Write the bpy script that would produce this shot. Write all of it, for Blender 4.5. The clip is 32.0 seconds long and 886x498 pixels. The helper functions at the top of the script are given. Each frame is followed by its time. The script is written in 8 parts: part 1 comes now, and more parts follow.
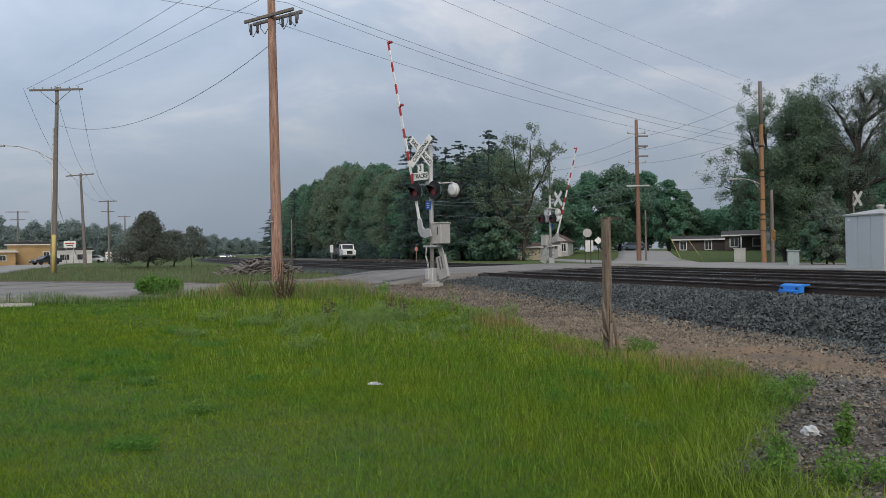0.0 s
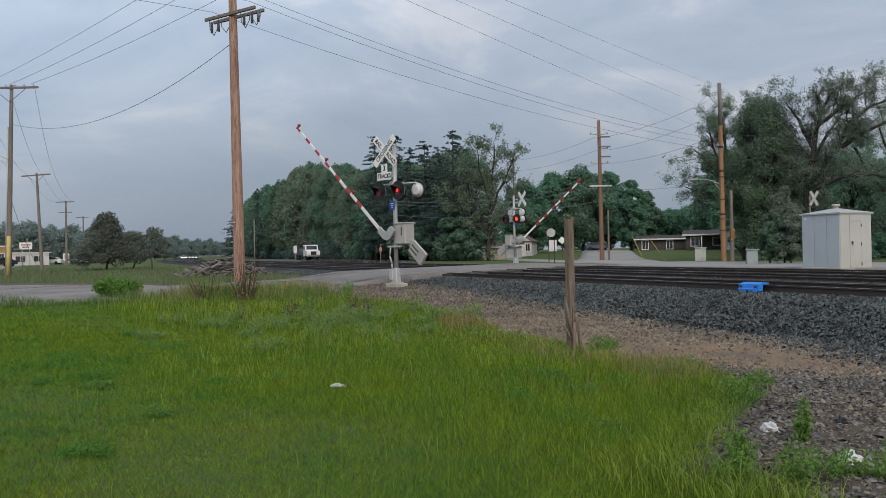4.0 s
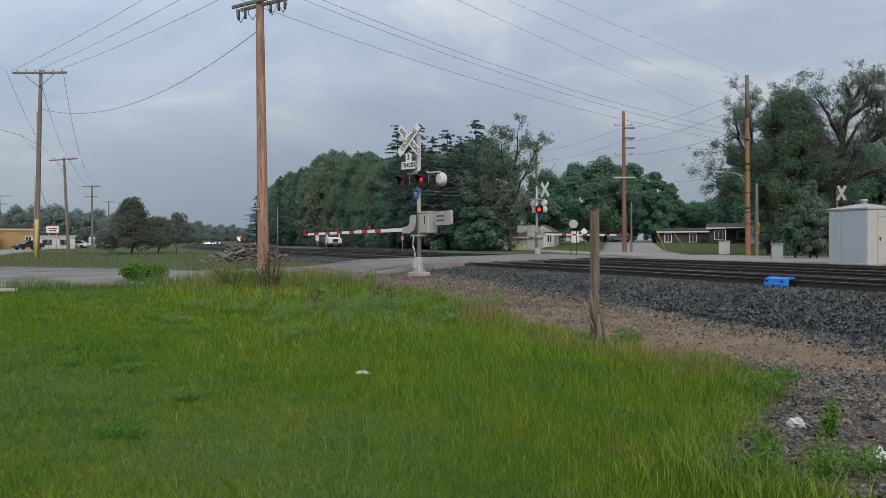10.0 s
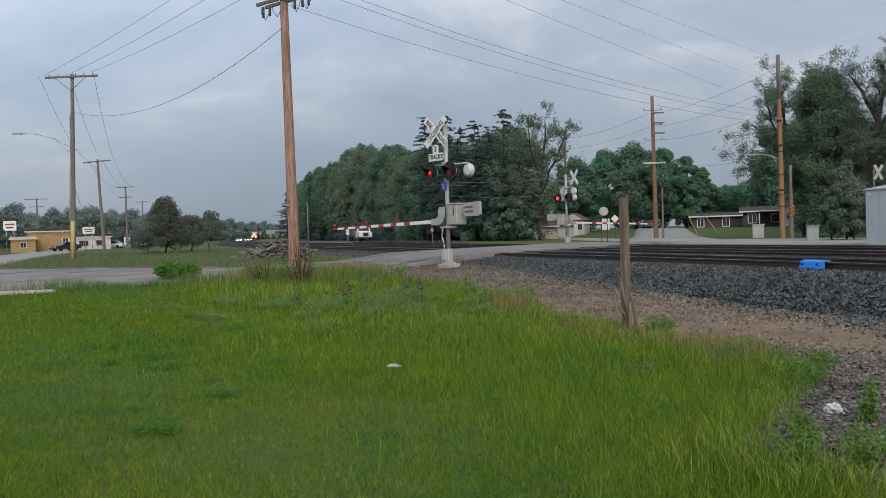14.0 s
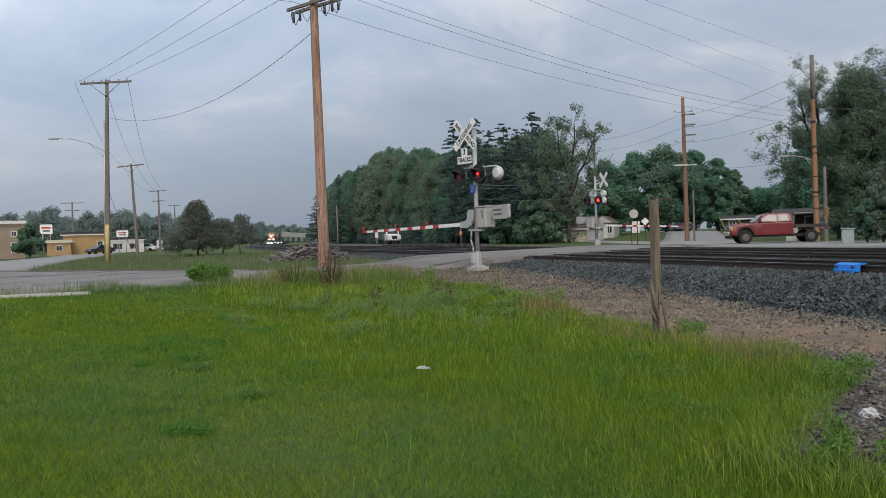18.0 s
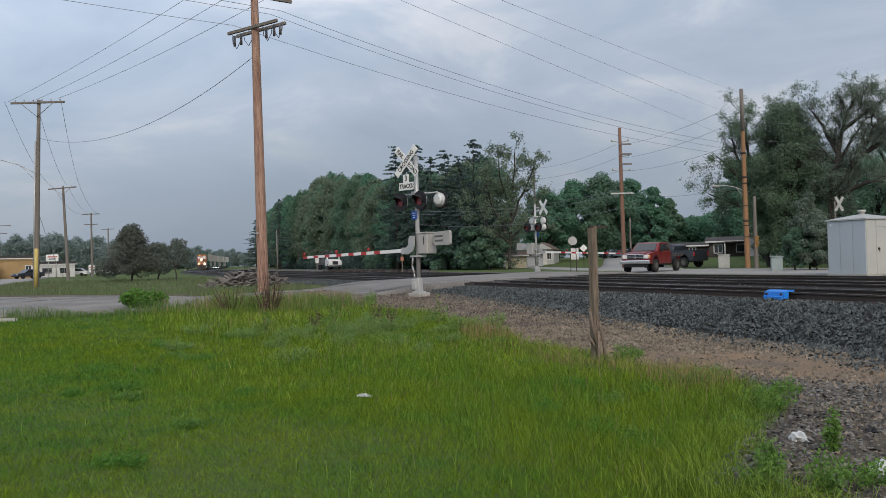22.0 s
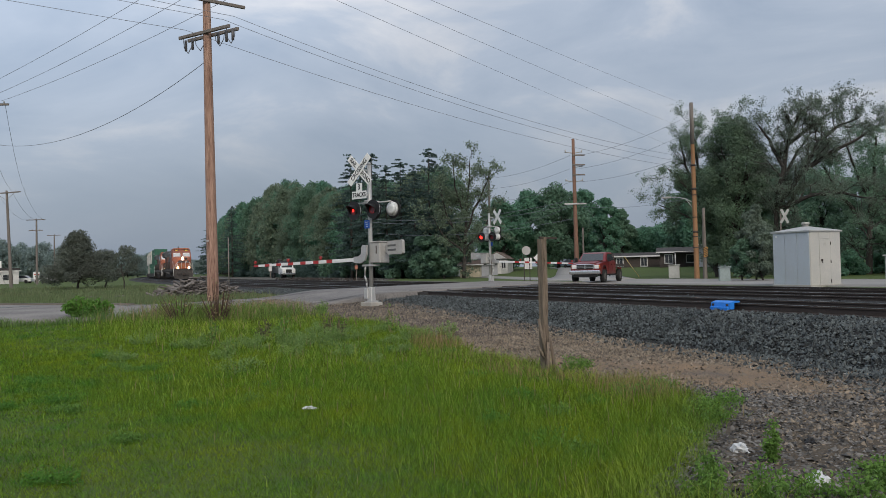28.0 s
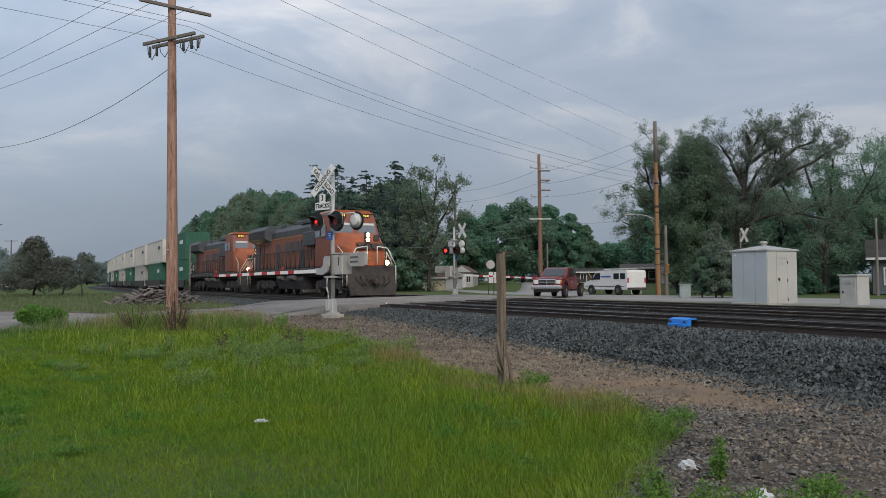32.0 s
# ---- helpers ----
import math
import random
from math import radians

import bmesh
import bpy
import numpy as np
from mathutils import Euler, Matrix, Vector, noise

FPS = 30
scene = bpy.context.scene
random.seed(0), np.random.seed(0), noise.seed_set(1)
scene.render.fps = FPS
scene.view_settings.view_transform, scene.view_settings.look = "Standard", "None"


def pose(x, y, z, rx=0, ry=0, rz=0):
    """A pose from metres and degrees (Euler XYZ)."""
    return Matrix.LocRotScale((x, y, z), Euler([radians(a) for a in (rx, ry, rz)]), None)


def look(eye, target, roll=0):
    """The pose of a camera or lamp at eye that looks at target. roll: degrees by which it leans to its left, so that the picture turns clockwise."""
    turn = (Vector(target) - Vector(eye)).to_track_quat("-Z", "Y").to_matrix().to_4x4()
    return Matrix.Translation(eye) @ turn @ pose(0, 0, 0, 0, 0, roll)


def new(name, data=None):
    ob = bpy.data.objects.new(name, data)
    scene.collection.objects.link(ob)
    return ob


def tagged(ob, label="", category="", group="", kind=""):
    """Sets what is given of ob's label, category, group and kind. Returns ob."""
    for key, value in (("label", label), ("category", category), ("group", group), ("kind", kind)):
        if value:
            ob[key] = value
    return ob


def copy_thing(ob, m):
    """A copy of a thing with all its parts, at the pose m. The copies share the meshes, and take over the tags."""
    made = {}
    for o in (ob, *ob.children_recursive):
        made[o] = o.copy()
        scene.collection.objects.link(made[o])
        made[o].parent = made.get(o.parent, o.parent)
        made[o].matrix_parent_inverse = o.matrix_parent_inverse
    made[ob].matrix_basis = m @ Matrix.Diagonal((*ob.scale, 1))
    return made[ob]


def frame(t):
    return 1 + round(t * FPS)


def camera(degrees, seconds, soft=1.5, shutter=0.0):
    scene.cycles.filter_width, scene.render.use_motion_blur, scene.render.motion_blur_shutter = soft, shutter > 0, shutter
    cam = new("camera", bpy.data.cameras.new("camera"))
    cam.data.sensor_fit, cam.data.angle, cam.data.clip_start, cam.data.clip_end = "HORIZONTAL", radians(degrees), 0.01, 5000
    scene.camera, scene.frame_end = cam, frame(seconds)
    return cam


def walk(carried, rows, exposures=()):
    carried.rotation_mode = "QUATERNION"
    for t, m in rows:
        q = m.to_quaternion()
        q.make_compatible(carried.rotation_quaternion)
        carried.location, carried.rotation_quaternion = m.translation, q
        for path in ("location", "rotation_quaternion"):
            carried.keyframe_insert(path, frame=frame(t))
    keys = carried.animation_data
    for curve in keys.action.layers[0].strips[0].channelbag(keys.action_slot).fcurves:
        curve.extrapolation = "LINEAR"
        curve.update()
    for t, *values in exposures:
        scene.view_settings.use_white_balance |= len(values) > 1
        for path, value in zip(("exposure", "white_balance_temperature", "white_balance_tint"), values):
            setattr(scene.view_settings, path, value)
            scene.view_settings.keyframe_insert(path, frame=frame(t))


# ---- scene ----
PATH = [
    (0.0, 0.000, 0.000, 1.600, 0.000, 0.200, 0.900),
    (0.5, 0.002, 0.027, 1.600, -0.153, 0.057, 0.822),
    (1.0, -0.012, 0.028, 1.599, -0.048, 0.064, 0.793),
    (1.5, -0.004, 0.030, 1.596, -0.068, -0.042, 0.788),
    (2.0, -0.009, 0.026, 1.592, -0.511, 0.093, 0.840),
    (2.5, 0.002, 0.032, 1.593, -1.055, 0.304, 0.847),
    (3.0, 0.006, 0.029, 1.608, -1.711, 0.297, 0.913),
    (3.5, 0.011, 0.047, 1.601, -2.128, 0.294, 1.047),
    (4.0, 0.019, 0.047, 1.596, -2.502, 0.176, 1.114),
    (4.5, 0.013, 0.058, 1.594, -2.811, 0.089, 1.279),
    (6.5, 0.002, -0.003, 1.612, -3.046, -0.106, 1.441),
    (7.0, -0.019, -0.034, 1.605, -2.616, -0.073, 1.322),
    (7.5, -0.035, 0.017, 1.598, -2.165, -0.197, 1.161),
    (8.0, -0.028, 0.008, 1.611, -1.896, -0.142, 1.081),
    (8.5, -0.041, -0.010, 1.615, -1.573, -0.090, 0.764),
    (9.0, -0.045, -0.012, 1.609, -1.271, -0.188, 0.307),
    (9.5, -0.037, -0.013, 1.605, -1.143, -0.334, 0.211),
    (10.0, -0.046, 0.007, 1.602, -1.015, -0.560, 0.248),
    (10.5, -0.040, -0.013, 1.610, -0.956, -0.668, 0.383),
    (11.0, -0.034, -0.034, 1.614, -1.152, -0.742, 0.533),
    (11.5, -0.038, -0.020, 1.616, -0.990, -0.599, 0.582),
    (12.0, -0.021, -0.009, 1.613, -0.994, -1.032, 0.804),
    (12.5, -0.013, -0.042, 1.607, -0.628, -1.030, 0.994),
    (13.0, -0.016, -0.012, 1.608, -0.061, -0.992, 1.200),
    (13.5, -0.024, -0.014, 1.615, 0.474, -1.112, 1.468),
    (14.0, -0.015, 0.025, 1.609, 1.119, -1.148, 1.751),
    (14.5, -0.021, 0.006, 1.616, 1.598, -1.092, 1.892),
    (16.5, -0.041, 0.011, 1.606, 2.893, -1.171, 1.596),
    (17.0, -0.028, -0.029, 1.615, 3.433, -0.771, 1.651),
    (17.5, -0.023, 0.020, 1.608, 3.369, -0.892, 1.601),
    (18.0, -0.021, 0.004, 1.605, 3.153, -0.874, 1.798),
    (18.5, -0.033, 0.009, 1.606, 2.836, -0.640, 1.880),
    (19.0, -0.034, -0.009, 1.606, 2.710, -0.209, 1.994),
    (19.5, -0.038, -0.025, 1.620, 2.530, 0.114, 2.072),
    (20.0, -0.035, -0.000, 1.616, 1.849, 0.293, 1.874),
    (20.5, -0.022, -0.014, 1.616, 0.795, 0.348, 1.689),
    (21.0, -0.017, -0.019, 1.618, -0.095, 0.569, 1.625),
    (21.5, -0.018, -0.032, 1.621, -0.664, 0.726, 1.548),
    (22.0, -0.024, -0.013, 1.617, -1.018, 0.832, 1.542),
    (22.5, -0.038, 0.005, 1.611, -1.236, 0.748, 1.399),
    (23.0, -0.064, 0.006, 1.612, -1.621, 0.631, 1.113),
    (23.5, -0.061, 0.010, 1.609, -2.301, 0.441, 1.104),
    (24.0, -0.021, 0.008, 1.614, -2.657, 0.333, 1.294),
    (24.5, 0.008, 0.003, 1.620, -2.755, 0.440, 1.440),
    (25.0, 0.021, 0.012, 1.625, -2.935, 0.453, 1.900),
    (25.5, 0.013, -0.008, 1.633, -3.074, 0.628, 1.791),
    (27.5, 0.058, 0.030, 1.641, -3.936, 1.240, 1.354),
    (28.0, 0.060, 0.044, 1.639, -4.186, 1.370, 1.254),
    (28.5, 0.057, 0.084, 1.629, -4.382, 1.246, 0.964),
    (29.0, 0.068, 0.048, 1.638, -4.247, 1.318, 0.909),
    (29.5, 0.074, 0.033, 1.641, -4.381, 1.471, 0.773),
    (30.0, 0.074, 0.018, 1.647, -4.598, 1.612, 0.639),
    (30.5, 0.087, 0.028, 1.641, -4.884, 1.872, 0.409),
    (31.0, 0.089, 0.054, 1.643, -5.368, 2.101, 0.271),
    (31.5, 0.124, 0.060, 1.646, -5.845, 2.236, 0.252),
    (32.0, 0.166, 0.054, 1.644, -6.619, 2.251, 0.348),
]

SKY = 1.0
def xyz(t, x, y, z, yaw, pitch, roll):
    return t, pose(x, y, z, 90 + pitch, roll, yaw)


cam = camera(57.5, 32.0, soft=0.6)
walk(cam, [xyz(*row) for row in PATH], ((0, -0.03), (7, 0.0), (12, 0.03), (18, 0.06), (24, -0.01), (28, -0.07), (32, -0.1)))

# ---- world and light: a dull, hazy sky at the end of the day ----
world = bpy.data.worlds.new("sky")
scene.world = world
world.use_nodes = True
wn, wl = world.node_tree.nodes, world.node_tree.links
wn.clear()


def wnode(kind, **values):
    n = wn.new(kind)
    for k, v in values.items():
        n.inputs[k].default_value = v
    return n


nishita = wn.new("ShaderNodeTexSky")
nishita.sky_type = "NISHITA"
nishita.sun_disc = False
nishita.sun_elevation, nishita.sun_rotation = radians(32), radians(172)
nishita.air_density, nishita.dust_density, nishita.ozone_density = 1.2, 3.0, 1.5
tc = wn.new("ShaderNodeTexCoord")
stretch = wn.new("ShaderNodeMapping")
stretch.inputs["Scale"].default_value = (1.0, 1.0, 2.3)
stretch.inputs["Rotation"].default_value = (0.10, -0.12, 0.5)
clouds = wnode("ShaderNodeTexNoise", Scale=3.0, Detail=8.0, Roughness=0.56, Distortion=0.5)
ramp = wn.new("ShaderNodeValToRGB")
ramp.color_ramp.elements[0].position, ramp.color_ramp.elements[0].color = 0.34, (0.325, 0.392, 0.50, 1)
ramp.color_ramp.elements[1].position, ramp.color_ramp.elements[1].color = 0.68, (0.70, 0.70, 0.725, 1)
mid = ramp.color_ramp.elements.new(0.52)
mid.color = (0.425, 0.485, 0.585, 1)
# haze low down
sep = wn.new("ShaderNodeSeparateXYZ")
low = wn.new("ShaderNodeMapRange")
low.inputs["From Min"].default_value, low.inputs["From Max"].default_value = 0.02, 0.20
low.inputs["To Min"].default_value, low.inputs["To Max"].default_value = 0.85, 0.0
haze = wn.new("ShaderNodeMix")
haze.data_type = "RGBA"
haze.inputs["B"].default_value = (0.29, 0.35, 0.445, 1)
mixs = wn.new("ShaderNodeMix")
mixs.data_type = "RGBA"
mixs.inputs["Factor"].default_value = 0.9
dim = wn.new("ShaderNodeVectorMath")
dim.operation = "SCALE"
dim.inputs["Scale"].default_value = 0.12
# brighter towards the veiled sun
veil = wn.new("ShaderNodeVectorMath")
veil.operation = "DOT_PRODUCT"
veil.inputs[1].default_value = (-0.55, 0.25, 0.80)
lift = wn.new("ShaderNodeMapRange")
lift.inputs["From Min"].default_value, lift.inputs["From Max"].default_value = 0.42, 0.82
lift.inputs["To Min"].default_value, lift.inputs["To Max"].default_value = 0.96, 1.42
# paler cloud higher up
high = wn.new("ShaderNodeMapRange")
high.inputs["From Min"].default_value, high.inputs["From Max"].default_value = 0.10, 0.36
high.inputs["To Min"].default_value, high.inputs["To Max"].default_value = 0.95, 1.25
both = wn.new("ShaderNodeMath")
both.operation = "MULTIPLY"
glow = wn.new("ShaderNodeVectorMath")
glow.operation = "SCALE"
bg = wnode("ShaderNodeBackground", Strength=SKY)
wout = wn.new("ShaderNodeOutputWorld")
wl.new(tc.outputs["Generated"], stretch.inputs["Vector"])
wl.new(stretch.outputs["Vector"], clouds.inputs["Vector"])
wl.new(clouds.outputs["Fac"], ramp.inputs["Fac"])
wl.new(tc.outputs["Generated"], sep.inputs["Vector"])
wl.new(sep.outputs["Z"], low.inputs["Value"])
wl.new(low.outputs["Result"], haze.inputs["Factor"])
wl.new(ramp.outputs["Color"], haze.inputs["A"])
wl.new(nishita.outputs["Color"], dim.inputs[0])
wl.new(dim.outputs["Vector"], mixs.inputs["A"])
wl.new(haze.outputs["Result"], mixs.inputs["B"])
wl.new(tc.outputs["Generated"], veil.inputs[0])
wl.new(veil.outputs["Value"], lift.inputs["Value"])
wl.new(mixs.outputs["Result"], glow.inputs[0])
wl.new(sep.outputs["Z"], high.inputs["Value"])
wl.new(lift.outputs["Result"], both.inputs[0])
wl.new(high.outputs["Result"], both.inputs[1])
wl.new(both.outputs["Value"], glow.inputs["Scale"])
wl.new(glow.outputs["Vector"], bg.inputs["Color"])
wl.new(bg.outputs["Background"], wout.inputs["Surface"])

sun = new("sun", bpy.data.lights.new("sun", "SUN"))
sun.data.energy, sun.data.angle, sun.data.color = 2.35, radians(40), (1.0, 0.93, 0.84)
sun.matrix_world = look((9, -60, 40), (0, 0, 0))

# ---- materials ----
MATS = {}


def mat(name, color, rough=0.7, metal=0.0, vary=0.25, scale=3.0, fine=40.0, bump=0.15, second=None, emit=0.0,
        island=0.0, obj=0.0, streak=(1, 1, 1), spec=0.35, depth=0.02, trans=0.0):
    """Node material: a base colour that varies at two scales towards a second colour, with fine relief."""
    if name in MATS:
        return MATS[name]
    m = bpy.data.materials.new(name)
    MATS[name] = m
    m.use_nodes = True
    n, l = m.node_tree.nodes, m.node_tree.links
    b = n["Principled BSDF"]
    b.inputs["Roughness"].default_value, b.inputs["Metallic"].default_value = rough, metal
    b.inputs["Specular IOR Level"].default_value = spec
    second = second or tuple(c * 0.55 for c in color)
    co = n.new("ShaderNodeTexCoord")
    mp = n.new("ShaderNodeMapping")
    mp.inputs["Scale"].default_value = streak
    l.new(co.outputs["Object"], mp.inputs["Vector"])
    big = n.new("ShaderNodeTexNoise")
    big.inputs["Scale"].default_value, big.inputs["Detail"].default_value = scale, 4.0
    small = n.new("ShaderNodeTexNoise")
    small.inputs["Scale"].default_value, small.inputs["Detail"].default_value = fine, 3.0
    l.new(mp.outputs["Vector"], big.inputs["Vector"])
    l.new(mp.outputs["Vector"], small.inputs["Vector"])
    add = n.new("ShaderNodeMath")
    add.operation = "ADD"
    l.new(big.outputs["Fac"], add.inputs[0])
    l.new(small.outputs["Fac"], add.inputs[1])
    rng = n.new("ShaderNodeMapRange")
    rng.inputs["From Min"].default_value, rng.inputs["From Max"].default_value = 0.72, 1.28
    rng.inputs["To Min"].default_value, rng.inputs["To Max"].default_value = 0.0, min(1.0, vary * 2.5)
    l.new(add.outputs["Value"], rng.inputs["Value"])
    mix = n.new("ShaderNodeMix")
    mix.data_type = "RGBA"
    mix.inputs["A"].default_value, mix.inputs["B"].default_value = (*color, 1), (*second, 1)
    l.new(rng.outputs["Result"], mix.inputs["Factor"])
    last = mix.outputs["Result"]
    if island or obj:
        src = n.new("ShaderNodeNewGeometry").outputs["Random Per Island"] if island else n.new("ShaderNodeObjectInfo").outputs["Random"]
        vr = n.new("ShaderNodeMapRange")
        vr.inputs["To Min"].default_value, vr.inputs["To Max"].default_value = 1 - (island or obj), 1 + (island or obj)
        l.new(src, vr.inputs["Value"])
        sc = n.new("ShaderNodeVectorMath")
        sc.operation = "SCALE"
        l.new(last, sc.inputs[0])
        l.new(vr.outputs["Result"], sc.inputs["Scale"])
        last = sc.outputs["Vector"]
    l.new(last, b.inputs["Base Color"])
    if bump:
        bp = n.new("ShaderNodeBump")
        bp.inputs["Strength"].default_value, bp.inputs["Distance"].default_value = bump, depth
        l.new(small.outputs["Fac"], bp.inputs["Height"])
        l.new(bp.outputs["Normal"], b.inputs["Normal"])
    if trans:
        # thin leaves let part of the light through
        tr, ms = n.new("ShaderNodeBsdfTranslucent"), n.new("ShaderNodeMixShader")
        l.new(last, tr.inputs["Color"])
        ms.inputs["Fac"].default_value = trans
        l.new(b.outputs["BSDF"], ms.inputs[1])
        l.new(tr.outputs["BSDF"], ms.inputs[2])
        l.new(ms.outputs["Shader"], n["Material Output"].inputs["Surface"])
    if emit:
        b.inputs["Emission Color"].default_value = (*color, 1)
        b.inputs["Emission Strength"].default_value = emit
    return m


M_SOIL = mat("lawn_soil", (0.078, 0.115, 0.042), 0.95, spec=0.05, vary=0.5, second=(0.075, 0.09, 0.04), scale=0.5, fine=9, bump=0.5, depth=0.05)
M_GRASS = mat("grass_blades", (0.19, 0.255, 0.016), 0.6, spec=0.08, vary=0.9, second=(0.075, 0.185, 0.024), scale=0.3, fine=1.9, bump=0, island=0.7, trans=0.45)
M_TALL = mat("tall_grass", (0.24, 0.31, 0.042), 0.6, spec=0.08, vary=0.8, second=(0.13, 0.22, 0.045), scale=0.35, fine=1.3, bump=0, island=0.75, trans=0.45)
M_VERGE = mat("verge_blades", (0.125, 0.18, 0.075), 0.6, vary=0.6, second=(0.15, 0.16, 0.08), scale=0.25, fine=1.5, bump=0, island=0.35, trans=0.4)
M_CREST = mat("crest_grass", (0.185, 0.25, 0.055), 0.65, spec=0.08, vary=0.8, second=(0.115, 0.19, 0.05), scale=0.6, fine=2.0, bump=0, island=0.5, trans=0.4)
M_STRAW = mat("dry_stalks", (0.27, 0.21, 0.115), 0.8, vary=0.3, bump=0, island=0.4)
M_ASPHALT = mat("old_asphalt", (0.235, 0.215, 0.195), 0.85, vary=0.75, second=(0.115, 0.105, 0.098), scale=0.7, fine=14, bump=0.4, depth=0.015)
M_WET = mat("wet_asphalt", (0.06, 0.06, 0.06), 0.12, vary=0.3, scale=0.6, fine=8, bump=0.05, spec=0.5)
M_PAVE2 = mat("far_asphalt", (0.27, 0.26, 0.245), 0.85, vary=0.3, second=(0.2, 0.19, 0.18), scale=0.3, fine=12, bump=0.2, depth=0.01)
M_CONC = mat("concrete", (0.40, 0.38, 0.34), 0.9, vary=0.3, scale=1.5, fine=30, bump=0.3, depth=0.01)
M_DIRT = mat("tan_gravel", (0.265, 0.175, 0.098), 0.95, vary=0.5, second=(0.105, 0.088, 0.075), scale=1.1, fine=30, bump=1.0, depth=0.04)
M_LOOSE = mat("loose_grey_stone", (0.145, 0.135, 0.122), 0.8, vary=0.5, second=(0.055, 0.05, 0.045), scale=1.0, fine=25, bump=0.2, island=0.8)
M_STONE = mat("ballast_stone", (0.08, 0.09, 0.088), 0.7, vary=0.5, second=(0.028, 0.034, 0.034), scale=1.2, fine=30, bump=0.2, island=0.92)
M_RUBBLE = mat("brown_rubble", (0.125, 0.105, 0.09), 0.9, vary=0.4, second=(0.06, 0.05, 0.043), scale=1.5, fine=30, bump=0.2, island=0.75)
M_PEBBLE = mat("light_pebble", (0.225, 0.18, 0.13), 0.85, vary=0.5, second=(0.10, 0.08, 0.06), scale=1.5, fine=30, bump=0.2, island=0.55)
M_BED = mat("ballast_bed", (0.03, 0.03, 0.03), 0.95, vary=0.6, second=(0.014, 0.014, 0.014), scale=3, fine=22, bump=1.0, depth=0.06)
M_RAIL = mat("rail_side_rust", (0.055, 0.042, 0.036), 0.75, vary=0.3, bump=0.2)
M_RAILTOP = mat("rail_top_steel", (0.62, 0.62, 0.63), 0.22, 0.9, vary=0.2, bump=0.05)
M_TIE = mat("creosoted_tie", (0.055, 0.043, 0.036), 0.9, vary=0.4, streak=(1, 8, 8), bump=0.5, obj=0.3)
M_POLE = mat("weathered_pole", (0.41, 0.265, 0.20), 0.9, vary=0.8, second=(0.15, 0.085, 0.065), scale=1.6, fine=7, streak=(5, 5, 0.4), bump=0.8, spec=0.1)
M_POLEG = mat("grey_pole", (0.20, 0.175, 0.155), 0.9, vary=0.4, scale=2, fine=12, streak=(5, 5, 0.3), bump=0.4)
M_POLEB = mat("brown_pole", (0.23, 0.125, 0.085), 0.9, vary=0.5, second=(0.13, 0.08, 0.06), scale=2, fine=12, streak=(5, 5, 0.3), bump=0.4)
M_POLEO = mat("orange_pole", (0.31, 0.165, 0.085), 0.9, vary=0.45, second=(0.2, 0.11, 0.055), scale=2, fine=12, streak=(5, 5, 0.3), bump=0.4)
M_POST = mat("split_post", (0.235, 0.185, 0.14), 0.92, vary=0.55, second=(0.10, 0.075, 0.055), scale=5, fine=30, streak=(4, 4, 0.22), bump=0.8)
M_ALU = mat("galvanised", (0.48, 0.48, 0.47), 0.5, 0.35, vary=0.25, scale=3, fine=30, bump=0.08)
M_CABGREY = mat("dull_aluminium", (0.44, 0.425, 0.40), 0.55, 0.2, vary=0.25, scale=2.5, fine=30, bump=0.08)
M_WHITE = mat("white_reflective", (0.72, 0.72, 0.70), 0.5, vary=0.15, scale=3, second=(0.5, 0.5, 0.48), bump=0.03)
M_RED = mat("red_reflective", (0.42, 0.035, 0.035), 0.5, vary=0.2, bump=0.03)
M_BLACK = mat("black_paint", (0.015, 0.015, 0.016), 0.55, vary=0.3, bump=0.05)
M_BLUE = mat("blue_sign", (0.02, 0.10, 0.42), 0.45, vary=0.2, bump=0.02)
M_DARKLENS = mat("dark_red_lens", (0.16, 0.01, 0.012), 0.2, vary=0.2, bump=0.02, spec=0.5)
M_REDLIGHT = mat("red_light", (1.0, 0.03, 0.02), 0.4, vary=0.0, bump=0, emit=1.6)
M_HEADLIGHT = mat("headlight", (1.0, 0.66, 0.27), 0.4, vary=0.0, bump=0, emit=9.0)
M_BULB = mat("bulb", (1.0, 0.74, 0.40), 0.4, vary=0.0, bump=0, emit=260.0)
M_BARK = mat("bark", (0.062, 0.055, 0.048), 0.95, vary=0.5, scale=2, fine=9, streak=(3, 3, 0.5), bump=0.8, depth=0.05)
M_WIRE = mat("wire", (0.14, 0.15, 0.17), 0.6, vary=0.1, bump=0)


def leafmat(name, color, second, island=0.25):
    return mat(name, color, 0.6, vary=0.4, second=second, scale=0.25, fine=1.2, bump=0, island=island, spec=0.2, trans=0.5)


M_LEAF = leafmat("leaves_mid", (0.142, 0.245, 0.159), (0.105, 0.180, 0.122))
M_LEAFB = leafmat("leaves_bright", (0.128, 0.265, 0.168), (0.092, 0.190, 0.128))
M_LEAFD = leafmat("needles_dark", (0.100, 0.155, 0.134), (0.070, 0.110, 0.098))
M_LEAFP = leafmat("leaves_pale", (0.190, 0.250, 0.165), (0.130, 0.170, 0.116))
M_LEAFY = leafmat("leaves_yard", (0.198, 0.330, 0.221), (0.154, 0.253, 0.175))
M_LEAFP2 = leafmat("leaves_grey_green", (0.181, 0.236, 0.175), (0.138, 0.172, 0.140))
M_LEAFR = leafmat("leaves_olive", (0.150, 0.225, 0.140), (0.115, 0.165, 0.112))


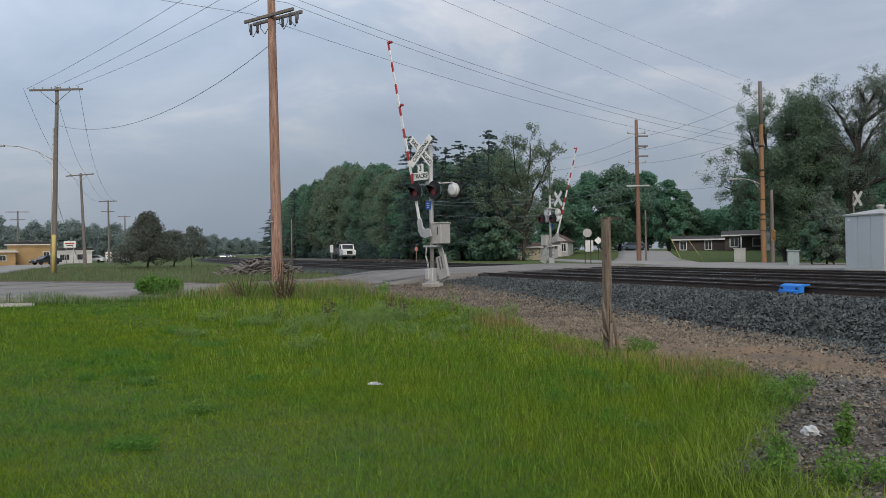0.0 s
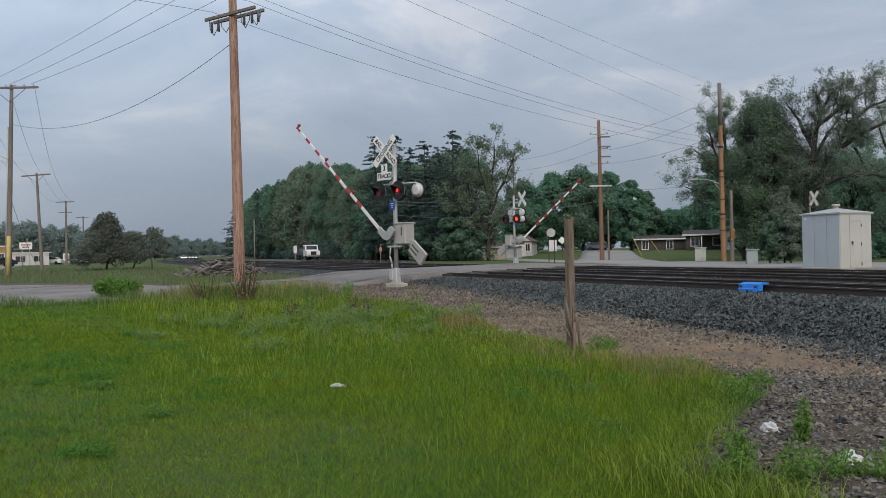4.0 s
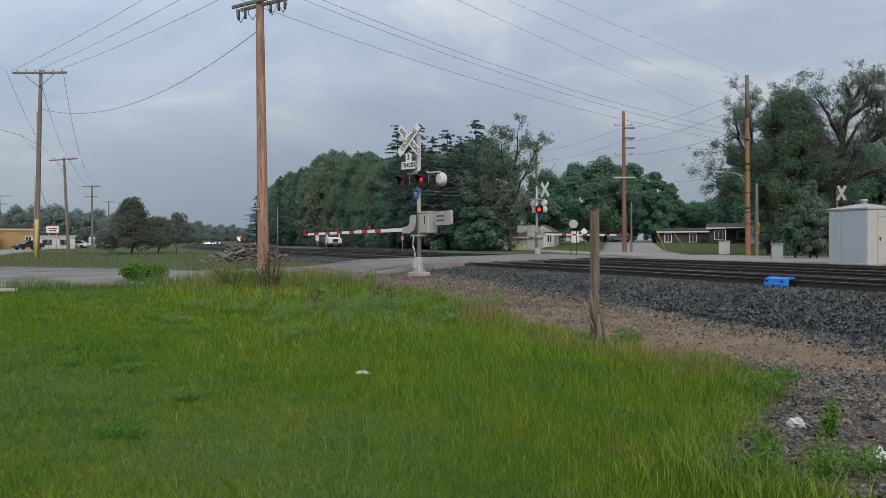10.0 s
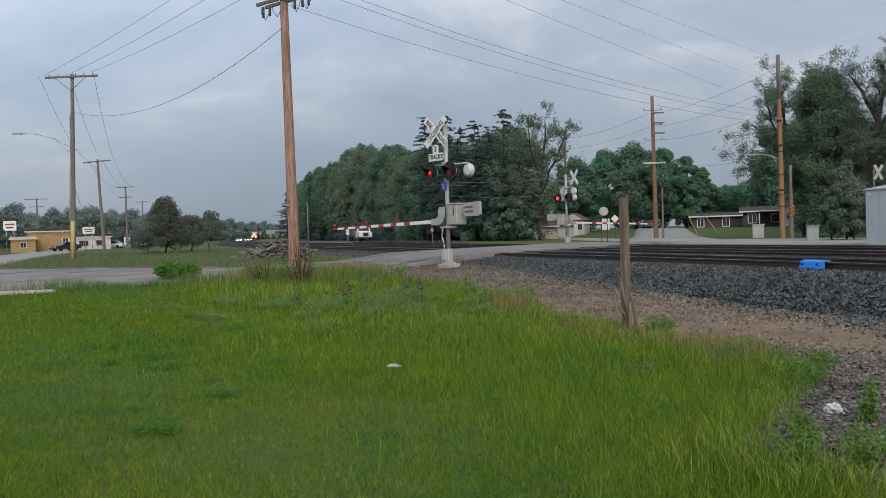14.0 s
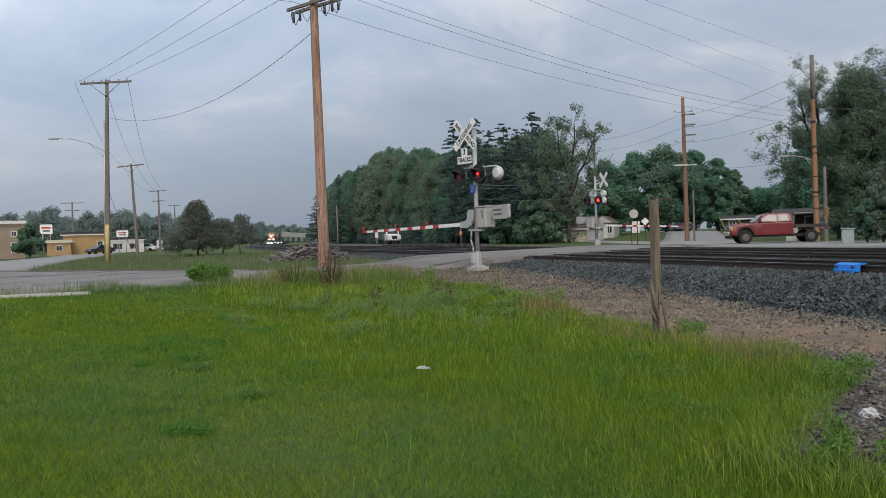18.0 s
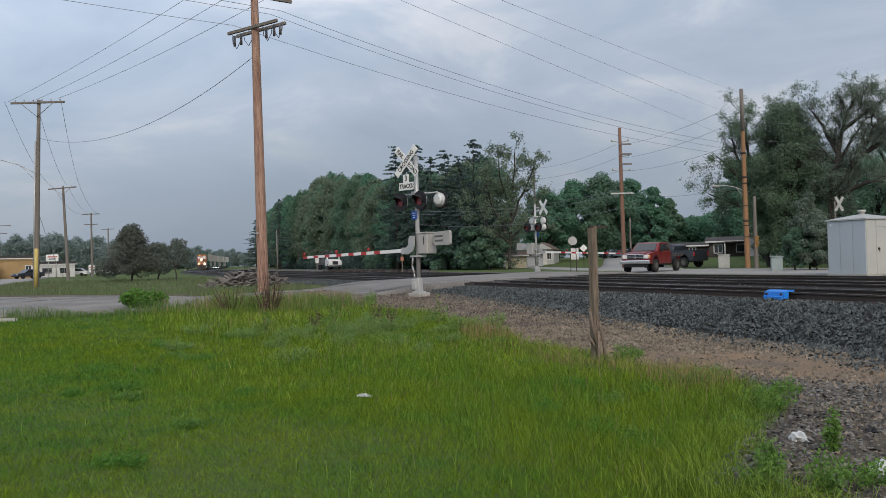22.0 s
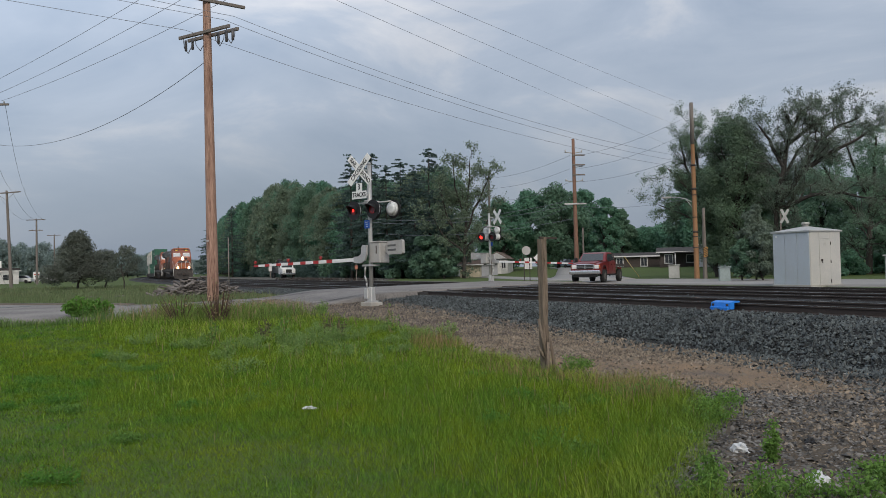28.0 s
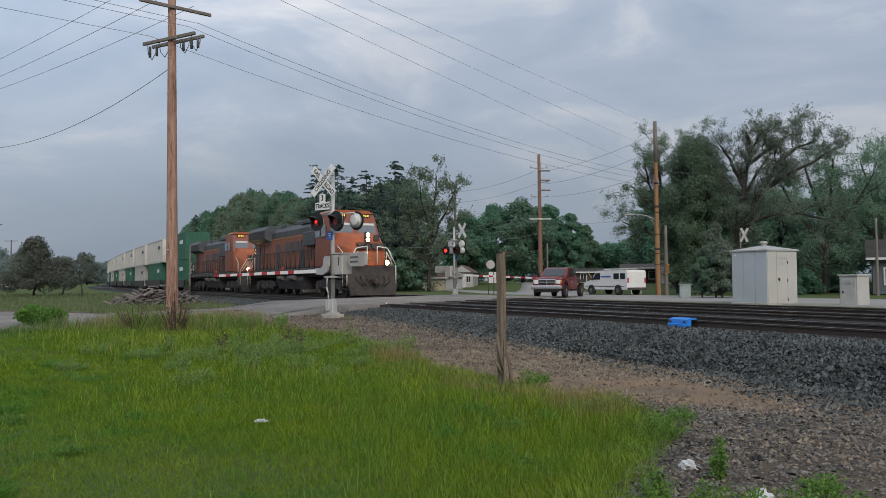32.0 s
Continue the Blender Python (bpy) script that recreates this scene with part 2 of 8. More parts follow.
# ---- mesh helpers ----
def link(name, mesh_or_bm, material, parent=None, label="", smooth=False):
    if isinstance(mesh_or_bm, bmesh.types.BMesh):
        me = bpy.data.meshes.new(name)
        if smooth:
            for f in mesh_or_bm.faces:
                f.smooth = True
        mesh_or_bm.to_mesh(me)
        mesh_or_bm.free()
    else:
        me = mesh_or_bm
    for mt in (material if isinstance(material, (list, tuple)) else [material]):
        me.materials.append(mt)
    ob = new(name, me)
    if parent is not None:
        ob.parent = parent
    return tagged(ob, label)


def part(name, bm, material, parent, label="", smooth=False):
    return link(name, bm, material, parent, label, smooth)


def thing(name, label, category, m=None, group="", kind=""):
    ob = new(name)
    ob.empty_display_size = 0.2
    if m is not None:
        ob.matrix_basis = m
    return tagged(ob, label, category, group, kind)


def slab(bm, cx, cy, cz, sx, sy, sz, m=None, bevel=0.0, taper=(1, 1), mi=0):
    """A box by its centre and sizes; taper scales its upper face."""
    vs = []
    for k, z in enumerate((-0.5, 0.5)):
        tx, ty = taper if k else (1, 1)
        for x, y in ((-0.5, -0.5), (0.5, -0.5), (0.5, 0.5), (-0.5, 0.5)):
            co = Vector((cx + x * sx * tx, cy + y * sy * ty, cz + z * sz))
            vs.append(bm.verts.new(m @ co if m else co))
    fs = [bm.faces.new([vs[i] for i in q]) for q in ((3, 2, 1, 0), (4, 5, 6, 7), (0, 1, 5, 4), (1, 2, 6, 5), (2, 3, 7, 6), (3, 0, 4, 7))]
    for f in fs:
        f.material_index = mi
    if bevel:
        es = list({e for f in fs for e in f.edges})
        bmesh.ops.bevel(bm, geom=es, offset=bevel, segments=1, affect="EDGES", profile=0.5)
    return bm


def rod(bm, a, b, r0, r1=None, seg=8, caps=True, mi=0):
    """A round bar from a to b."""
    a, b = Vector(a), Vector(b)
    r1 = r0 if r1 is None else r1
    q = (b - a).to_track_quat("Z", "Y")
    rings = []
    for c, r in ((a, r0), (b, r1)):
        rings.append([bm.verts.new(c + q @ Vector((r * math.cos(i * math.tau / seg), r * math.sin(i * math.tau / seg), 0))) for i in range(seg)])
    for i in range(seg):
        j = (i + 1) % seg
        f = bm.faces.new((rings[0][i], rings[0][j], rings[1][j], rings[1][i]))
        f.smooth, f.material_index = True, mi
    if caps:
        for ring in (list(reversed(rings[0])), rings[1]):
            bm.faces.new(ring).material_index = mi
    return bm


def shaft(bm, rings, seg=14):
    """One tapered round body through (z, radius) rings."""
    prev = None
    for z, r in rings:
        ring = [bm.verts.new((r * math.cos(i * math.tau / seg), r * math.sin(i * math.tau / seg), z)) for i in range(seg)]
        if prev:
            for i in range(seg):
                f = bm.faces.new((prev[i], prev[(i + 1) % seg], ring[(i + 1) % seg], ring[i]))
                f.smooth = True
        prev = ring
    bm.faces.new(prev)
    return bm


def tube(bm, pts, r, seg=6, mi=0):
    for a, b in zip(pts, pts[1:]):
        rod(bm, a, b, r, r, seg, True, mi)
    return bm


def prism(bm, outline, y0, y1, m=None, mi=0):
    """A flat outline in x and z, drawn out along y from y0 to y1."""
    rings = [[bm.verts.new((m @ Vector((x, y, z))) if m else (x, y, z)) for x, z in outline] for y in (y0, y1)]
    n = len(outline)
    for i in range(n):
        j = (i + 1) % n
        bm.faces.new((rings[0][i], rings[0][j], rings[1][j], rings[1][i])).material_index = mi
    bm.faces.new(list(reversed(rings[0]))).material_index = mi
    bm.faces.new(rings[1]).material_index = mi
    return bm


def B():
    return bmesh.new()


def done(bm):
    bmesh.ops.recalc_face_normals(bm, faces=bm.faces)
    return bm


def pydata(name, verts, faces, uv=None):
    me = bpy.data.meshes.new(name)
    verts = np.asarray(verts, np.float32)
    faces = np.asarray(faces, np.int32)
    k = faces.shape[1]
    me.vertices.add(len(verts))
    me.vertices.foreach_set("co", verts.ravel())
    me.loops.add(faces.size)
    me.loops.foreach_set("vertex_index", faces.ravel())
    me.polygons.add(len(faces))
    me.polygons.foreach_set("loop_start", np.arange(0, faces.size, k, dtype=np.int32))
    me.update(calc_edges=True)
    return me


# ---- the plan: tracks run at azimuth -21.5 degrees; s goes along them, p across ----
AZ = radians(-21.5)
DX, DY = math.sin(AZ), math.cos(AZ)
NX, NY = math.cos(AZ), -math.sin(AZ)
TRACKS = (13.8, 17.7, 21.6)
RAIL_Z, TIE_Z = 0.77, 0.605


def bend(s):
    return 2.9e-4 * max(0.0, s - 83.0) ** 2


def tp(s, p):
    """Place of a point s along the tracks and p across; far off they bend."""
    p = p + bend(s)
    return s * DX + p * NX, s * DY + p * NY


def tp_yaw(s):
    return math.degrees(math.atan2(-DX, DY)) - math.degrees(math.atan(5.8e-4 * max(0.0, s - 83.0)))


def sstep(v):
    v = np.clip(v, 0.0, 1.0)
    return v * v * (3 - 2 * v)


def gz(x, y):
    r = np.hypot(x, y)
    lift = 0.5 * sstep((r - 12.0) / 19.0) + 0.75 * sstep((x * NX + y * NY - 50.0) / 16.0) * sstep((r - 40.0) / 30.0)
    return lift + 0.025 * np.sin(x * 1.1 + 0.4 * y) * np.sin(y * 0.9) * sstep((30.0 - r) / 20.0)


def g(x, y):
    return float(gz(np.float64(x), np.float64(y)))

# ---- ground, roads, track bed ----
u = np.linspace(-1, 1, 221)
gx = np.sinh(u * 6.2) / np.sinh(6.2) * 2600
gy = np.sinh(u * 6.2) / np.sinh(6.2) * 2600 + 14
X, Y = np.meshgrid(gx, gy, indexing="ij")
Z = gz(X, Y) - 0.015
k = np.arange(221 * 221).reshape(221, 221)
quads = np.stack([k[:-1, :-1], k[1:, :-1], k[1:, 1:], k[:-1, 1:]], -1).reshape(-1, 4)
ground = link("ground", pydata("ground", np.stack([X, Y, Z], -1).reshape(-1, 3), quads), M_SOIL)
tagged(ground, "grassy ground, lawn and far verges", "ground", kind="structure")


def ribbon(name, pairs, material, lift, label, cat, thick=0.25, cols=6, sub=6):
    """A paved strip with thickness, laid over the ground between two edges."""
    rows = []
    for (a, b), (c, d) in zip(pairs, pairs[1:]):
        for i in range(sub):
            f = i / sub
            rows.append(((a[0] + (c[0] - a[0]) * f, a[1] + (c[1] - a[1]) * f), (b[0] + (d[0] - b[0]) * f, b[1] + (d[1] - b[1]) * f)))
    rows.append(pairs[-1])
    top = []
    for a, b in rows:
        for j in range(cols + 1):
            f = j / cols
            x, y = a[0] + (b[0] - a[0]) * f, a[1] + (b[1] - a[1]) * f
            top.append((x, y, lift(x, y)))
    n, m = len(rows), cols + 1
    verts = top + [(x, y, z - thick) for x, y, z in top]
    idx = np.arange(n * m).reshape(n, m)
    faces = [np.stack([idx[:-1, :-1], idx[:-1, 1:], idx[1:, 1:], idx[1:, :-1]], -1).reshape(-1, 4)]
    for e in (idx[:, 0], idx[::-1, -1], idx[0, ::-1], idx[-1, :]):
        faces.append(np.stack([e[:-1], e[1:], e[1:] + n * m, e[:-1] + n * m], -1))
    me = pydata(name, verts, np.concatenate(faces))
    bm = B()
    bm.from_mesh(me)
    done(bm)
    bm.to_mesh(me)
    bm.free()
    return tagged(link(name, me, material), label, cat, kind="structure")


RA = radians(38)
RU = (math.sin(RA), math.cos(RA))
RN = (math.cos(RA), -math.sin(RA))
RC = (-6.0, 28.9)


def road_pt(kk, off):
    return RC[0] + RU[0] * kk + RN[0] * off, RC[1] + RU[1] * kk + RN[1] * off


def perp(x, y):
    return x * NX + y * NY


def road_z(x, y):
    # climbs to the level of the rails at the crossing
    p = perp(x, y)
    base = g(x, y) + 0.03
    f = float(sstep((p - 7.5) / 4.0) * sstep((29.0 - p) / 4.0)) if math.hypot(x, y) > 24 else 0.0
    near = float(sstep((x + 9.5) / 3.0))
    return base + (RAIL_Z + 0.004 - base) * f * near


pairs = [((-35, 16.5), (-47, 46)), ((-20, 19.2), (-34, 44.5)), ((-12, 21.9), (-22.5, 38.5)), ((-6.8, 24.2), (-12.8, 33.6)), (road_pt(0, 4.3), road_pt(0, -3.2))]
pairs += [(road_pt(kk, 4.3), road_pt(kk, -3.4)) for kk in (3, 6, 9, 12, 16, 20, 24, 27, 30)]
road = ribbon("road", pairs, M_ASPHALT, road_z, "worn pale asphalt road over the crossing", "road", cols=10)
far_street = ribbon("far_street", [(tp(s, 30.3), tp(s, 40.6)) for s in range(-110, 41, 10)] + [(tp(47, 33.5), tp(47, 40.3))], M_PAVE2, lambda x, y: g(x, y) + 0.035,
                    "pale asphalt street beyond the tracks", "road")
side = [((12.5, 62), (19, 60)), ((17, 80), (23, 78)), ((24, 110), (30, 109)), ((33, 160), (40, 159))]
side_street = ribbon("side_street", side, M_PAVE2, lambda x, y: g(x, y) + 0.05, "asphalt side street leading away", "road")
def az_pt(a, r):
    return r * math.sin(radians(a)), r * math.cos(radians(a))


yard_lane = ribbon("yard_lane", [(tp(46.9, 34.0), tp(46.9, 39.5)), (az_pt(9.3, 73), az_pt(11.6, 77)), (az_pt(6.9, 92), az_pt(8.4, 97)), (az_pt(5.0, 112), az_pt(6.2, 117)), (az_pt(4.0, 150), az_pt(5.0, 154)), (az_pt(3.6, 200), az_pt(4.2, 202))], M_PAVE2,
                   lambda x, y: g(x, y) + 0.03, "narrow pale lane leading behind the shed", "road")
lane = [((-23, 38), (-35, 44)), ((-37, 70), (-44, 66.5)), ((-50, 103), (-57, 100)), ((-78, 170), (-85, 167))]
ribbon("frontage_road", lane, M_PAVE2, lambda x, y: g(x, y) + 0.045, "pale asphalt road along the verge", "road")

# track bed: three tracks on one bank of crushed stone
prof = [(10.1, -0.15), (10.7, 0.14), (11.2, 0.36), (11.7, 0.52), (12.2, 0.59), (13.0, 0.59), (13.1, 0.68), (22.4, 0.68), (22.6, 0.59), (23.2, 0.59), (24.4, 0.45), (25.2, 0.2)]
ss = list(range(-150, 130, 6)) + list(range(130, 1060, 15))
bed_v = [(*tp(s, p), z) for s in ss for p, z in prof]
m6 = len(prof)
bed_f = [(i * m6 + j, i * m6 + j + 1, (i + 1) * m6 + j + 1, (i + 1) * m6 + j) for i in range(len(ss) - 1) for j in range(m6 - 1)]
bed = link("track_bed", pydata("track_bed", bed_v, np.array(bed_f)[:, ::-1]), M_BED)
tagged(bed, "dark crushed stone track bed", "track bed", kind="structure")


far_shoulder = ribbon("far_shoulder", [(tp(s, 24.6), tp(s, 39.5 if s > 90 else 29.5)) for s in (52, 60, 75, 95, 115, 135, 155, 180, 210, 240, 280)],
                      mat("dark_cinders", (0.10, 0.092, 0.078), 0.95, vary=0.6, second=(0.055, 0.055, 0.045), scale=0.4, fine=6, bump=0.6, depth=0.05), lambda x, y: g(x, y) + 0.04, "dark cinder ground beyond the tracks", "gravel")


ribbon("crossing_apron", [(road_pt(kk, 4.32), road_pt(kk + 0.35, 5.5)) for kk in (6.4, 8, 10, 12, 14, 16, 18.4)],
       mat("dark_apron", (0.05, 0.047, 0.045), 0.9, vary=0.5, scale=1.5, fine=14, bump=0.4, depth=0.02), lambda x, y: RAIL_Z - 0.035, "dark asphalt apron beside the crossing", "road", cols=2)


def rails():
    for i, p in enumerate(TRACKS):
        tr = thing("railway_track", "steel rails on dark timber ties and crushed stone", "railway track", group="tracks", kind="structure")
        seq = [s for s in range(-150, 130, 10)] + list(range(130, 1060, 15))
        for side in (-0.755, 0.755):
            bm = B()
            out = [(-0.07, TIE_Z), (0.07, TIE_Z), (0.07, TIE_Z + 0.015), (0.012, TIE_Z + 0.03), (0.012, RAIL_Z - 0.04), (0.037, RAIL_Z - 0.03),
                   (0.037, RAIL_Z), (-0.037, RAIL_Z), (-0.037, RAIL_Z - 0.03), (-0.012, RAIL_Z - 0.04), (-0.012, TIE_Z + 0.03), (-0.07, TIE_Z + 0.015)]
            prev = None
            for s in seq:
                ring = [bm.verts.new((*tp(s, p + side + x), z)) for x, z in out]
                if prev:
                    for a in range(12):
                        f = bm.faces.new((prev[a], prev[(a + 1) % 12], ring[(a + 1) % 12], ring[a]))
                        f.material_index = 1 if a == 6 else 0
                prev = ring
            part("rail", done(bm), [M_RAIL, M_RAILTOP], tr)
        if i < 2:
            bm = B()
            slab(bm, 0, 0, TIE_Z - 0.09, 2.6, 0.23, 0.18, bevel=0.012)
            first = part("tie", done(bm), M_TIE, tr)
            me = first.data
            q = 0
            for s in np.arange(-12, 58, 0.55):
                x, y = tp(s, p)
                if perp(x, y) > 0 and abs((x - RC[0]) * RN[0] + (y - RC[1]) * RN[1]) < 3.9:
                    continue
                o = first if q == 0 else new("tie", me)
                o.parent = tr
                o.matrix_basis = pose(x, y, random.uniform(-0.01, 0.01), 0, 0, tp_yaw(s) + random.uniform(-0.8, 0.8))
                q += 1


rails()


# ---- utility poles ----
def insulator(bm, x, y, z, r=0.05, h=0.16):
    rod(bm, (x, y, z), (x, y, z + h * 0.4), r * 0.4, r * 0.4, 6)
    rod(bm, (x, y, z + h * 0.4), (x, y, z + h), r, r * 0.6, 6)


def pole(x, y, top, r, material, arms=(), lean=(0, 0), yaw=0, label="", name="utility_pole", group="utility poles", base=None):
    """Wooden pole. arms: (height, length, offset along the arm, insulators, braces)."""
    z0 = g(x, y) if base is None else base
    t = thing(name, label, "utility pole", pose(x, y, z0, lean[0], lean[1], yaw), group)
    bm = B()
    h = top - z0
    shaft(bm, [(-0.3, r)] + [(h * i / 7, r * (1 - 0.38 * i / 7)) for i in range(1, 8)])
    part("shaft", bm, material, t)
    for hz, length, off, ins, brace, *turn in arms:
        hz -= z0
        bm = B()
        slab(bm, off, -r * 0.75, hz, length, 0.1, 0.13, pose(0, 0, 0, 0, 0, turn[0] if turn else 0), bevel=0.012)
        arm = part("crossarm", done(bm), M_POLEG, t)
        for k2 in range(ins):
            bm = B()
            xx = off + length * ((k2 + 0.5) / ins - 0.5) if ins > 1 else off
            insulator(bm, xx, -r * 0.75, hz + 0.06)
            part("insulator", bm, M_CABGREY, arm)
        if brace:
            for sx in (-1, 1):
                bm = B()
                rod(bm, (off + sx * length * 0.3, -r * 0.75 - 0.06, hz - 0.05), (0, -r * 0.9, hz - 0.05 - length * 0.22), 0.02, 0.02, 5)
                part("brace", bm, M_POLEG, t)
    return t


def lamp_arm(t, hz, reach, yaw, up=0.5):
    d = Vector((math.cos(yaw), math.sin(yaw), 0))
    bm = B()
    pts = [d * 0.1 + Vector((0, 0, hz)), d * reach * 0.35 + Vector((0, 0, hz + up * 0.62)), d * reach * 0.7 + Vector((0, 0, hz + up * 0.95)), d * reach + Vector((0, 0, hz + up))]
    tube(bm, pts, 0.03)
    rod(bm, d * 0.1 + Vector((0, 0, hz - 0.45)), pts[1], 0.02, 0.02, 5)
    a = part("lamp_arm", bm, M_ALU, t)
    bm = B()
    slab(bm, 0, 0, 0, 0.65, 0.22, 0.12, pose(*(d * (reach + 0.25) + Vector((0, 0, hz + up - 0.01))), 0, 0, math.degrees(yaw)), bevel=0.03)
    part("lamp_head", done(bm), M_CABGREY, a)


near_pole = pole(-6.85, 33.35, 13.9, 0.235, M_POLE, [(11.45, 2.9, 0.0, 0, False), (12.75, 3.0, 0.1, 0, False, 70)], lean=(0, -0.6), yaw=-35,
                 label="tall brown weathered wooden utility pole beside the road")
t_pole = pole(-25.2, 52.24, 12.65, 0.17, M_POLEG, [(12.45, 3.9, 0, 6, True)], lean=(0, 2.1), yaw=-12, label="grey wooden utility pole with street lamp on the verge", base=0.5)
lamp_arm(t_pole, 7.4, 3.4, radians(192), 0.9)
pole(-39.7, 89.6, 11.0, 0.19, M_POLEG, [(10.75, 3.4, 0, 3, True)], lean=(0, -2.4), yaw=-10, label="dark leaning wooden utility pole on the verge")
pole(-55.8, 134.9, 11.1, 0.2, M_POLEG, [(10.9, 3.2, 0, 3, False), (9.2, 2.4, 0, 2, False)], yaw=-10, label="distant wooden utility pole with two crossarms")
pole(-73.2, 186.1, 11.1, 0.2, M_POLEG, [(10.9, 3.2, 0, 3, False)], yaw=-10, label="far wooden utility pole beyond the dark tree")
pole(-76.8, 146.0, 10.2, 0.2, M_POLEG, [(10.0, 4.0, 0, 3, False), (8.6, 2.6, 0, 2, False)], yaw=10, label="distant wooden utility pole behind the yellow building")
far_pole = pole(17.45, 71.9, 13.1, 0.22, M_POLEB, [(11.6, 1.15, 0.40, 0, False), (10.72, 1.15, 0.40, 0, False), (9.82, 1.15, 0.40, 0, False)], lean=(0, -0.3), yaw=0,
                label="orange-brown wooden utility pole at the street corner")
right_pole = pole(22.52, 56.7, 13.2, 0.19, M_POLEO, [], lean=(0, -0.3), label="orange-brown wooden pole with street lamp beside the big tree")
bm = B()
rod(bm, (0, 0, 9.7), (0, 0, 12.72), 0.148, 0.132, 14)
part("pole_top", bm, M_POLEG, right_pole, "dark weathered pole top")
for hz in (3.3, 6.4, 8.1):
    bm = B()
    rod(bm, (0, 0, hz), (0, 0, hz + 0.14), 0.186, 0.184, 14)
    part("band", bm, M_RAIL, right_pole, "dark metal band")
lamp_arm(right_pole, 5.5, 1.7, radians(160), 0.45)
stub_pole = pole(23.3, 57.1, 5.6, 0.16, M_POLEG, [], label="short grey wooden pole beside the orange pole")
thin_pole = pole(12.57, 94.2, 12.8, 0.16, M_POLEG, [], label="thin grey wooden pole behind the far signal")
thin_post = pole(17.95, 71.4, 5.0, 0.1, M_POLEG, [], label="thin grey post beside the corner pole", name="thin_post", group="")
pole(34.5, 49.3, 5.6, 0.11, M_POLEG, [], label="slim grey pole behind the small cabinet", name="lamp_post", group="")


# ---- leaves and trees ----
def leaf_mesh(name, centres, radii, count, size, rng, flat=0.75, droop=0.0, shell=0.55):
    """Many small leaf quads in uneven clumps."""
    centres, radii = np.asarray(centres, float), np.asarray(radii, float)
    w = radii ** 2
    pick = rng.choice(len(centres), count, p=w / w.sum())
    v = rng.normal(size=(count, 3))
    v /= np.linalg.norm(v, axis=1)[:, None]
    rad = radii[pick] * (shell + (1.08 - shell) * rng.random(count) ** 0.8)
    c = centres[pick] + v * rad[:, None] * np.array([1, 1, flat])
    # leaves turn outward and up to the light, loosely
    nrm = 0.55 * v + np.array([0, -0.15, 0.45]) + 0.55 * rng.normal(size=(count, 3))
    a = np.cross(nrm, rng.normal(size=(count, 3)))
    a /= np.linalg.norm(a, axis=1)[:, None]
    b = np.cross(nrm, a)
    b /= np.linalg.norm(b, axis=1)[:, None]
    sz = size * (0.6 + 0.8 * rng.random(count))[:, None]
    a, b = a * sz, b * sz * 0.55
    a[:, 2] -= droop * sz[:, 0]
    if size >= 0.12:
        # far crowns: three-cornered leaves
        verts = np.stack([c - a, c - b * 1.6, c + a * 0.9 + b * 1.1], 1).reshape(-1, 3)
        return pydata(name, verts, np.arange(count * 3).reshape(-1, 3))
    verts = np.stack([c - a, c - b, c + a, c + b], 1).reshape(-1, 3)
    return pydata(name, verts, np.arange(count * 4).reshape(-1, 4))


def limb(bm, a, b, r0, r1, rng, n=4, wob=0.12, seg=7):
    a, b = np.array(a, float), np.array(b, float)
    L = np.linalg.norm(b - a)
    pts = [a + (b - a) * i / n + (rng.normal(size=3) * wob * L / n if 0 < i < n else 0) for i in range(n + 1)]
    for i in range(n):
        rod(bm, pts[i], pts[i + 1], r0 + (r1 - r0) * i / n, r0 + (r1 - r0) * (i + 1) / n, seg, False)
    return pts


def broadleaf(name, label, x, y, h, w, seed, leaf, leaves=9000, size=0.22, trunk=0.2, clear=0.25, clumps=46, z=None, group="", yaw=0, squash=0.8, cr=1.0, cone=False):
    """A broad-leaved tree: trunk, limbs and a crown of leafy clumps."""
    z = g(x, y) if z is None else z
    rng = np.random.default_rng(seed)
    t = thing(name, label, "tree", pose(x, y, z, 0, 0, yaw), group)
    bm = B()
    limb(bm, (0, 0, -0.2), (rng.normal() * 0.3, rng.normal() * 0.3, h * 0.6), trunk, trunk * 0.45, rng, 5, 0.06, 9)
    cs, rs = [], []
    for i in range(clumps):
        a, f = rng.random() * math.tau, rng.random()
        zz = h * (clear + (1 - clear) * (0.1 + 0.86 * f))
        prof = math.sin(math.pi * min(0.98, 0.22 + 0.78 * f)) ** 0.6 if not cone else (1.02 - f) ** 0.8
        rr = w * 0.5 * prof * math.sqrt(rng.random()) * 0.92
        cs.append((rr * math.cos(a), rr * math.sin(a), zz))
        rs.append(cr * w * (0.07 + 0.09 * rng.random()))
        if i % 3 == 0:
            limb(bm, (0, 0, max(h * 0.15, zz * 0.55)), cs[-1], trunk * 0.35, trunk * 0.06, rng, 4, 0.15, 5)
    part("trunk", bm, M_BARK, t)
    link("crown", leaf_mesh("crown", cs, rs, leaves, size, rng, squash), leaf, t)
    return t


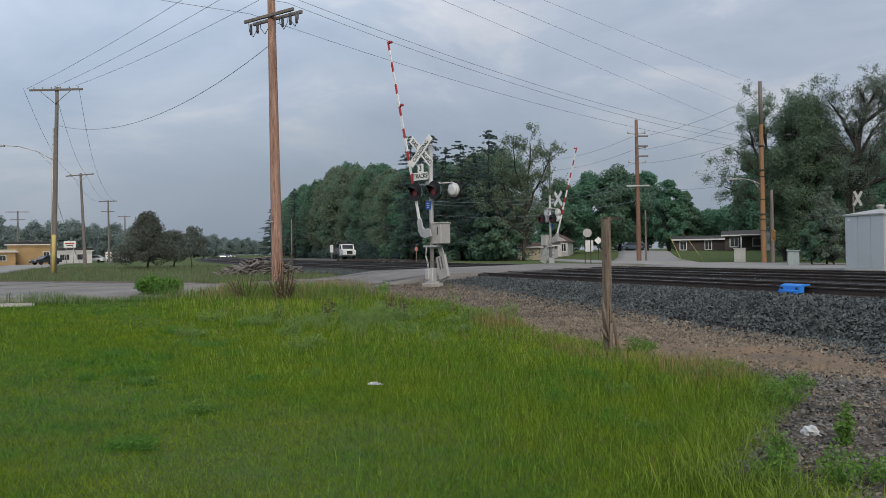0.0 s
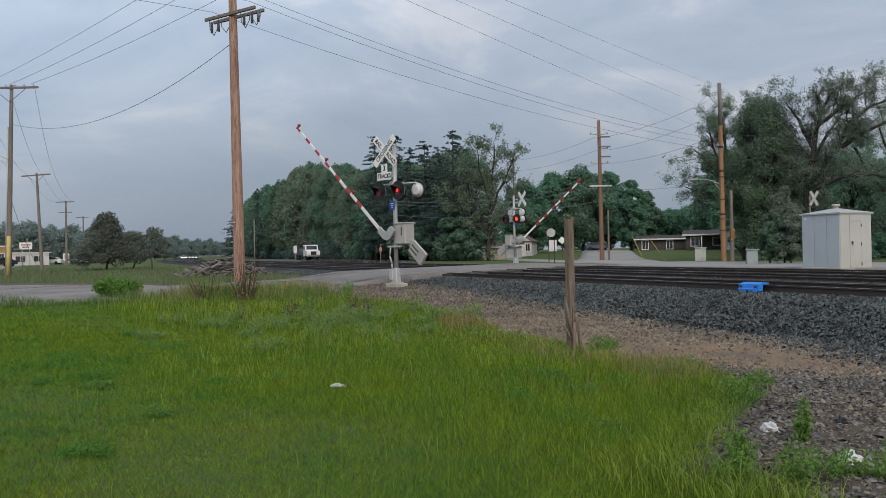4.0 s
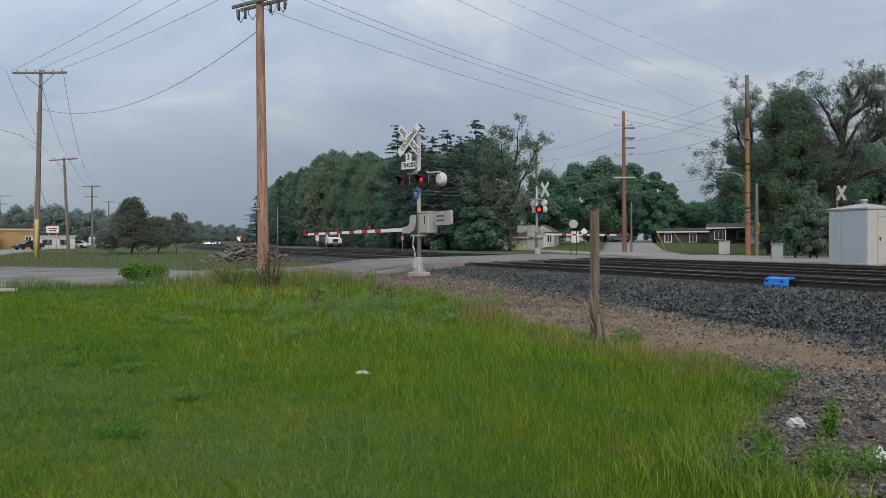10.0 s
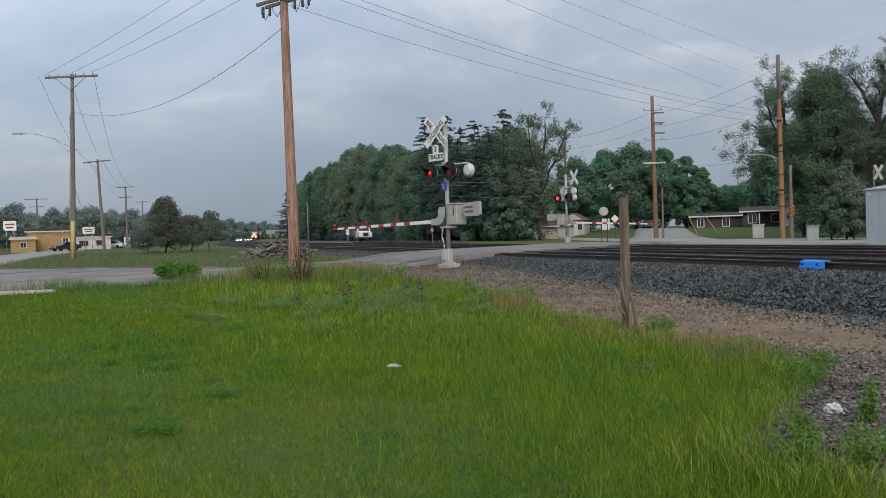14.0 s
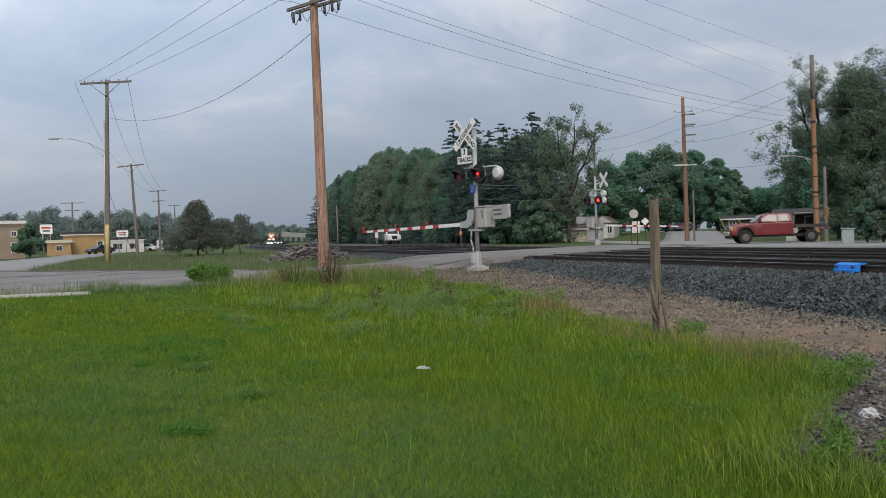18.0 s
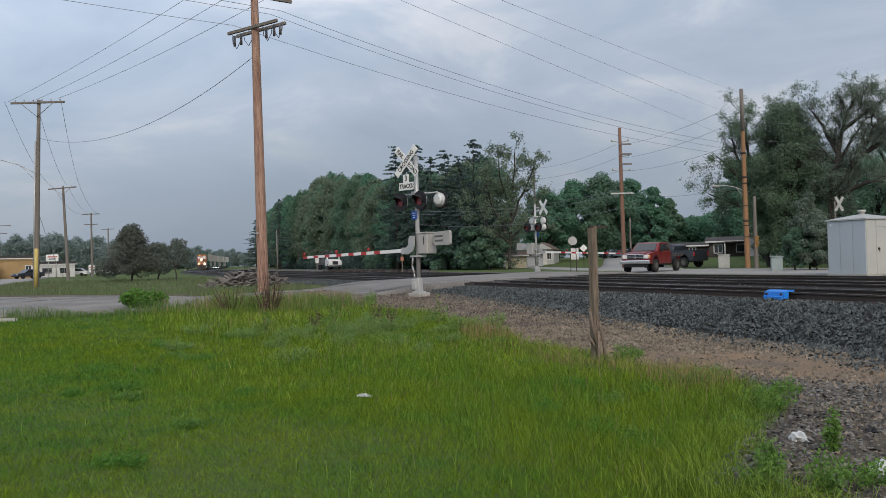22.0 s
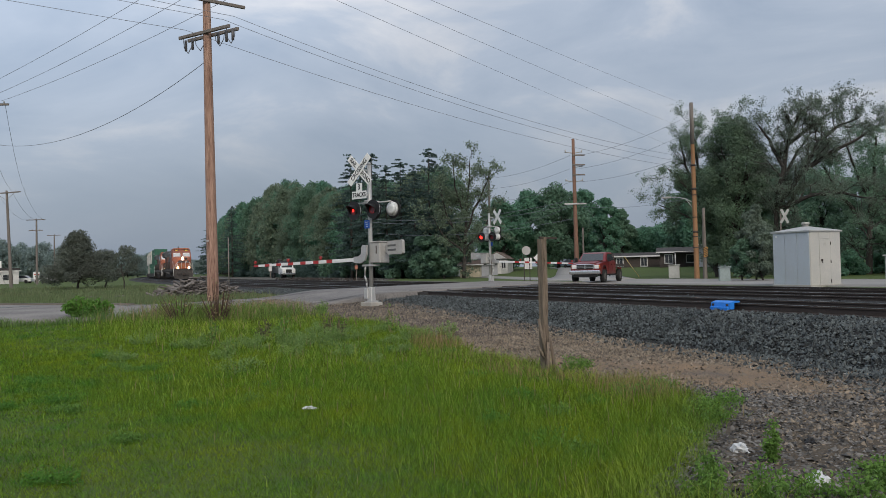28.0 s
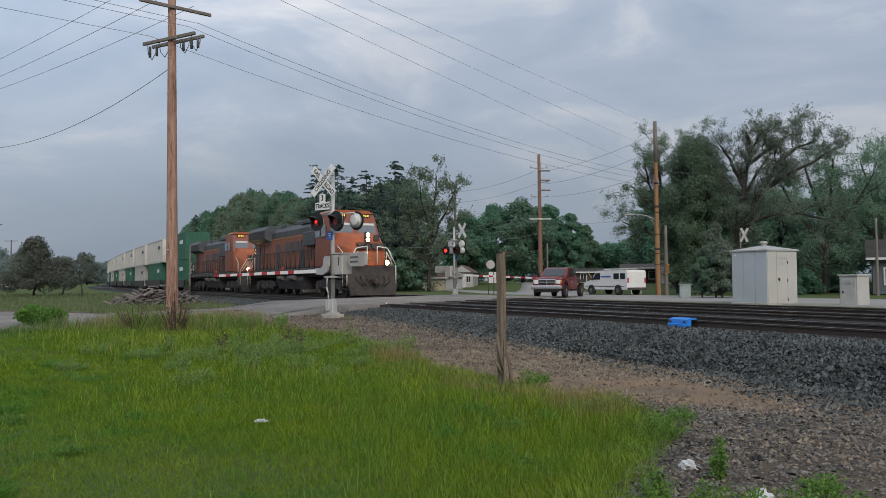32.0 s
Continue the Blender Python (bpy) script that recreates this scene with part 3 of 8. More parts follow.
def conifer(name, label, x, y, h, w, seed, leaves=7000, size=0.25, z=None, group="", leaf=None):
    z = g(x, y) if z is None else z
    rng = np.random.default_rng(seed)
    t = thing(name, label, "tree", pose(x, y, z), group)
    bm = B()
    rod(bm, (0, 0, -0.2), (0, 0, h * 0.96), h * 0.014, 0.02, 8)
    cs, rs = [], []
    for i in range(int(h * 9)):
        f = rng.random() ** 1.1
        zz = h * (0.10 + 0.88 * f)
        reach = w * 0.5 * min(1.0, 1.5 * (1.05 - f)) ** 0.8 + 0.1
        a = rng.random() * math.tau
        q = reach * rng.uniform(0.35, 1.2)
        rise = rng.uniform(-0.28, 0.22)
        tip = (q * math.cos(a), q * math.sin(a), zz + rise * q)
        if i % 3 == 0:
            rod(bm, (0, 0, zz), tip, 0.035, 0.01, 4, False)
        for m2 in (0.3, 0.5, 0.65, 0.8, 0.92, 1.05):
            cs.append((tip[0] * m2 + rng.normal() * 0.1, tip[1] * m2 + rng.normal() * 0.1, zz + (tip[2] - zz) * m2 - 0.1 * m2))
            rs.append((0.13 + 0.2 * (1 - f)) * rng.uniform(0.6, 1.3))
    part("trunk", bm, M_BARK, t)
    link("crown", leaf_mesh("crown", cs, rs, leaves, size, rng, 0.55, 0.3, 0.1), leaf or M_LEAFD, t)
    return t


# top of the tree belt as it rises over the tracks: azimuth, elevation seen from the lawn
BELT = ((-13.5, 1.3), (-12.5, 2.1), (-11.9, 3.1), (-10.3, 4.55), (-9.1, 5.4), (-7.1, 6.4), (-4.7, 6.55), (-3.1, 6.15), (-1.0, 6.5), (2.0, 6.9), (5.0, 6.6))


def belt_top(a, r):
    return 1.6 + r * math.tan(radians(float(np.interp(a, [v[0] for v in BELT], [v[1] for v in BELT]))))


def woods():
    """The belt of trees beyond the tracks."""
    label = "broad-leaved tree in the dense belt beyond the tracks"
    base = [broadleaf("tree", label, *tp(96, 46), 14.4, 10.5, 11, M_LEAF, 44000, 0.125, 0.25, 0.0, 170, group="tree belt", cr=0.85),
            broadleaf("tree", "paler broad-leaved tree in the dense belt beyond the tracks", *tp(106, 47), 15.0, 11.0, 12, M_LEAFP, 40000, 0.125, 0.27, 0.0, 160, group="tree belt", cr=0.85),
            broadleaf("tree", "bright green broad-leaved tree in the dense belt", *tp(116, 46), 15.0, 11.0, 13, M_LEAFB, 44000, 0.125, 0.27, 0.0, 170, group="tree belt", cr=0.85)]
    thin = [broadleaf("tree", label, *tp(190 + 5 * i, 47), 15.0, 11, 15 + i, m, 9000, 0.27, 0.25, 0.0, 120, group="tree belt", cr=0.9) for i, m in enumerate((M_LEAF, M_LEAFP, M_LEAFB))]
    rng = np.random.default_rng(5)
    for s in np.arange(80, 430, 5.6):
        for row in range(2):
            if s > 250 and row:
                continue
            ss2, pp = s + rng.uniform(-2.0, 2.0), 45 + row * 9 + rng.uniform(-2, 2)
            x, y = tp(ss2, pp)
            k3 = rng.choice(3, p=[0.45, 0.3, 0.25])
            a, r = math.degrees(math.atan2(x, y)), math.hypot(x, y)
            if a > 4.4 - 1.5 * row:
                continue
            f = rng.uniform(0.9, 1.1)
            fz = (belt_top(a, r) - g(x, y)) / 15.6 * (rng.uniform(0.86, 1.0) if row == 0 else rng.uniform(0.95, 1.02))
            copy_thing((base if ss2 < 175 and row == 0 else thin)[k3], pose(x, y, g(x, y), 0, 0, rng.uniform(0, 360)) @ Matrix.Diagonal((f, f, fz, 1)))
    for i, (a, r, el, w) in enumerate(((3.34, 95, 8.7, 6.5), (1.33, 101, 7.95, 6), (-2.2, 112, 8.35, 6.0), (-0.7, 108, 8.35, 6.5), (0.3, 104, 7.6, 6), (2.3, 98, 7.5, 6), (-1.5, 116, 7.4, 6), (4.3, 93, 7.0, 5.5), (-10.4, 205, 4.75, 6), (-12.0, 240, 3.3, 6))):
        x, y = r * math.sin(radians(a)), r * math.cos(radians(a))
        conifer("pine_tree", "dark pine with ragged boughs rising above the belt", x, y, 1.6 + r * math.tan(radians(el)) - g(x, y), w, 40 + i, 24000, 0.10, group="pines")


def at_az(a, r):
    return r * math.sin(radians(a)), r * math.cos(radians(a))


def limb_tree(name, label, x, y, yaw, limbs, seed, leaf, leaves, size, clump=0.3, twig=1.5, dense=2.2, group="", rise=1.0):
    """An open tree from a skeleton of main limbs: each limb is (radius, points across, up, deep)."""
    rng = np.random.default_rng(seed)
    t = thing(name, label, "tree", pose(x, y, g(x, y), 0, 0, yaw), group)
    bm = B()
    cs, rs = [], []

    def spray(a, d, L, r, level):
        b = a + d * L
        limb(bm, a, b, r, r * 0.4, rng, 3, 0.14, 5 if level == 0 else 4)
        if level < 2:
            for _ in range(4 if level == 0 else 3):
                nd = d + rng.normal(size=3) * 0.6 + np.array([0, 0, 0.1])
                spray(a + (b - a) * rng.uniform(0.35, 1.0), nd / np.linalg.norm(nd), L * rng.uniform(0.45, 0.75), r * 0.5, level + 1)
        if level >= 1:
            for f in (0.5, 1.0):
                cs.append(a + (b - a) * f + rng.normal(size=3) * 0.1)
                rs.append(clump * rng.uniform(0.5, 1.3))

    for r, pts in limbs:
        pts = [np.array((p[0], p[2], p[1] * rise), float) for p in pts]
        n = len(pts) - 1
        for i in range(n):
            r0, r1 = r * (1 - 0.72 * i / n), r * (1 - 0.72 * (i + 1) / n)
            limb(bm, pts[i], pts[i + 1], r0, r1, rng, 3, 0.05, 8)
            L = np.linalg.norm(pts[i + 1] - pts[i])
            d = (pts[i + 1] - pts[i]) / L
            for _ in range(int(L * dense * (0.0 if r > 0.25 and i == 0 else 0.45 + 0.75 * (i + 1) / n))):
                nd = d * 0.55 + rng.normal(size=3) * 0.62 + np.array([0, 0, 0.38])
                spray(pts[i] + (pts[i + 1] - pts[i]) * rng.random(), nd / np.linalg.norm(nd), twig * rng.uniform(0.6, 1.25), r1 * 0.35 + 0.008, 0)
    part("trunk", bm, M_BARK, t, "dark forking trunk and limbs")
    link("crown", leaf_mesh("crown", cs, rs, leaves, size, rng, 0.85, 0.1, 0.05), leaf, t)
    return t


def right_trees():
    broadleaf("elm_tree", "dense dark vine-covered tree beside the orange pole", *at_az(24.3, 65), 12.4, 6.6, 21, M_LEAFR, 80000, 0.07, 0.3, 0.03, 220, squash=1.0, cr=0.8)
    limb_tree("elm_tree", "airy grey-green elm with loose side branches beside the pole", *at_az(23.0, 67), -23, [
        (0.22, [(0, 0, 0), (-0.3, 4.62, 0), (-1.2, 8.32, 0.4), (-1.6, 12.2, 0.2)]), (0.14, [(-0.2, 4.16, 0), (-2, 6.93, -0.6), (-3.6, 8.69, -1)]),
        (0.14, [(-0.4, 5.54, 0), (-2.2, 8.87, 0.8), (-2.6, 11.09, 1)]), (0.14, [(-0.5, 6.47, 0), (1.2, 10.16, 0.5), (1.6, 12.56, 0.2)]), (0.12, [(-0.1, 3.7, 0), (-2.4, 4.99, 0.6), (-4.4, 5.92, 0.8)])],
        22, M_LEAFR, 46000, 0.05, 0.34, 1.4, 2.6, rise=1.0)
    limb_tree("spreading_tree", "tall spreading tree with arching dark limbs and fine leaves", *at_az(26.75, 63), -26.8, [
        (0.34, [(0, -0.2, 0), (0, 2.74, 0), (0, 5.48, 0)]),
        (0.21, [(0, 5.39, 0), (0.7, 8.9, 0.3), (1.24, 11.13, 0.2), (1.9, 12.4, -0.2)]),
        (0.21, [(0.04, 5.39, 0), (1.78, 7.7, -0.6), (3.27, 8.73, -1), (5.05, 9.6, -0.8), (6.4, 10.4, -0.4)]),
        (0.17, [(0.16, 5.05, 0), (2.33, 5.9, -1), (4.27, 5.9, -1.6), (5.9, 5.39, -1.8)]),
        (0.16, [(0.55, 8.21, 0.2), (-0.32, 10.44, 0.8), (-1.17, 11.81, 1)]),
        (0.16, [(0.93, 9.93, 0.3), (2.79, 11.5, 0.9), (4.0, 12.2, 1.2)]),
        (0.17, [(1.78, 7.7, -0.6), (2.79, 9.76, -0.2), (4.2, 11.0, 0.4), (5.6, 11.5, 0.6)]),
        (0.15, [(0.39, 7.02, 0.1), (1.55, 9.42, 1.2), (2.49, 10.78, 1.9)]),
        (0.16, [(-0.04, 4.8, 0), (-1.24, 7.7, 0.6), (-1.87, 10.27, 1.2)])], 77, M_LEAFP2, 74000, 0.046, 0.32, 1.35, 3.4, rise=0.965)
    for i, (a, r, w0) in enumerate(((32.0, 66, 1.0), (35.2, 70, 1.0), (38.5, 72, 1.1))):
        limb_tree("backyard_tree", "airy pale green tree behind the signal bungalow", *at_az(a, r), 10 - a, [
            (0.24, [(0, 0, 0), (0.2, 3.19, 0), (0.6, 6.08, 0.3), (0.8, 8.74, 0.2)]), (0.16, [(0.2, 2.74, 0), (-1.8, 5.32, 0.6), (-2.8, 7.3, 0.8)]),
            (0.15, [(0.4, 3.8, 0), (2.4, 6.08, -0.5), (3.4, 7.75, -0.8)]), (0.12, [(0.2, 2.89, 0), (2.6, 4.26, 0.9), (4.0, 5.17, 1.4)]), (0.12, [(0.3, 4.41, 0), (-1.0, 7.14, -0.8), (-1.4, 8.36, -1.0)])],
            70 + i, M_LEAFY, 30000, 0.06, 0.40, 1.5, 2.4, group="backyard trees", rise=1.14)
    for i, (a, r, h, w) in enumerate(((29.5, 78, 8.6, 8), (32.2, 76, 8.0, 7.5), (35, 79, 8.5, 8), (38, 78, 9, 8), (41, 78, 9, 8), (27.0, 80, 9, 8), (24.6, 82, 8, 8))):
        broadleaf("backyard_tree", "leafy tree behind the signal bungalow", *at_az(a, r), h, w, 60 + i, (M_LEAFY, M_LEAFY, M_LEAFB)[i % 3], 16000, 0.12, 0.16, 0.0, 90, group="backyard trees", cr=0.9)
    for i, (a, r, h, w) in enumerate(((8.4, 118, 10.2, 8), (10.4, 125, 12.0, 9), (12.3, 122, 12.7, 10), (14.2, 126, 11.9, 8), (15.7, 112, 9.4, 4.5), (16.7, 118, 8.4, 4), (18.3, 122, 5.6, 8), (19.6, 128, 6.0, 8), (21.5, 112, 12, 9), (23, 108, 12, 9), (25, 110, 12, 9))):
        broadleaf("street_tree", "bright green round-crowned tree behind the houses", *at_az(a, r), h, w, 80 + i, (M_LEAFB, M_LEAFB, M_LEAF)[i % 3], 19000, 0.18, 0.25, 0.08, 80, group="street trees")
    limb_tree("pale_tree", "airy pale green tree at the end of the tree belt", *at_az(5.7, 88), -6, [
        (0.22, [(0, 0, 0), (0.2, 4, 0), (0.5, 8, 0.3), (0.9, 12.6, 0.2)]), (0.15, [(0.1, 3.5, 0), (-1.8, 7, 0.6), (-2.6, 10.8, 0.8)]), (0.14, [(0.3, 5.0, 0), (1.9, 8.5, -0.5), (3.0, 11.2, -0.8)]),
        (0.13, [(0.2, 3.2, 0), (2.4, 5.6, 0.9), (3.6, 8.2, 1.4)]), (0.13, [(0.4, 6.5, 0), (-0.8, 10, -0.8), (-0.9, 12.4, -1.0)]), (0.12, [(0.1, 2.8, 0), (-2.2, 4.8, 0.3), (-3.4, 7.0, 0.6)])],
        31, M_LEAFP, 15000, 0.105, 0.48, 1.6, 1.7)
    for i, (a, r, h, w) in enumerate(((4.3, 88, 4.0, 4.5), (3.0, 92, 5, 6), (0.5, 104, 5, 7), (-2.5, 118, 5, 8), (1.7, 99, 4.4, 6), (-1.0, 112, 4.6, 7))):
        broadleaf("shrub", "dark undergrowth at the foot of the tree belt", *at_az(a, r), h, w, 120 + i, M_LEAF, 5000, 0.2, 0.1, 0.0, 30, group="undergrowth")
    low = broadleaf("shrub", "dark undergrowth at the foot of the tree belt", *tp(92, 42.5), 2.8, 6.5, 131, M_LEAFD, 5000, 0.15, 0.1, 0.0, 40, group="undergrowth")
    rng = np.random.default_rng(19)
    for s in np.arange(97, 232, 5.0):
        x, y = tp(s, 42.5 + rng.uniform(-1.0, 1.0))
        f = rng.uniform(0.85, 1.25)
        copy_thing(low, pose(x, y, g(x, y), 0, 0, rng.uniform(0, 360)) @ Matrix.Diagonal((f, f, f * rng.uniform(0.7, 1.2), 1)))
    for i, a in enumerate(np.arange(7.5, 27, 1.7)):
        broadleaf("hedge_tree", "low leafy tree behind the houses", *at_az(a, 172 + 5 * (i % 3)), 6.6 + 0.8 * (i % 3), 8.5, 170 + i, M_LEAF if i % 2 else M_LEAFB, 5000, 0.34, 0.12, 0.0, 50, group="hedge trees")
    for i, (a, r, h, w) in enumerate(((24.7, 51.0, 2.4, 2.0), (25.9, 50.6, 3.0, 2.2), (25.4, 51.6, 4.6, 2.4))):
        broadleaf("hedge_shrub", "bright green hedge shrub around the tree trunk", *at_az(a, r), h, w, 140 + i, M_LEAFP2 if i else M_LEAF, 12000, 0.07, 0.06, 0.0, 50, group="hedge shrubs")
    for i, (a, r, h, w) in enumerate(((29.6, 63, 1.4, 2.6), (31.0, 65, 1.6, 3.0), (32.8, 67, 1.3, 2.6))):
        broadleaf("garden_shrub", "low green garden shrub behind the bungalow", *at_az(a, r), h, w, 150 + i, M_LEAFB, 3500, 0.1, 0.04, 0.0, 22, group="garden shrubs")


M_CRAB = leafmat("leaves_bronze_dark", (0.15, 0.17, 0.135), (0.115, 0.125, 0.105))
# horizon trees: distance haze is painted in as a pale blue-green
M_LEAFHAZE = leafmat("far_leaves_hazed", (0.26, 0.325, 0.30), (0.2, 0.255, 0.24))


def left_trees():
    broadleaf("crabapple_tree", "dark bronze-leaved ornamental tree on the verge", *at_az(-20.1, 74), 4.7, 6.6, 201, M_CRAB, 30000, 0.075, 0.1, 0.1, 170, cone=True, cr=0.7, group="ornamental trees")
    broadleaf("crabapple_tree", "dark bronze-leaved ornamental tree on the verge", *at_az(-18.5, 79), 3.4, 3.6, 202, M_CRAB, 8000, 0.085, 0.08, 0.2, 50, group="ornamental trees")
    broadleaf("crabapple_tree", "small sparse bronze-leaved tree on the verge", *at_az(-17.3, 70), 3.5, 2.9, 203, M_CRAB, 1500, 0.085, 0.06, 0.42, 30, group="ornamental trees")
    far = broadleaf("far_tree", "distant tree on the horizon, haze painted into its leaf colour", *at_az(-30, 250), 11, 12, 210, M_LEAFHAZE, 9000, 0.3, 0.3, 0.0, 90, group="far trees")
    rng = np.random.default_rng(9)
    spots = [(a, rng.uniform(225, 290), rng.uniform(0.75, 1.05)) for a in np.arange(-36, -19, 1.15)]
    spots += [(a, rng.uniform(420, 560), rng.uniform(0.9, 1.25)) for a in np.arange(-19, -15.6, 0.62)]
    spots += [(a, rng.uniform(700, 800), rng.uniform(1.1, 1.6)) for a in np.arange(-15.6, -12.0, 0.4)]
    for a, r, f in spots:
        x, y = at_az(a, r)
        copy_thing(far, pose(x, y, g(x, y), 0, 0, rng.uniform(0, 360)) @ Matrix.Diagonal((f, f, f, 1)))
    broadleaf("round_tree", "small round green tree beside the tan building", *at_az(-30.3, 112), 4.2, 4.0, 220, M_LEAF, 4000, 0.18, 0.1, 0.1, 30)


woods()
right_trees()
left_trees()


# ---- lettering ----
def lettering(text, size, material, parent, m, stretch=1.0, depth=0.004):
    cu = bpy.data.curves.new("lettering", "FONT")
    cu.body, cu.size, cu.align_x, cu.align_y, cu.extrude = text, size, "CENTER", "CENTER", depth
    cu.offset = size * 0.012
    tmp = bpy.data.objects.new("lettering", cu)
    me = bpy.data.meshes.new_from_object(tmp)
    bpy.data.objects.remove(tmp)
    me.transform(m @ Matrix.Diagonal((stretch, 1, 1, 1)))
    return link("lettering", me, material, parent, "black lettering")


FACE = pose(0, 0, 0, 90)  # text that faces local -y


M_HOUSING = mat("pale_grey_enamel", (0.62, 0.63, 0.62), 0.45, 0.1, vary=0.2, scale=4, fine=30, bump=0.05)


# ---- crossing signals with gates ----
def flasher(parent, x, y, z, facing, lit_list, turn=0.0, glow=None):
    """One hooded lamp; facing -1 looks along local -y, +1 along +y."""
    m = pose(x, y, z, 0, 0, (0 if facing < 0 else 180) + turn)
    bm = B()
    rod(bm, m @ Vector((0, 0.0, 0)), m @ Vector((0, 0.02, 0)), 0.305, 0.305, 28)
    head = part("background_disc", bm, M_BLACK, parent, "black round background disc")
    bm = B()
    rod(bm, m @ Vector((0, 0.02, 0)), m @ Vector((0, 0.12, 0)), 0.235, 0.225, 20)
    rod(bm, m @ Vector((0, 0.12, 0)), m @ Vector((0, 0.17, 0)), 0.225, 0.12, 20)
    slab(bm, 0, 0.1, 0.2, 0.06, 0.1, 0.1, m)
    part("lamp_housing", bm, M_HOUSING, head, "grey metal lamp housing")
    bm = B()
    rod(bm, m @ Vector((0, -0.012, 0)), m @ Vector((0, -0.001, 0)), 0.152, 0.152, 20)
    part("lens", bm, M_DARKLENS, head, "dark red lens")
    bm = B()
    seg = 14
    for i in range(seg):
        a0, a1 = math.pi * (-0.18 + 1.36 * i / seg), math.pi * (-0.18 + 1.36 * (i + 1) / seg)
        q0, q1 = Vector((0.175 * math.cos(a0), 0, 0.175 * math.sin(a0))), Vector((0.175 * math.cos(a1), 0, 0.175 * math.sin(a1)))
        l0, l1 = 0.30 * max(0.25, math.sin(max(0, min(math.pi, a0)))) , 0.30 * max(0.25, math.sin(max(0, min(math.pi, a1))))
        vs = [m @ q0, m @ q1, m @ (q1 + Vector((0, -l1, -0.02))), m @ (q0 + Vector((0, -l0, -0.02)))]
        vi = [m @ (q0 * 0.96), m @ (q1 * 0.96), m @ (q1 * 0.96 + Vector((0, -l1, -0.02))), m @ (q0 * 0.96 + Vector((0, -l0, -0.02)))]
        o, n2 = [bm.verts.new(v) for v in vs], [bm.verts.new(v) for v in vi]
        bm.faces.new(o)
        bm.faces.new(list(reversed(n2)))
        bm.faces.new((o[3], o[2], n2[2], n2[3]))
    part("visor", bm, M_BLACK, head, "black hood")
    # the light source: a small red plate that slides out before the lens and back into the housing
    bm = B()
    rod(bm, (0, -0.006, 0), (0, 0.004, 0), 0.052 if glow is None else 0.12, 0.052 if glow is None else 0.12, 16)
    lp = part("light_plate", bm, glow or M_REDLIGHT, head, "glowing red light")
    lit_list.append((lp, m @ pose(0, -0.022, 0)))
    return head


M_STEELG0 = mat("slot_shade", (0.12, 0.12, 0.12), 0.7, vary=0.2, bump=0)
M_REDFAR = mat("red_light_bright", (1.0, 0.035, 0.025), 0.4, vary=0.0, bump=0, emit=3.0)


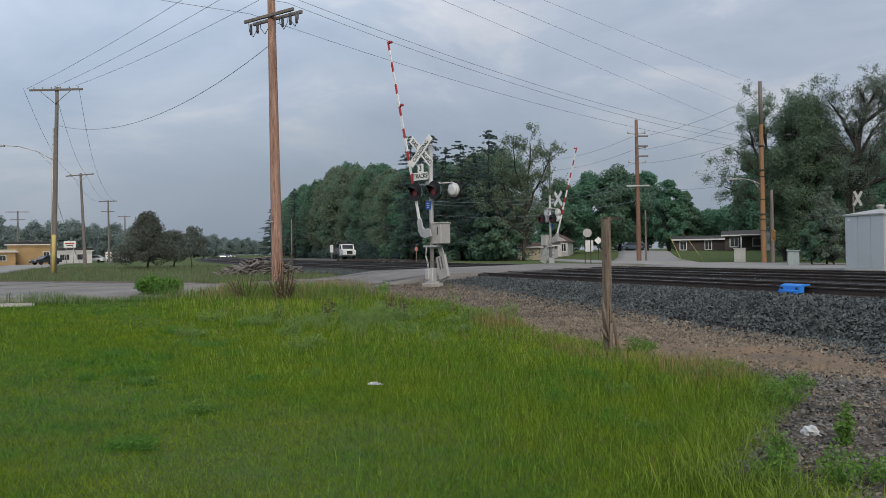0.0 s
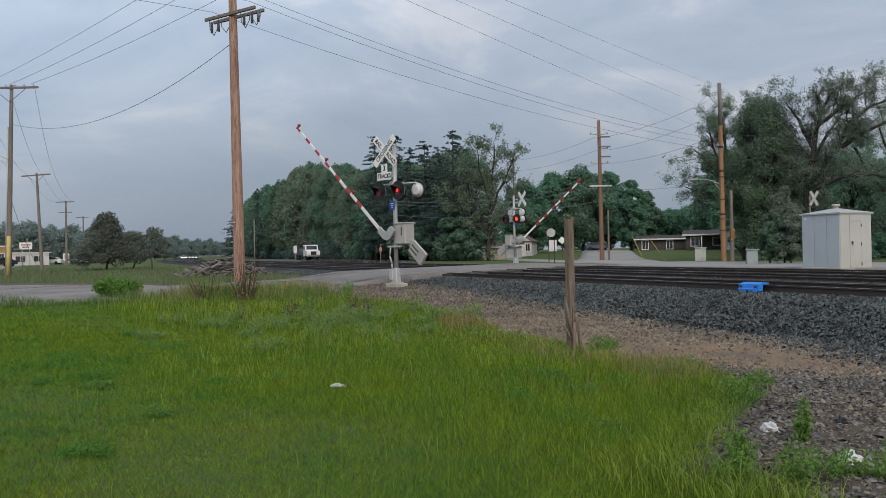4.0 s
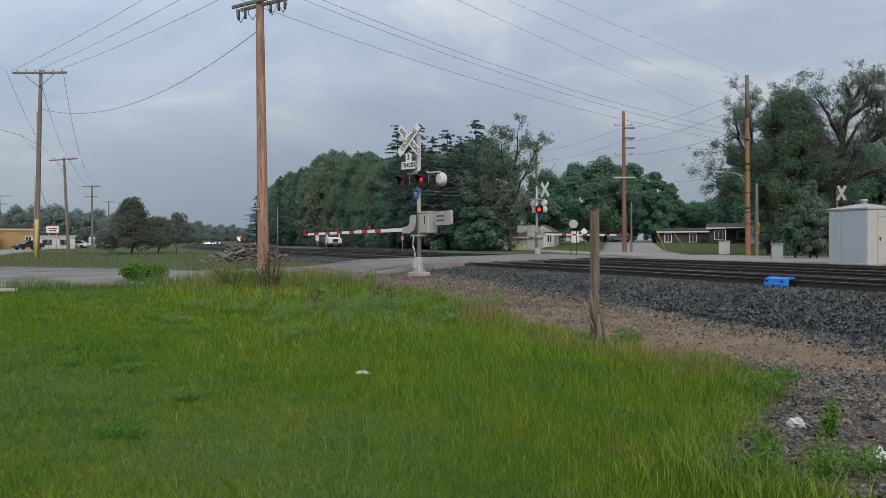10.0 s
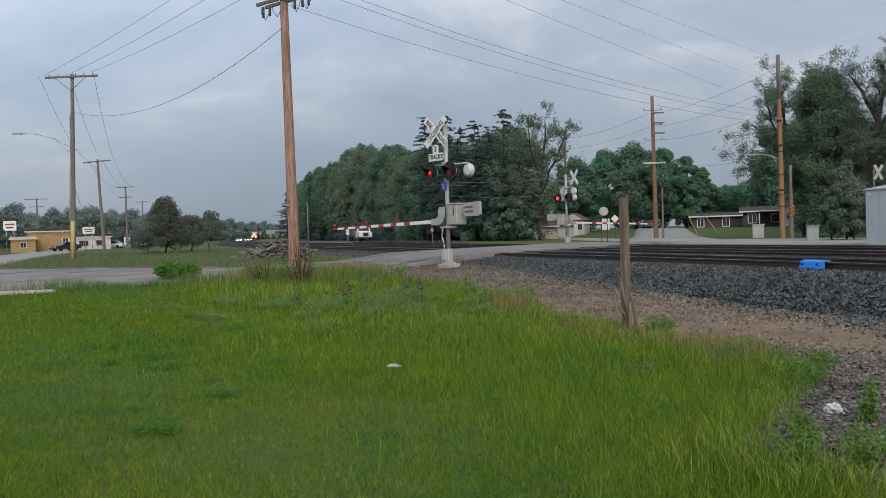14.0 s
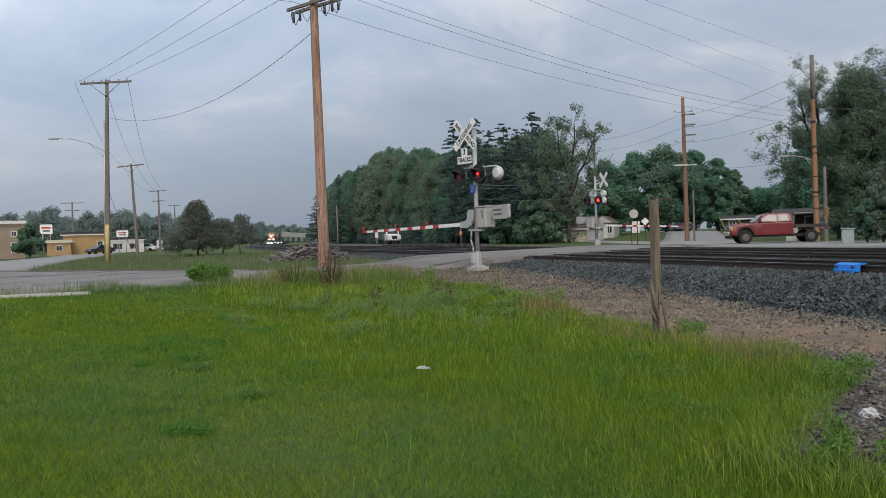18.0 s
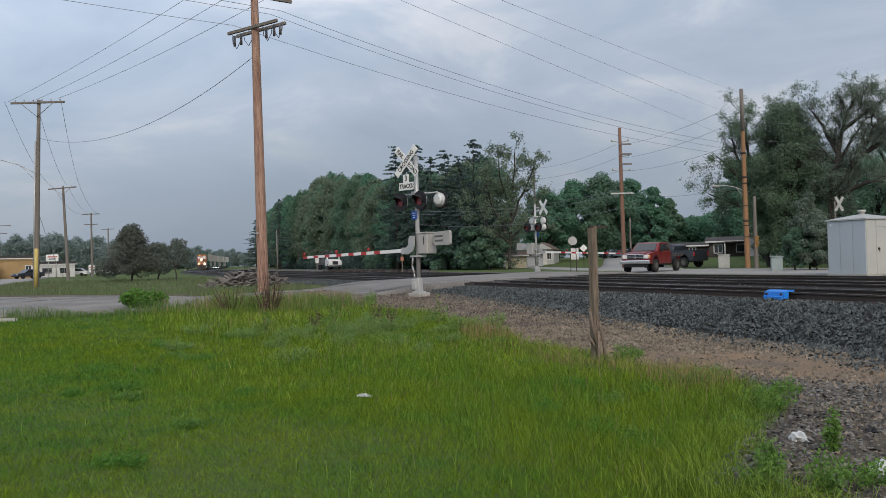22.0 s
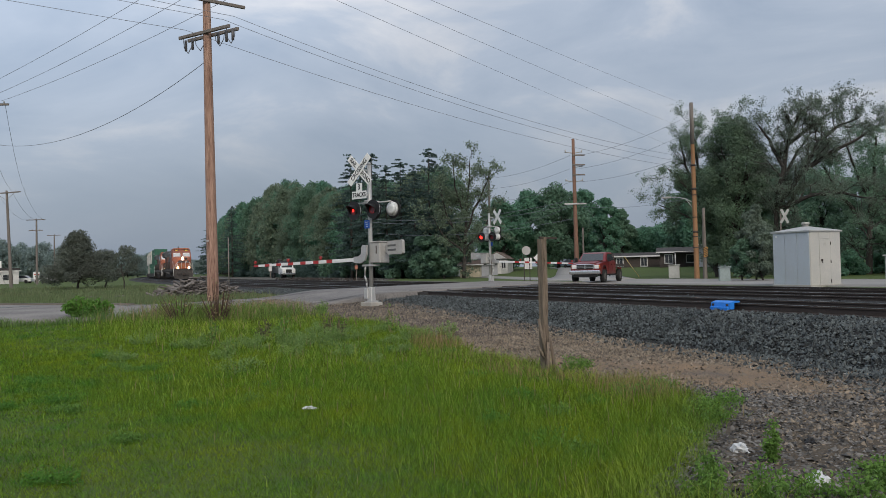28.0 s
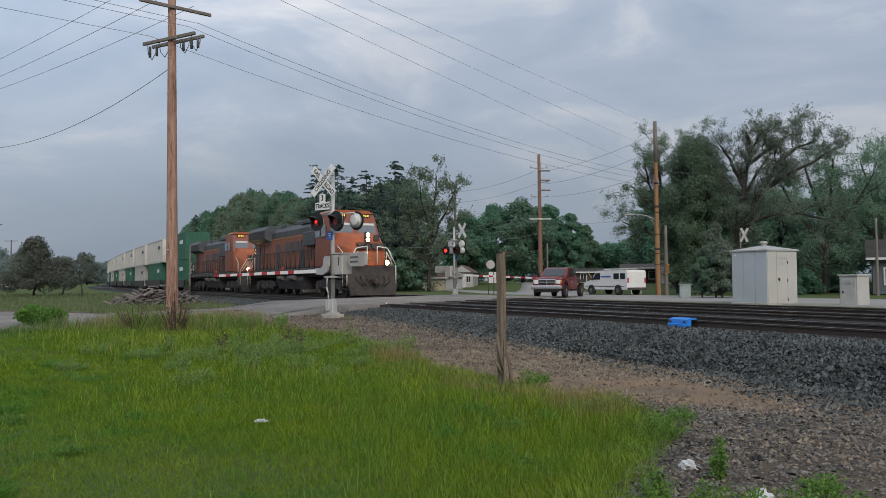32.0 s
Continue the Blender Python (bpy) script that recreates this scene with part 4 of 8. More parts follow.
def crossing_signal(name, label, m, arm_len, seed, extra=False, lights=None):
    """Mast with crossbuck, flashing lights and a gate; local -y looks at the drivers, the arm reaches along -x."""
    t = thing(name, label, "crossing signal", m, "crossing signals")
    bm = B()
    slab(bm, 0, 0, -0.02, 0.52, 0.52, 0.28, bevel=0.02)
    part("foundation", done(bm), M_CONC, t, "concrete foundation")
    bm = B()
    slab(bm, 0, 0, 0.37, 0.22, 0.22, 0.48, bevel=0.02, taper=(0.8, 0.8))
    slab(bm, -0.09, -0.12, 0.40, 0.17, 0.12, 0.34, bevel=0.015)
    slab(bm, 0, 0, 0.14, 0.32, 0.32, 0.05)
    part("junction_base", done(bm), M_ALU, t)
    bm = B()
    rod(bm, (0, 0, 0.6), (0, 0, 4.62), 0.07, 0.07, 14)
    rod(bm, (0, 0, 4.62), (0, 0, 4.68), 0.085, 0.05, 14)
    part("mast", bm, M_ALU, t, "round aluminium mast")
    # crossbuck
    SIGN = pose(-0.42, 0.1, 0, 0, 0, -20) if extra else pose(-0.10, -0.06, 0, 0, 0, 6)
    for k4, (ang, words) in enumerate(((45, "CROSSING"), (-45, None))):
        bm = B()
        mm = SIGN @ pose(0, -0.30 - 0.02 * (1 - k4), 4.42, 0, -ang, 0)
        slab(bm, 0, 0, 0, 1.24, 0.012, 0.235, mm, bevel=0.004)
        bl = part("crossbuck_blade", done(bm), M_WHITE, t, "white crossbuck blade with black letters")
        if words:
            lettering(words, 0.2, M_BLACK, bl, mm @ pose(0, -0.009, 0) @ FACE, 0.92)
        else:
            lettering("RAIL", 0.2, M_BLACK, bl, mm @ pose(-0.36, -0.009, 0) @ FACE, 0.85)
            lettering("ROAD", 0.2, M_BLACK, bl, mm @ pose(0.36, -0.009, 0) @ FACE, 0.85)
    bm = B()
    slab(bm, -0.03, -0.18, 4.42, 0.06, 0.34, 0.06)
    part("sign_bracket", done(bm), M_ALU, t)
    bm = B()
    slab(bm, -0.03, -0.18, 3.62, 0.06, 0.34, 0.05)
    part("sign_bracket", done(bm), M_ALU, t)
    if not extra:
        bm = B()
        slab(bm, -0.1, -0.36, 3.86, 0.28, 0.012, 0.26, bevel=0.004)
        slab(bm, -0.1, -0.36, 3.605, 0.72, 0.012, 0.25, bevel=0.004)
        sg = part("track_count_sign", done(bm), M_WHITE, t, "white sign with black numeral and word")
        lettering("3", 0.25, M_BLACK, sg, pose(-0.1, -0.371, 3.86) @ FACE)
        lettering("TRACKS", 0.2, M_BLACK, sg, pose(-0.1, -0.371, 3.605) @ FACE, 0.85)
        for e in (-1, 1):
            bm = B()
            slab(bm, e * 0.345 - 0.1, -0.369, 3.605, 0.012, 0.004, 0.23)
            part("sign_border", bm, M_BLACK, sg)
    # light arms
    lights = [] if lights is None else lights
    rows = [3.12] + ([3.55] if extra else [])
    for zz in rows:
        bm = B()
        tube(bm, [(-0.55, -0.1, zz + 0.24), (0.55, -0.1, zz + 0.24)], 0.025)
        tube(bm, [(-0.45, 0.1, zz + 0.24), (0.55 + (0 if extra else 0.34), 0.1, zz + 0.24)], 0.025)
        slab(bm, 0, 0, zz + 0.26, 0.2, 0.34, 0.12, bevel=0.02)
        part("light_crossarm", done(bm), M_ALU, t)
        for f in (-1, 1):
            if zz > 3.2 and f > 0:
                continue
            for x in (-0.45, 0.45):
                dummy = lights if zz == 3.12 else []
                flasher(t, x + (0.36 if f > 0 and not extra else 0), f * 0.30, zz, f, dummy, 0.0, M_REDFAR if extra else None)
                if dummy is not lights:
                    lp = dummy[0][0]
                    bpy.data.objects.remove(lp)
    bm = B()
    slab(bm, -0.05, -0.09, 2.66, 0.25, 0.012, 0.27, bevel=0.004)
    bs = part("blue_sign", done(bm), M_BLUE, t, "small blue notice plate")
    for i in range(3):
        bm = B()
        slab(bm, -0.05, -0.098, 2.73 - 0.07 * i, 0.16 - 0.04 * i, 0.004, 0.014)
        part("text_bar", bm, M_WHITE, bs)
    # gate mechanism
    bm = B()
    slab(bm, 0.30, 0.12, 1.72, 0.48, 0.44, 0.66, bevel=0.025)
    slab(bm, 0.30, 0.12, 2.07, 0.52, 0.48, 0.05, bevel=0.01)
    bx = part("mechanism_case", done(bm), M_CABGREY, t, "dull grey gate mechanism case")
    bm = B()
    slab(bm, 0.38, -0.11, 1.82, 0.03, 0.03, 0.26, bevel=0.008)
    part("latch", done(bm), M_RAIL, bx, "rusty latch")
    bm = B()
    slab(bm, 0, 0, 1.32, 0.5, 0.3, 0.06)
    part("mounting_plate", bm, M_ALU, t)
    bm = B()
    tube(bm, [(-0.12, -0.12, 1.35), (-0.17, -0.12, 1.0), (-0.10, -0.1, 0.75), (-0.1, -0.1, 0.6)], 0.028)
    part("conduit", bm, M_ALU, t)
    # gate arm, built level, about its pivot
    pv = Vector((-0.05, -0.22, 1.72))
    arm = new("gate_arm")
    arm.parent = t
    arm.location = pv
    tagged(arm, "red and white striped gate arm with red lamps")
    a0 = -0.55
    bm = B()
    prism(bm, [(0.14, 0.26), (-0.08, 0.27), (-0.15, 0.16), (-0.16, -0.02), (-0.3, -0.1), (-0.56, -0.1), (-0.56, -0.3), (-0.2, -0.33), (0.02, -0.24), (0.12, -0.05)], -0.03, 0.03)
    prism(bm, [(0.28, 0.12), (0.10, 0.16), (-0.06, 0.06), (-0.06, -0.06), (0.1, -0.12), (0.28, 0.0)], 0.36, 0.42)
    part("arm_bracket", done(bm), M_ALU, arm, "curved grey metal bracket")
    n = max(6, int((arm_len - 0.55) / 0.405))
    for i in range(n):
        x1, x2 = a0 - 0.405 * i, a0 - 0.405 * (i + 1)
        red = i % 2 == 1 and i > 2
        x1, x2 = (x1 - 0.035, x2 + 0.035) if red else (x1 + (0.035 if i > 3 else 0), x2 - (0.035 if i > 1 else 0))
        hgt = 0.122 - 0.04 * i / n
        bm = B()
        slab(bm, (x1 + x2) / 2, 0, -0.2, x1 - x2, 0.03, hgt, bevel=0.004)
        part("arm_stripe", done(bm), M_RED if red else M_WHITE, arm, "red stripe" if red else "white stripe")
    for q in (0.30, 0.62, 0.98):
        x = a0 - 0.405 * n * q
        bm = B()
        rod(bm, (x, 0, -0.13), (x, 0, -0.07), 0.04, 0.04, 8)
        rod(bm, (x, -0.045, -0.05), (x, 0.045, -0.05), 0.045, 0.045, 12)
        part("arm_lamp", bm, mat("dull_red_lamp", (0.3, 0.03, 0.025), 0.35, vary=0.1, bump=0), arm, "small red arm lamp")
    bm = B()
    prism(bm, [(0.78, 0.34), (1.5, 0.36), (1.54, 0.32), (1.54, -0.06), (1.48, -0.1), (0.78, -0.08)], 0.30, 0.40)
    cw = part("counterweight", done(bm), M_CABGREY, arm, "grey counterweight plate")
    for zz in (0.2, 0.06):
        bm = B()
        slab(bm, 1.02, 0.297, zz, 0.4, 0.012, 0.06, bevel=0.003)
        part("slot", done(bm), M_STEELG0, cw, "dark slot")
    bm = B()
    prism(bm, [(0.1, 0.06), (0.6, 0.22), (1.0, 0.24), (1.05, 0.16), (1.0, 0.06), (0.1, -0.1)], 0.41, 0.44)
    part("counterweight_arm", done(bm), M_ALU, arm)
    return t, arm, pv


LIGHTS_NEAR, LIGHTS_FAR = [], []
near_signal, near_arm, near_pv = crossing_signal("crossing_signal", "aluminium crossing signal mast with crossbuck, red flashers and gate", pose(-0.36, 26.5, 0.47, 0, 0, -46), 7.05, 1, lights=LIGHTS_NEAR)
far_signal, far_arm, far_pv = crossing_signal("crossing_signal", "crossing signal mast with two rows of flashers beyond the tracks", pose(7.0, 52.5, 0.5, 0, 0, 134), 6.4, 2, True, lights=LIGHTS_FAR)


# ---- signal cabinets ----
def bungalow():
    t = thing("signal_bungalow", "pale grey sheet-metal signal bungalow beside the tracks", "signal cabinet", pose(18.31, 33.44, 0.42, 0, 0, math.degrees(-AZ)) @ Matrix.Translation((1.08, 1.1, 0)) @ Matrix.Diagonal((0.885, 0.885, 1, 1)) @ Matrix.Translation((-1.08, -1.1, 0)))
    # local y runs along the tracks, local x across them; the near corner is the origin
    bm = B()
    slab(bm, 1.08, 1.1, 0.06, 2.3, 2.34, 0.2, bevel=0.02)
    part("base", done(bm), M_CONC, t, "concrete base")
    bm = B()
    slab(bm, 1.08, 1.1, 1.28, 2.16, 2.2, 2.36)
    part("body", done(bm), mat("bungalow_metal", (0.52, 0.495, 0.455), 0.45, 0.25, vary=0.25, second=(0.40, 0.40, 0.39), scale=1.2, fine=20, bump=0.05), t)
    # same metal on the track-side wall, blue skylight mixed into its colour
    sk = mat("bungalow_metal_skylit", (0.47, 0.505, 0.555), 0.45, 0.25, vary=0.25, second=(0.43, 0.44, 0.45), scale=1.2, fine=20, bump=0.05)
    for i in range(3):
        bm = B()
        slab(bm, -0.012, 0.365 + 0.735 * i, 1.28, 0.03, 0.715, 2.32, bevel=0.008)
        part("wall_panel", done(bm), sk, t, "ribbed metal wall panel, blue skylight in its colour")
    wm = MATS["bungalow_metal"]
    for x, w, z, h in ((0.33, 0.62, 1.28, 2.32), (1.78, 0.72, 1.28, 2.32)):
        bm = B()
        slab(bm, x, -0.012, z, w, 0.03, h, bevel=0.008)
        part("wall_panel", done(bm), wm, t)
    bm = B()
    slab(bm, 1.03, -0.02, 1.12, 0.76, 0.035, 2.0, bevel=0.008)
    d = part("door", done(bm), wm, t, "cream-grey metal door")
    bm = B()
    slab(bm, 1.03, -0.02, 2.29, 0.76, 0.03, 0.30, bevel=0.006)
    part("vent_panel", done(bm), wm, t)
    bm = B()
    rod(bm, (0.78, -0.04, 1.22), (0.78, -0.09, 1.22), 0.05, 0.05, 10)
    slab(bm, 0.78, -0.09, 1.17, 0.03, 0.02, 0.16)
    part("door_handle", done(bm), M_RAIL, d, "dark door handle")
    for z in (0.3, 1.15, 1.95):
        bm = B()
        rod(bm, (1.42, -0.05, z - 0.07), (1.42, -0.05, z + 0.07), 0.02, 0.02, 6)
        part("hinge", bm, M_RAIL, d)
    for z in (0.28, 1.86):
        for i in range(4):
            bm = B()
            slab(bm, 1.03, -0.042, z + 0.03 * i, 0.2, 0.012, 0.012)
            part("louvre", bm, wm, d)
    bm = B()
    c = [(-0.09, -0.09), (2.25, -0.09), (2.25, 2.29), (-0.09, 2.29)]
    lo = [bm.verts.new((x, y, 2.46)) for x, y in c]
    up = [bm.verts.new((x, y, 2.52)) for x, y in c]
    ap = [bm.verts.new((x, y, 2.74)) for x, y in ((0.98, 1.0), (1.18, 1.0), (1.18, 1.2), (0.98, 1.2))]
    for a, b in ((lo, up), (up, ap)):
        for i in range(4):
            bm.faces.new((a[i], a[(i + 1) % 4], b[(i + 1) % 4], b[i]))
    bm.faces.new(list(reversed(lo)))
    bm.faces.new(ap)
    rf = part("roof", done(bm), M_ALU, t, "low pyramid metal roof")
    bm = B()
    rod(bm, (1.08, 1.1, 2.72), (1.08, 1.1, 2.82), 0.14, 0.14, 14)
    rod(bm, (1.08, 1.1, 2.82), (1.08, 1.1, 2.92), 0.2, 0.18, 14)
    part("roof_vent", bm, M_CABGREY, rf, "round roof vent")
    bm = B()
    slab(bm, -0.035, 1.98, 2.3, 0.03, 0.1, 0.08)
    part("tag_plate", bm, M_WHITE, t)


bungalow()


def small_cabinet(name, label, x, y, z, w, d, h, yaw, material, door=True):
    t = thing(name, label, "cabinet", pose(x, y, z, 0, 0, yaw), "")
    bm = B()
    slab(bm, 0, 0, h / 2, w, d, h, bevel=0.015)
    part("body", done(bm), material, t)
    bm = B()
    slab(bm, 0, 0, h + 0.03, w + 0.12, d + 0.12, 0.06, bevel=0.012)
    part("lid", done(bm), material, t)
    if door:
        bm = B()
        slab(bm, -w / 2 - 0.012, 0, h * 0.5, 0.025, d * 0.82, h * 0.86, bevel=0.006)
        dd = part("door", done(bm), material, t)
        bm = B()
        slab(bm, -w / 2 - 0.05, d * 0.28, h * 0.5, 0.05, 0.04, 0.1, bevel=0.008)
        part("handle", done(bm), M_RAIL, dd, "dark handle")
        for i in range(4):
            bm = B()
            slab(bm, -w / 2 - 0.03, 0, h * 0.75 + i * 0.035, 0.012, d * 0.4, 0.014)
            part("louvre", bm, material, dd)
    return t


M_PALE = mat("pale_cabinet_metal", (0.50, 0.49, 0.46), 0.5, 0.2, vary=0.25, scale=2, fine=25, bump=0.05)
M_GREENBOX = mat("grey_green_cabinet", (0.27, 0.32, 0.31), 0.5, 0.1, vary=0.25, scale=2, fine=25, bump=0.05)
small_cabinet("signal_cabinet", "small pale metal signal cabinet beside the far track", 21.15, 31.65, 0.38, 0.78, 0.82, 1.36, math.degrees(-AZ), M_PALE)
small_cabinet("utility_cabinet", "pale grey utility cabinet on the street verge", 22.2, 60.4, 0.5, 0.8, 0.6, 0.98, -20, M_PALE, False)
small_cabinet("utility_cabinet", "grey-green utility box near the hedge", 19.9, 45.9, 0.40, 0.6, 0.6, 0.92, -20, M_GREENBOX, True)


# ---- old split post with a scrap of wire ----
def old_post():
    t = thing("wooden_post", "old grey split wooden post standing in the grass", "post", pose(2.46, 12.15, -0.05, 0.4, -0.45, 30))
    bm = B()
    rng = np.random.default_rng(3)
    n = 12
    for off, w, top in ((-0.026, 0.047, 2.10), (0.026, 0.047, 2.13)):
        prev = None
        for i in range(n + 1):
            z = top * i / n
            j = rng.normal(size=2) * 0.004
            ring = [bm.verts.new((off + sx * w / 2 + j[0], sy * 0.05 + j[1], z)) for sx, sy in ((-1, -1), (1, -1), (1, 1), (-1, 1))]
            if prev:
                for a in range(4):
                    bm.faces.new((prev[a], prev[(a + 1) % 4], ring[(a + 1) % 4], ring[a]))
            prev = ring
        bm.faces.new(prev)
    part("post", done(bm), M_POST, t)
    bm = B()
    slab(bm, 0.05, 0, 2.12, 0.34, 0.035, 0.03, pose(0, 0, 0, 0, 2, 0))
    part("iron_strap", bm, M_RAIL, t, "rusty iron strap")
    for k5, (a, b) in enumerate((((0.03, -0.10, 0.62), (0.07, -0.16, 0.0)), ((-0.02, -0.10, 0.55), (-0.09, -0.17, 0.0)), ((-0.12, -0.02, 0.9), (-0.06, -0.10, 0.35)), ((-0.14, 0.0, 0.5), (-0.06, -0.08, 0.3)))):
        bm = B()
        rod(bm, a, b, 0.02, 0.028, 6)
        part("splinter", bm, M_POST, t)


old_post()


# ---- wires ----
def wire(name, a, b, sag, r=0.012, n=14, label="thin sagging overhead wire"):
    a, b = Vector(a), Vector(b)
    bm = B()
    prev = None
    for i in range(n + 1):
        f = i / n
        c = a.lerp(b, f) - Vector((0, 0, 4 * sag * f * (1 - f)))
        ring = [bm.verts.new(c + Vector(o) * r) for o in ((1, 0, -0.6), (-1, 0, -0.6), (0, 0, 1))] if abs((b - a).x) < abs((b - a).y) else [bm.verts.new(c + Vector(o) * r) for o in ((0, 1, -0.6), (0, -1, -0.6), (0, 0, 1))]
        if prev:
            for q in range(3):
                bm.faces.new((prev[q], prev[(q + 1) % 3], ring[(q + 1) % 3], ring[q]))
        prev = ring
    return tagged(link(name, bm, M_WIRE), label, "wire", "overhead wires")


NP, TPL, FP, RP = Vector((-6.85, 33.35, 0)), Vector((-25.2, 52.24, 0)), Vector((17.45, 71.9, 0)), Vector((22.52, 56.7, 0))


def soften(bm, width, limit=0.5, segments=2):
    es = [e for e in bm.edges if len(e.link_faces) == 2 and e.calc_face_angle() > limit]
    bmesh.ops.bevel(bm, geom=es, offset=width, segments=segments, affect="EDGES", profile=0.6, clamp_overlap=True)
    for f in bm.faces:
        f.smooth = True
    return bm


# ---- the train: two diesel locomotives and stacked containers. Local +y is forward, z 0 the top of the rail ----
M_NOSE = mat("orange_nose_paint", (0.42, 0.105, 0.032), 0.5, vary=0.45, second=(0.25, 0.08, 0.04), scale=1.2, fine=9, bump=0.06, streak=(1, 1, 0.5))
M_ORANGE = mat("dirty_orange_paint", (0.29, 0.08, 0.04), 0.6, vary=0.75, second=(0.14, 0.062, 0.046), scale=0.9, fine=7, bump=0.08, streak=(1, 1, 0.35))
M_HOODTOP = mat("sooty_dark_paint", (0.04, 0.046, 0.055), 0.6, vary=0.5, second=(0.085, 0.085, 0.085), scale=1.2, fine=9, bump=0.06)
M_YEL = mat("yellow_stripe", (0.42, 0.22, 0.05), 0.5, vary=0.3, bump=0.03)
M_FRAME = mat("underframe_grime", (0.03, 0.028, 0.028), 0.85, vary=0.6, second=(0.075, 0.065, 0.058), scale=1.5, fine=10, bump=0.2)
M_STEELG = mat("dusty_steel", (0.13, 0.12, 0.11), 0.8, vary=0.4, scale=2, fine=12, bump=0.1)
M_GLASS = mat("cab_glass", (0.16, 0.18, 0.20), 0.08, vary=0.2, bump=0, spec=0.8)
M_SHADE = mat("sun_shade", (0.55, 0.55, 0.52), 0.5, vary=0.15, bump=0)
M_RAILW = mat("handrail_white", (0.62, 0.6, 0.56), 0.5, vary=0.2, bump=0)
M_NUM = mat("number_board", (0.85, 0.6, 0.1), 0.5, vary=0, bump=0, emit=0.7)


def truck_frame(y0, parent):
    bm = B()
    for sx in (-1.02, 1.02):
        prism(bm, [(-2.45, 0.62), (-2.2, 0.92), (-0.9, 0.98), (0.9, 0.98), (2.2, 0.92), (2.45, 0.62), (1.9, 0.45), (-1.9, 0.45)], sx - 0.07, sx + 0.07, pose(0, y0, 0, 0, 0, 90))
        for yy in (-1.85, 0, 1.85):
            slab(bm, sx * 1.08, y0 + yy, 0.53, 0.16, 0.42, 0.36, bevel=0.03)
            slab(bm, sx * 1.05, y0 + yy + 0.55, 0.72, 0.2, 0.3, 0.34, bevel=0.02)
    tf = part("truck_frame", done(bm), M_FRAME, parent, "grimy six-wheel truck frame")
    for yy in (-1.85, 0, 1.85):
        for sx in (-0.76, 0.76):
            bm = B()
            rod(bm, (sx - 0.07, y0 + yy, 0.52), (sx + 0.07, y0 + yy, 0.52), 0.52, 0.52, 20)
            rod(bm, (sx - 0.09 * math.copysign(1, sx), y0 + yy, 0.52), (sx - 0.06 * math.copysign(1, sx), y0 + yy, 0.52), 0.555, 0.555, 20)
            part("wheel", bm, M_RAIL, tf)


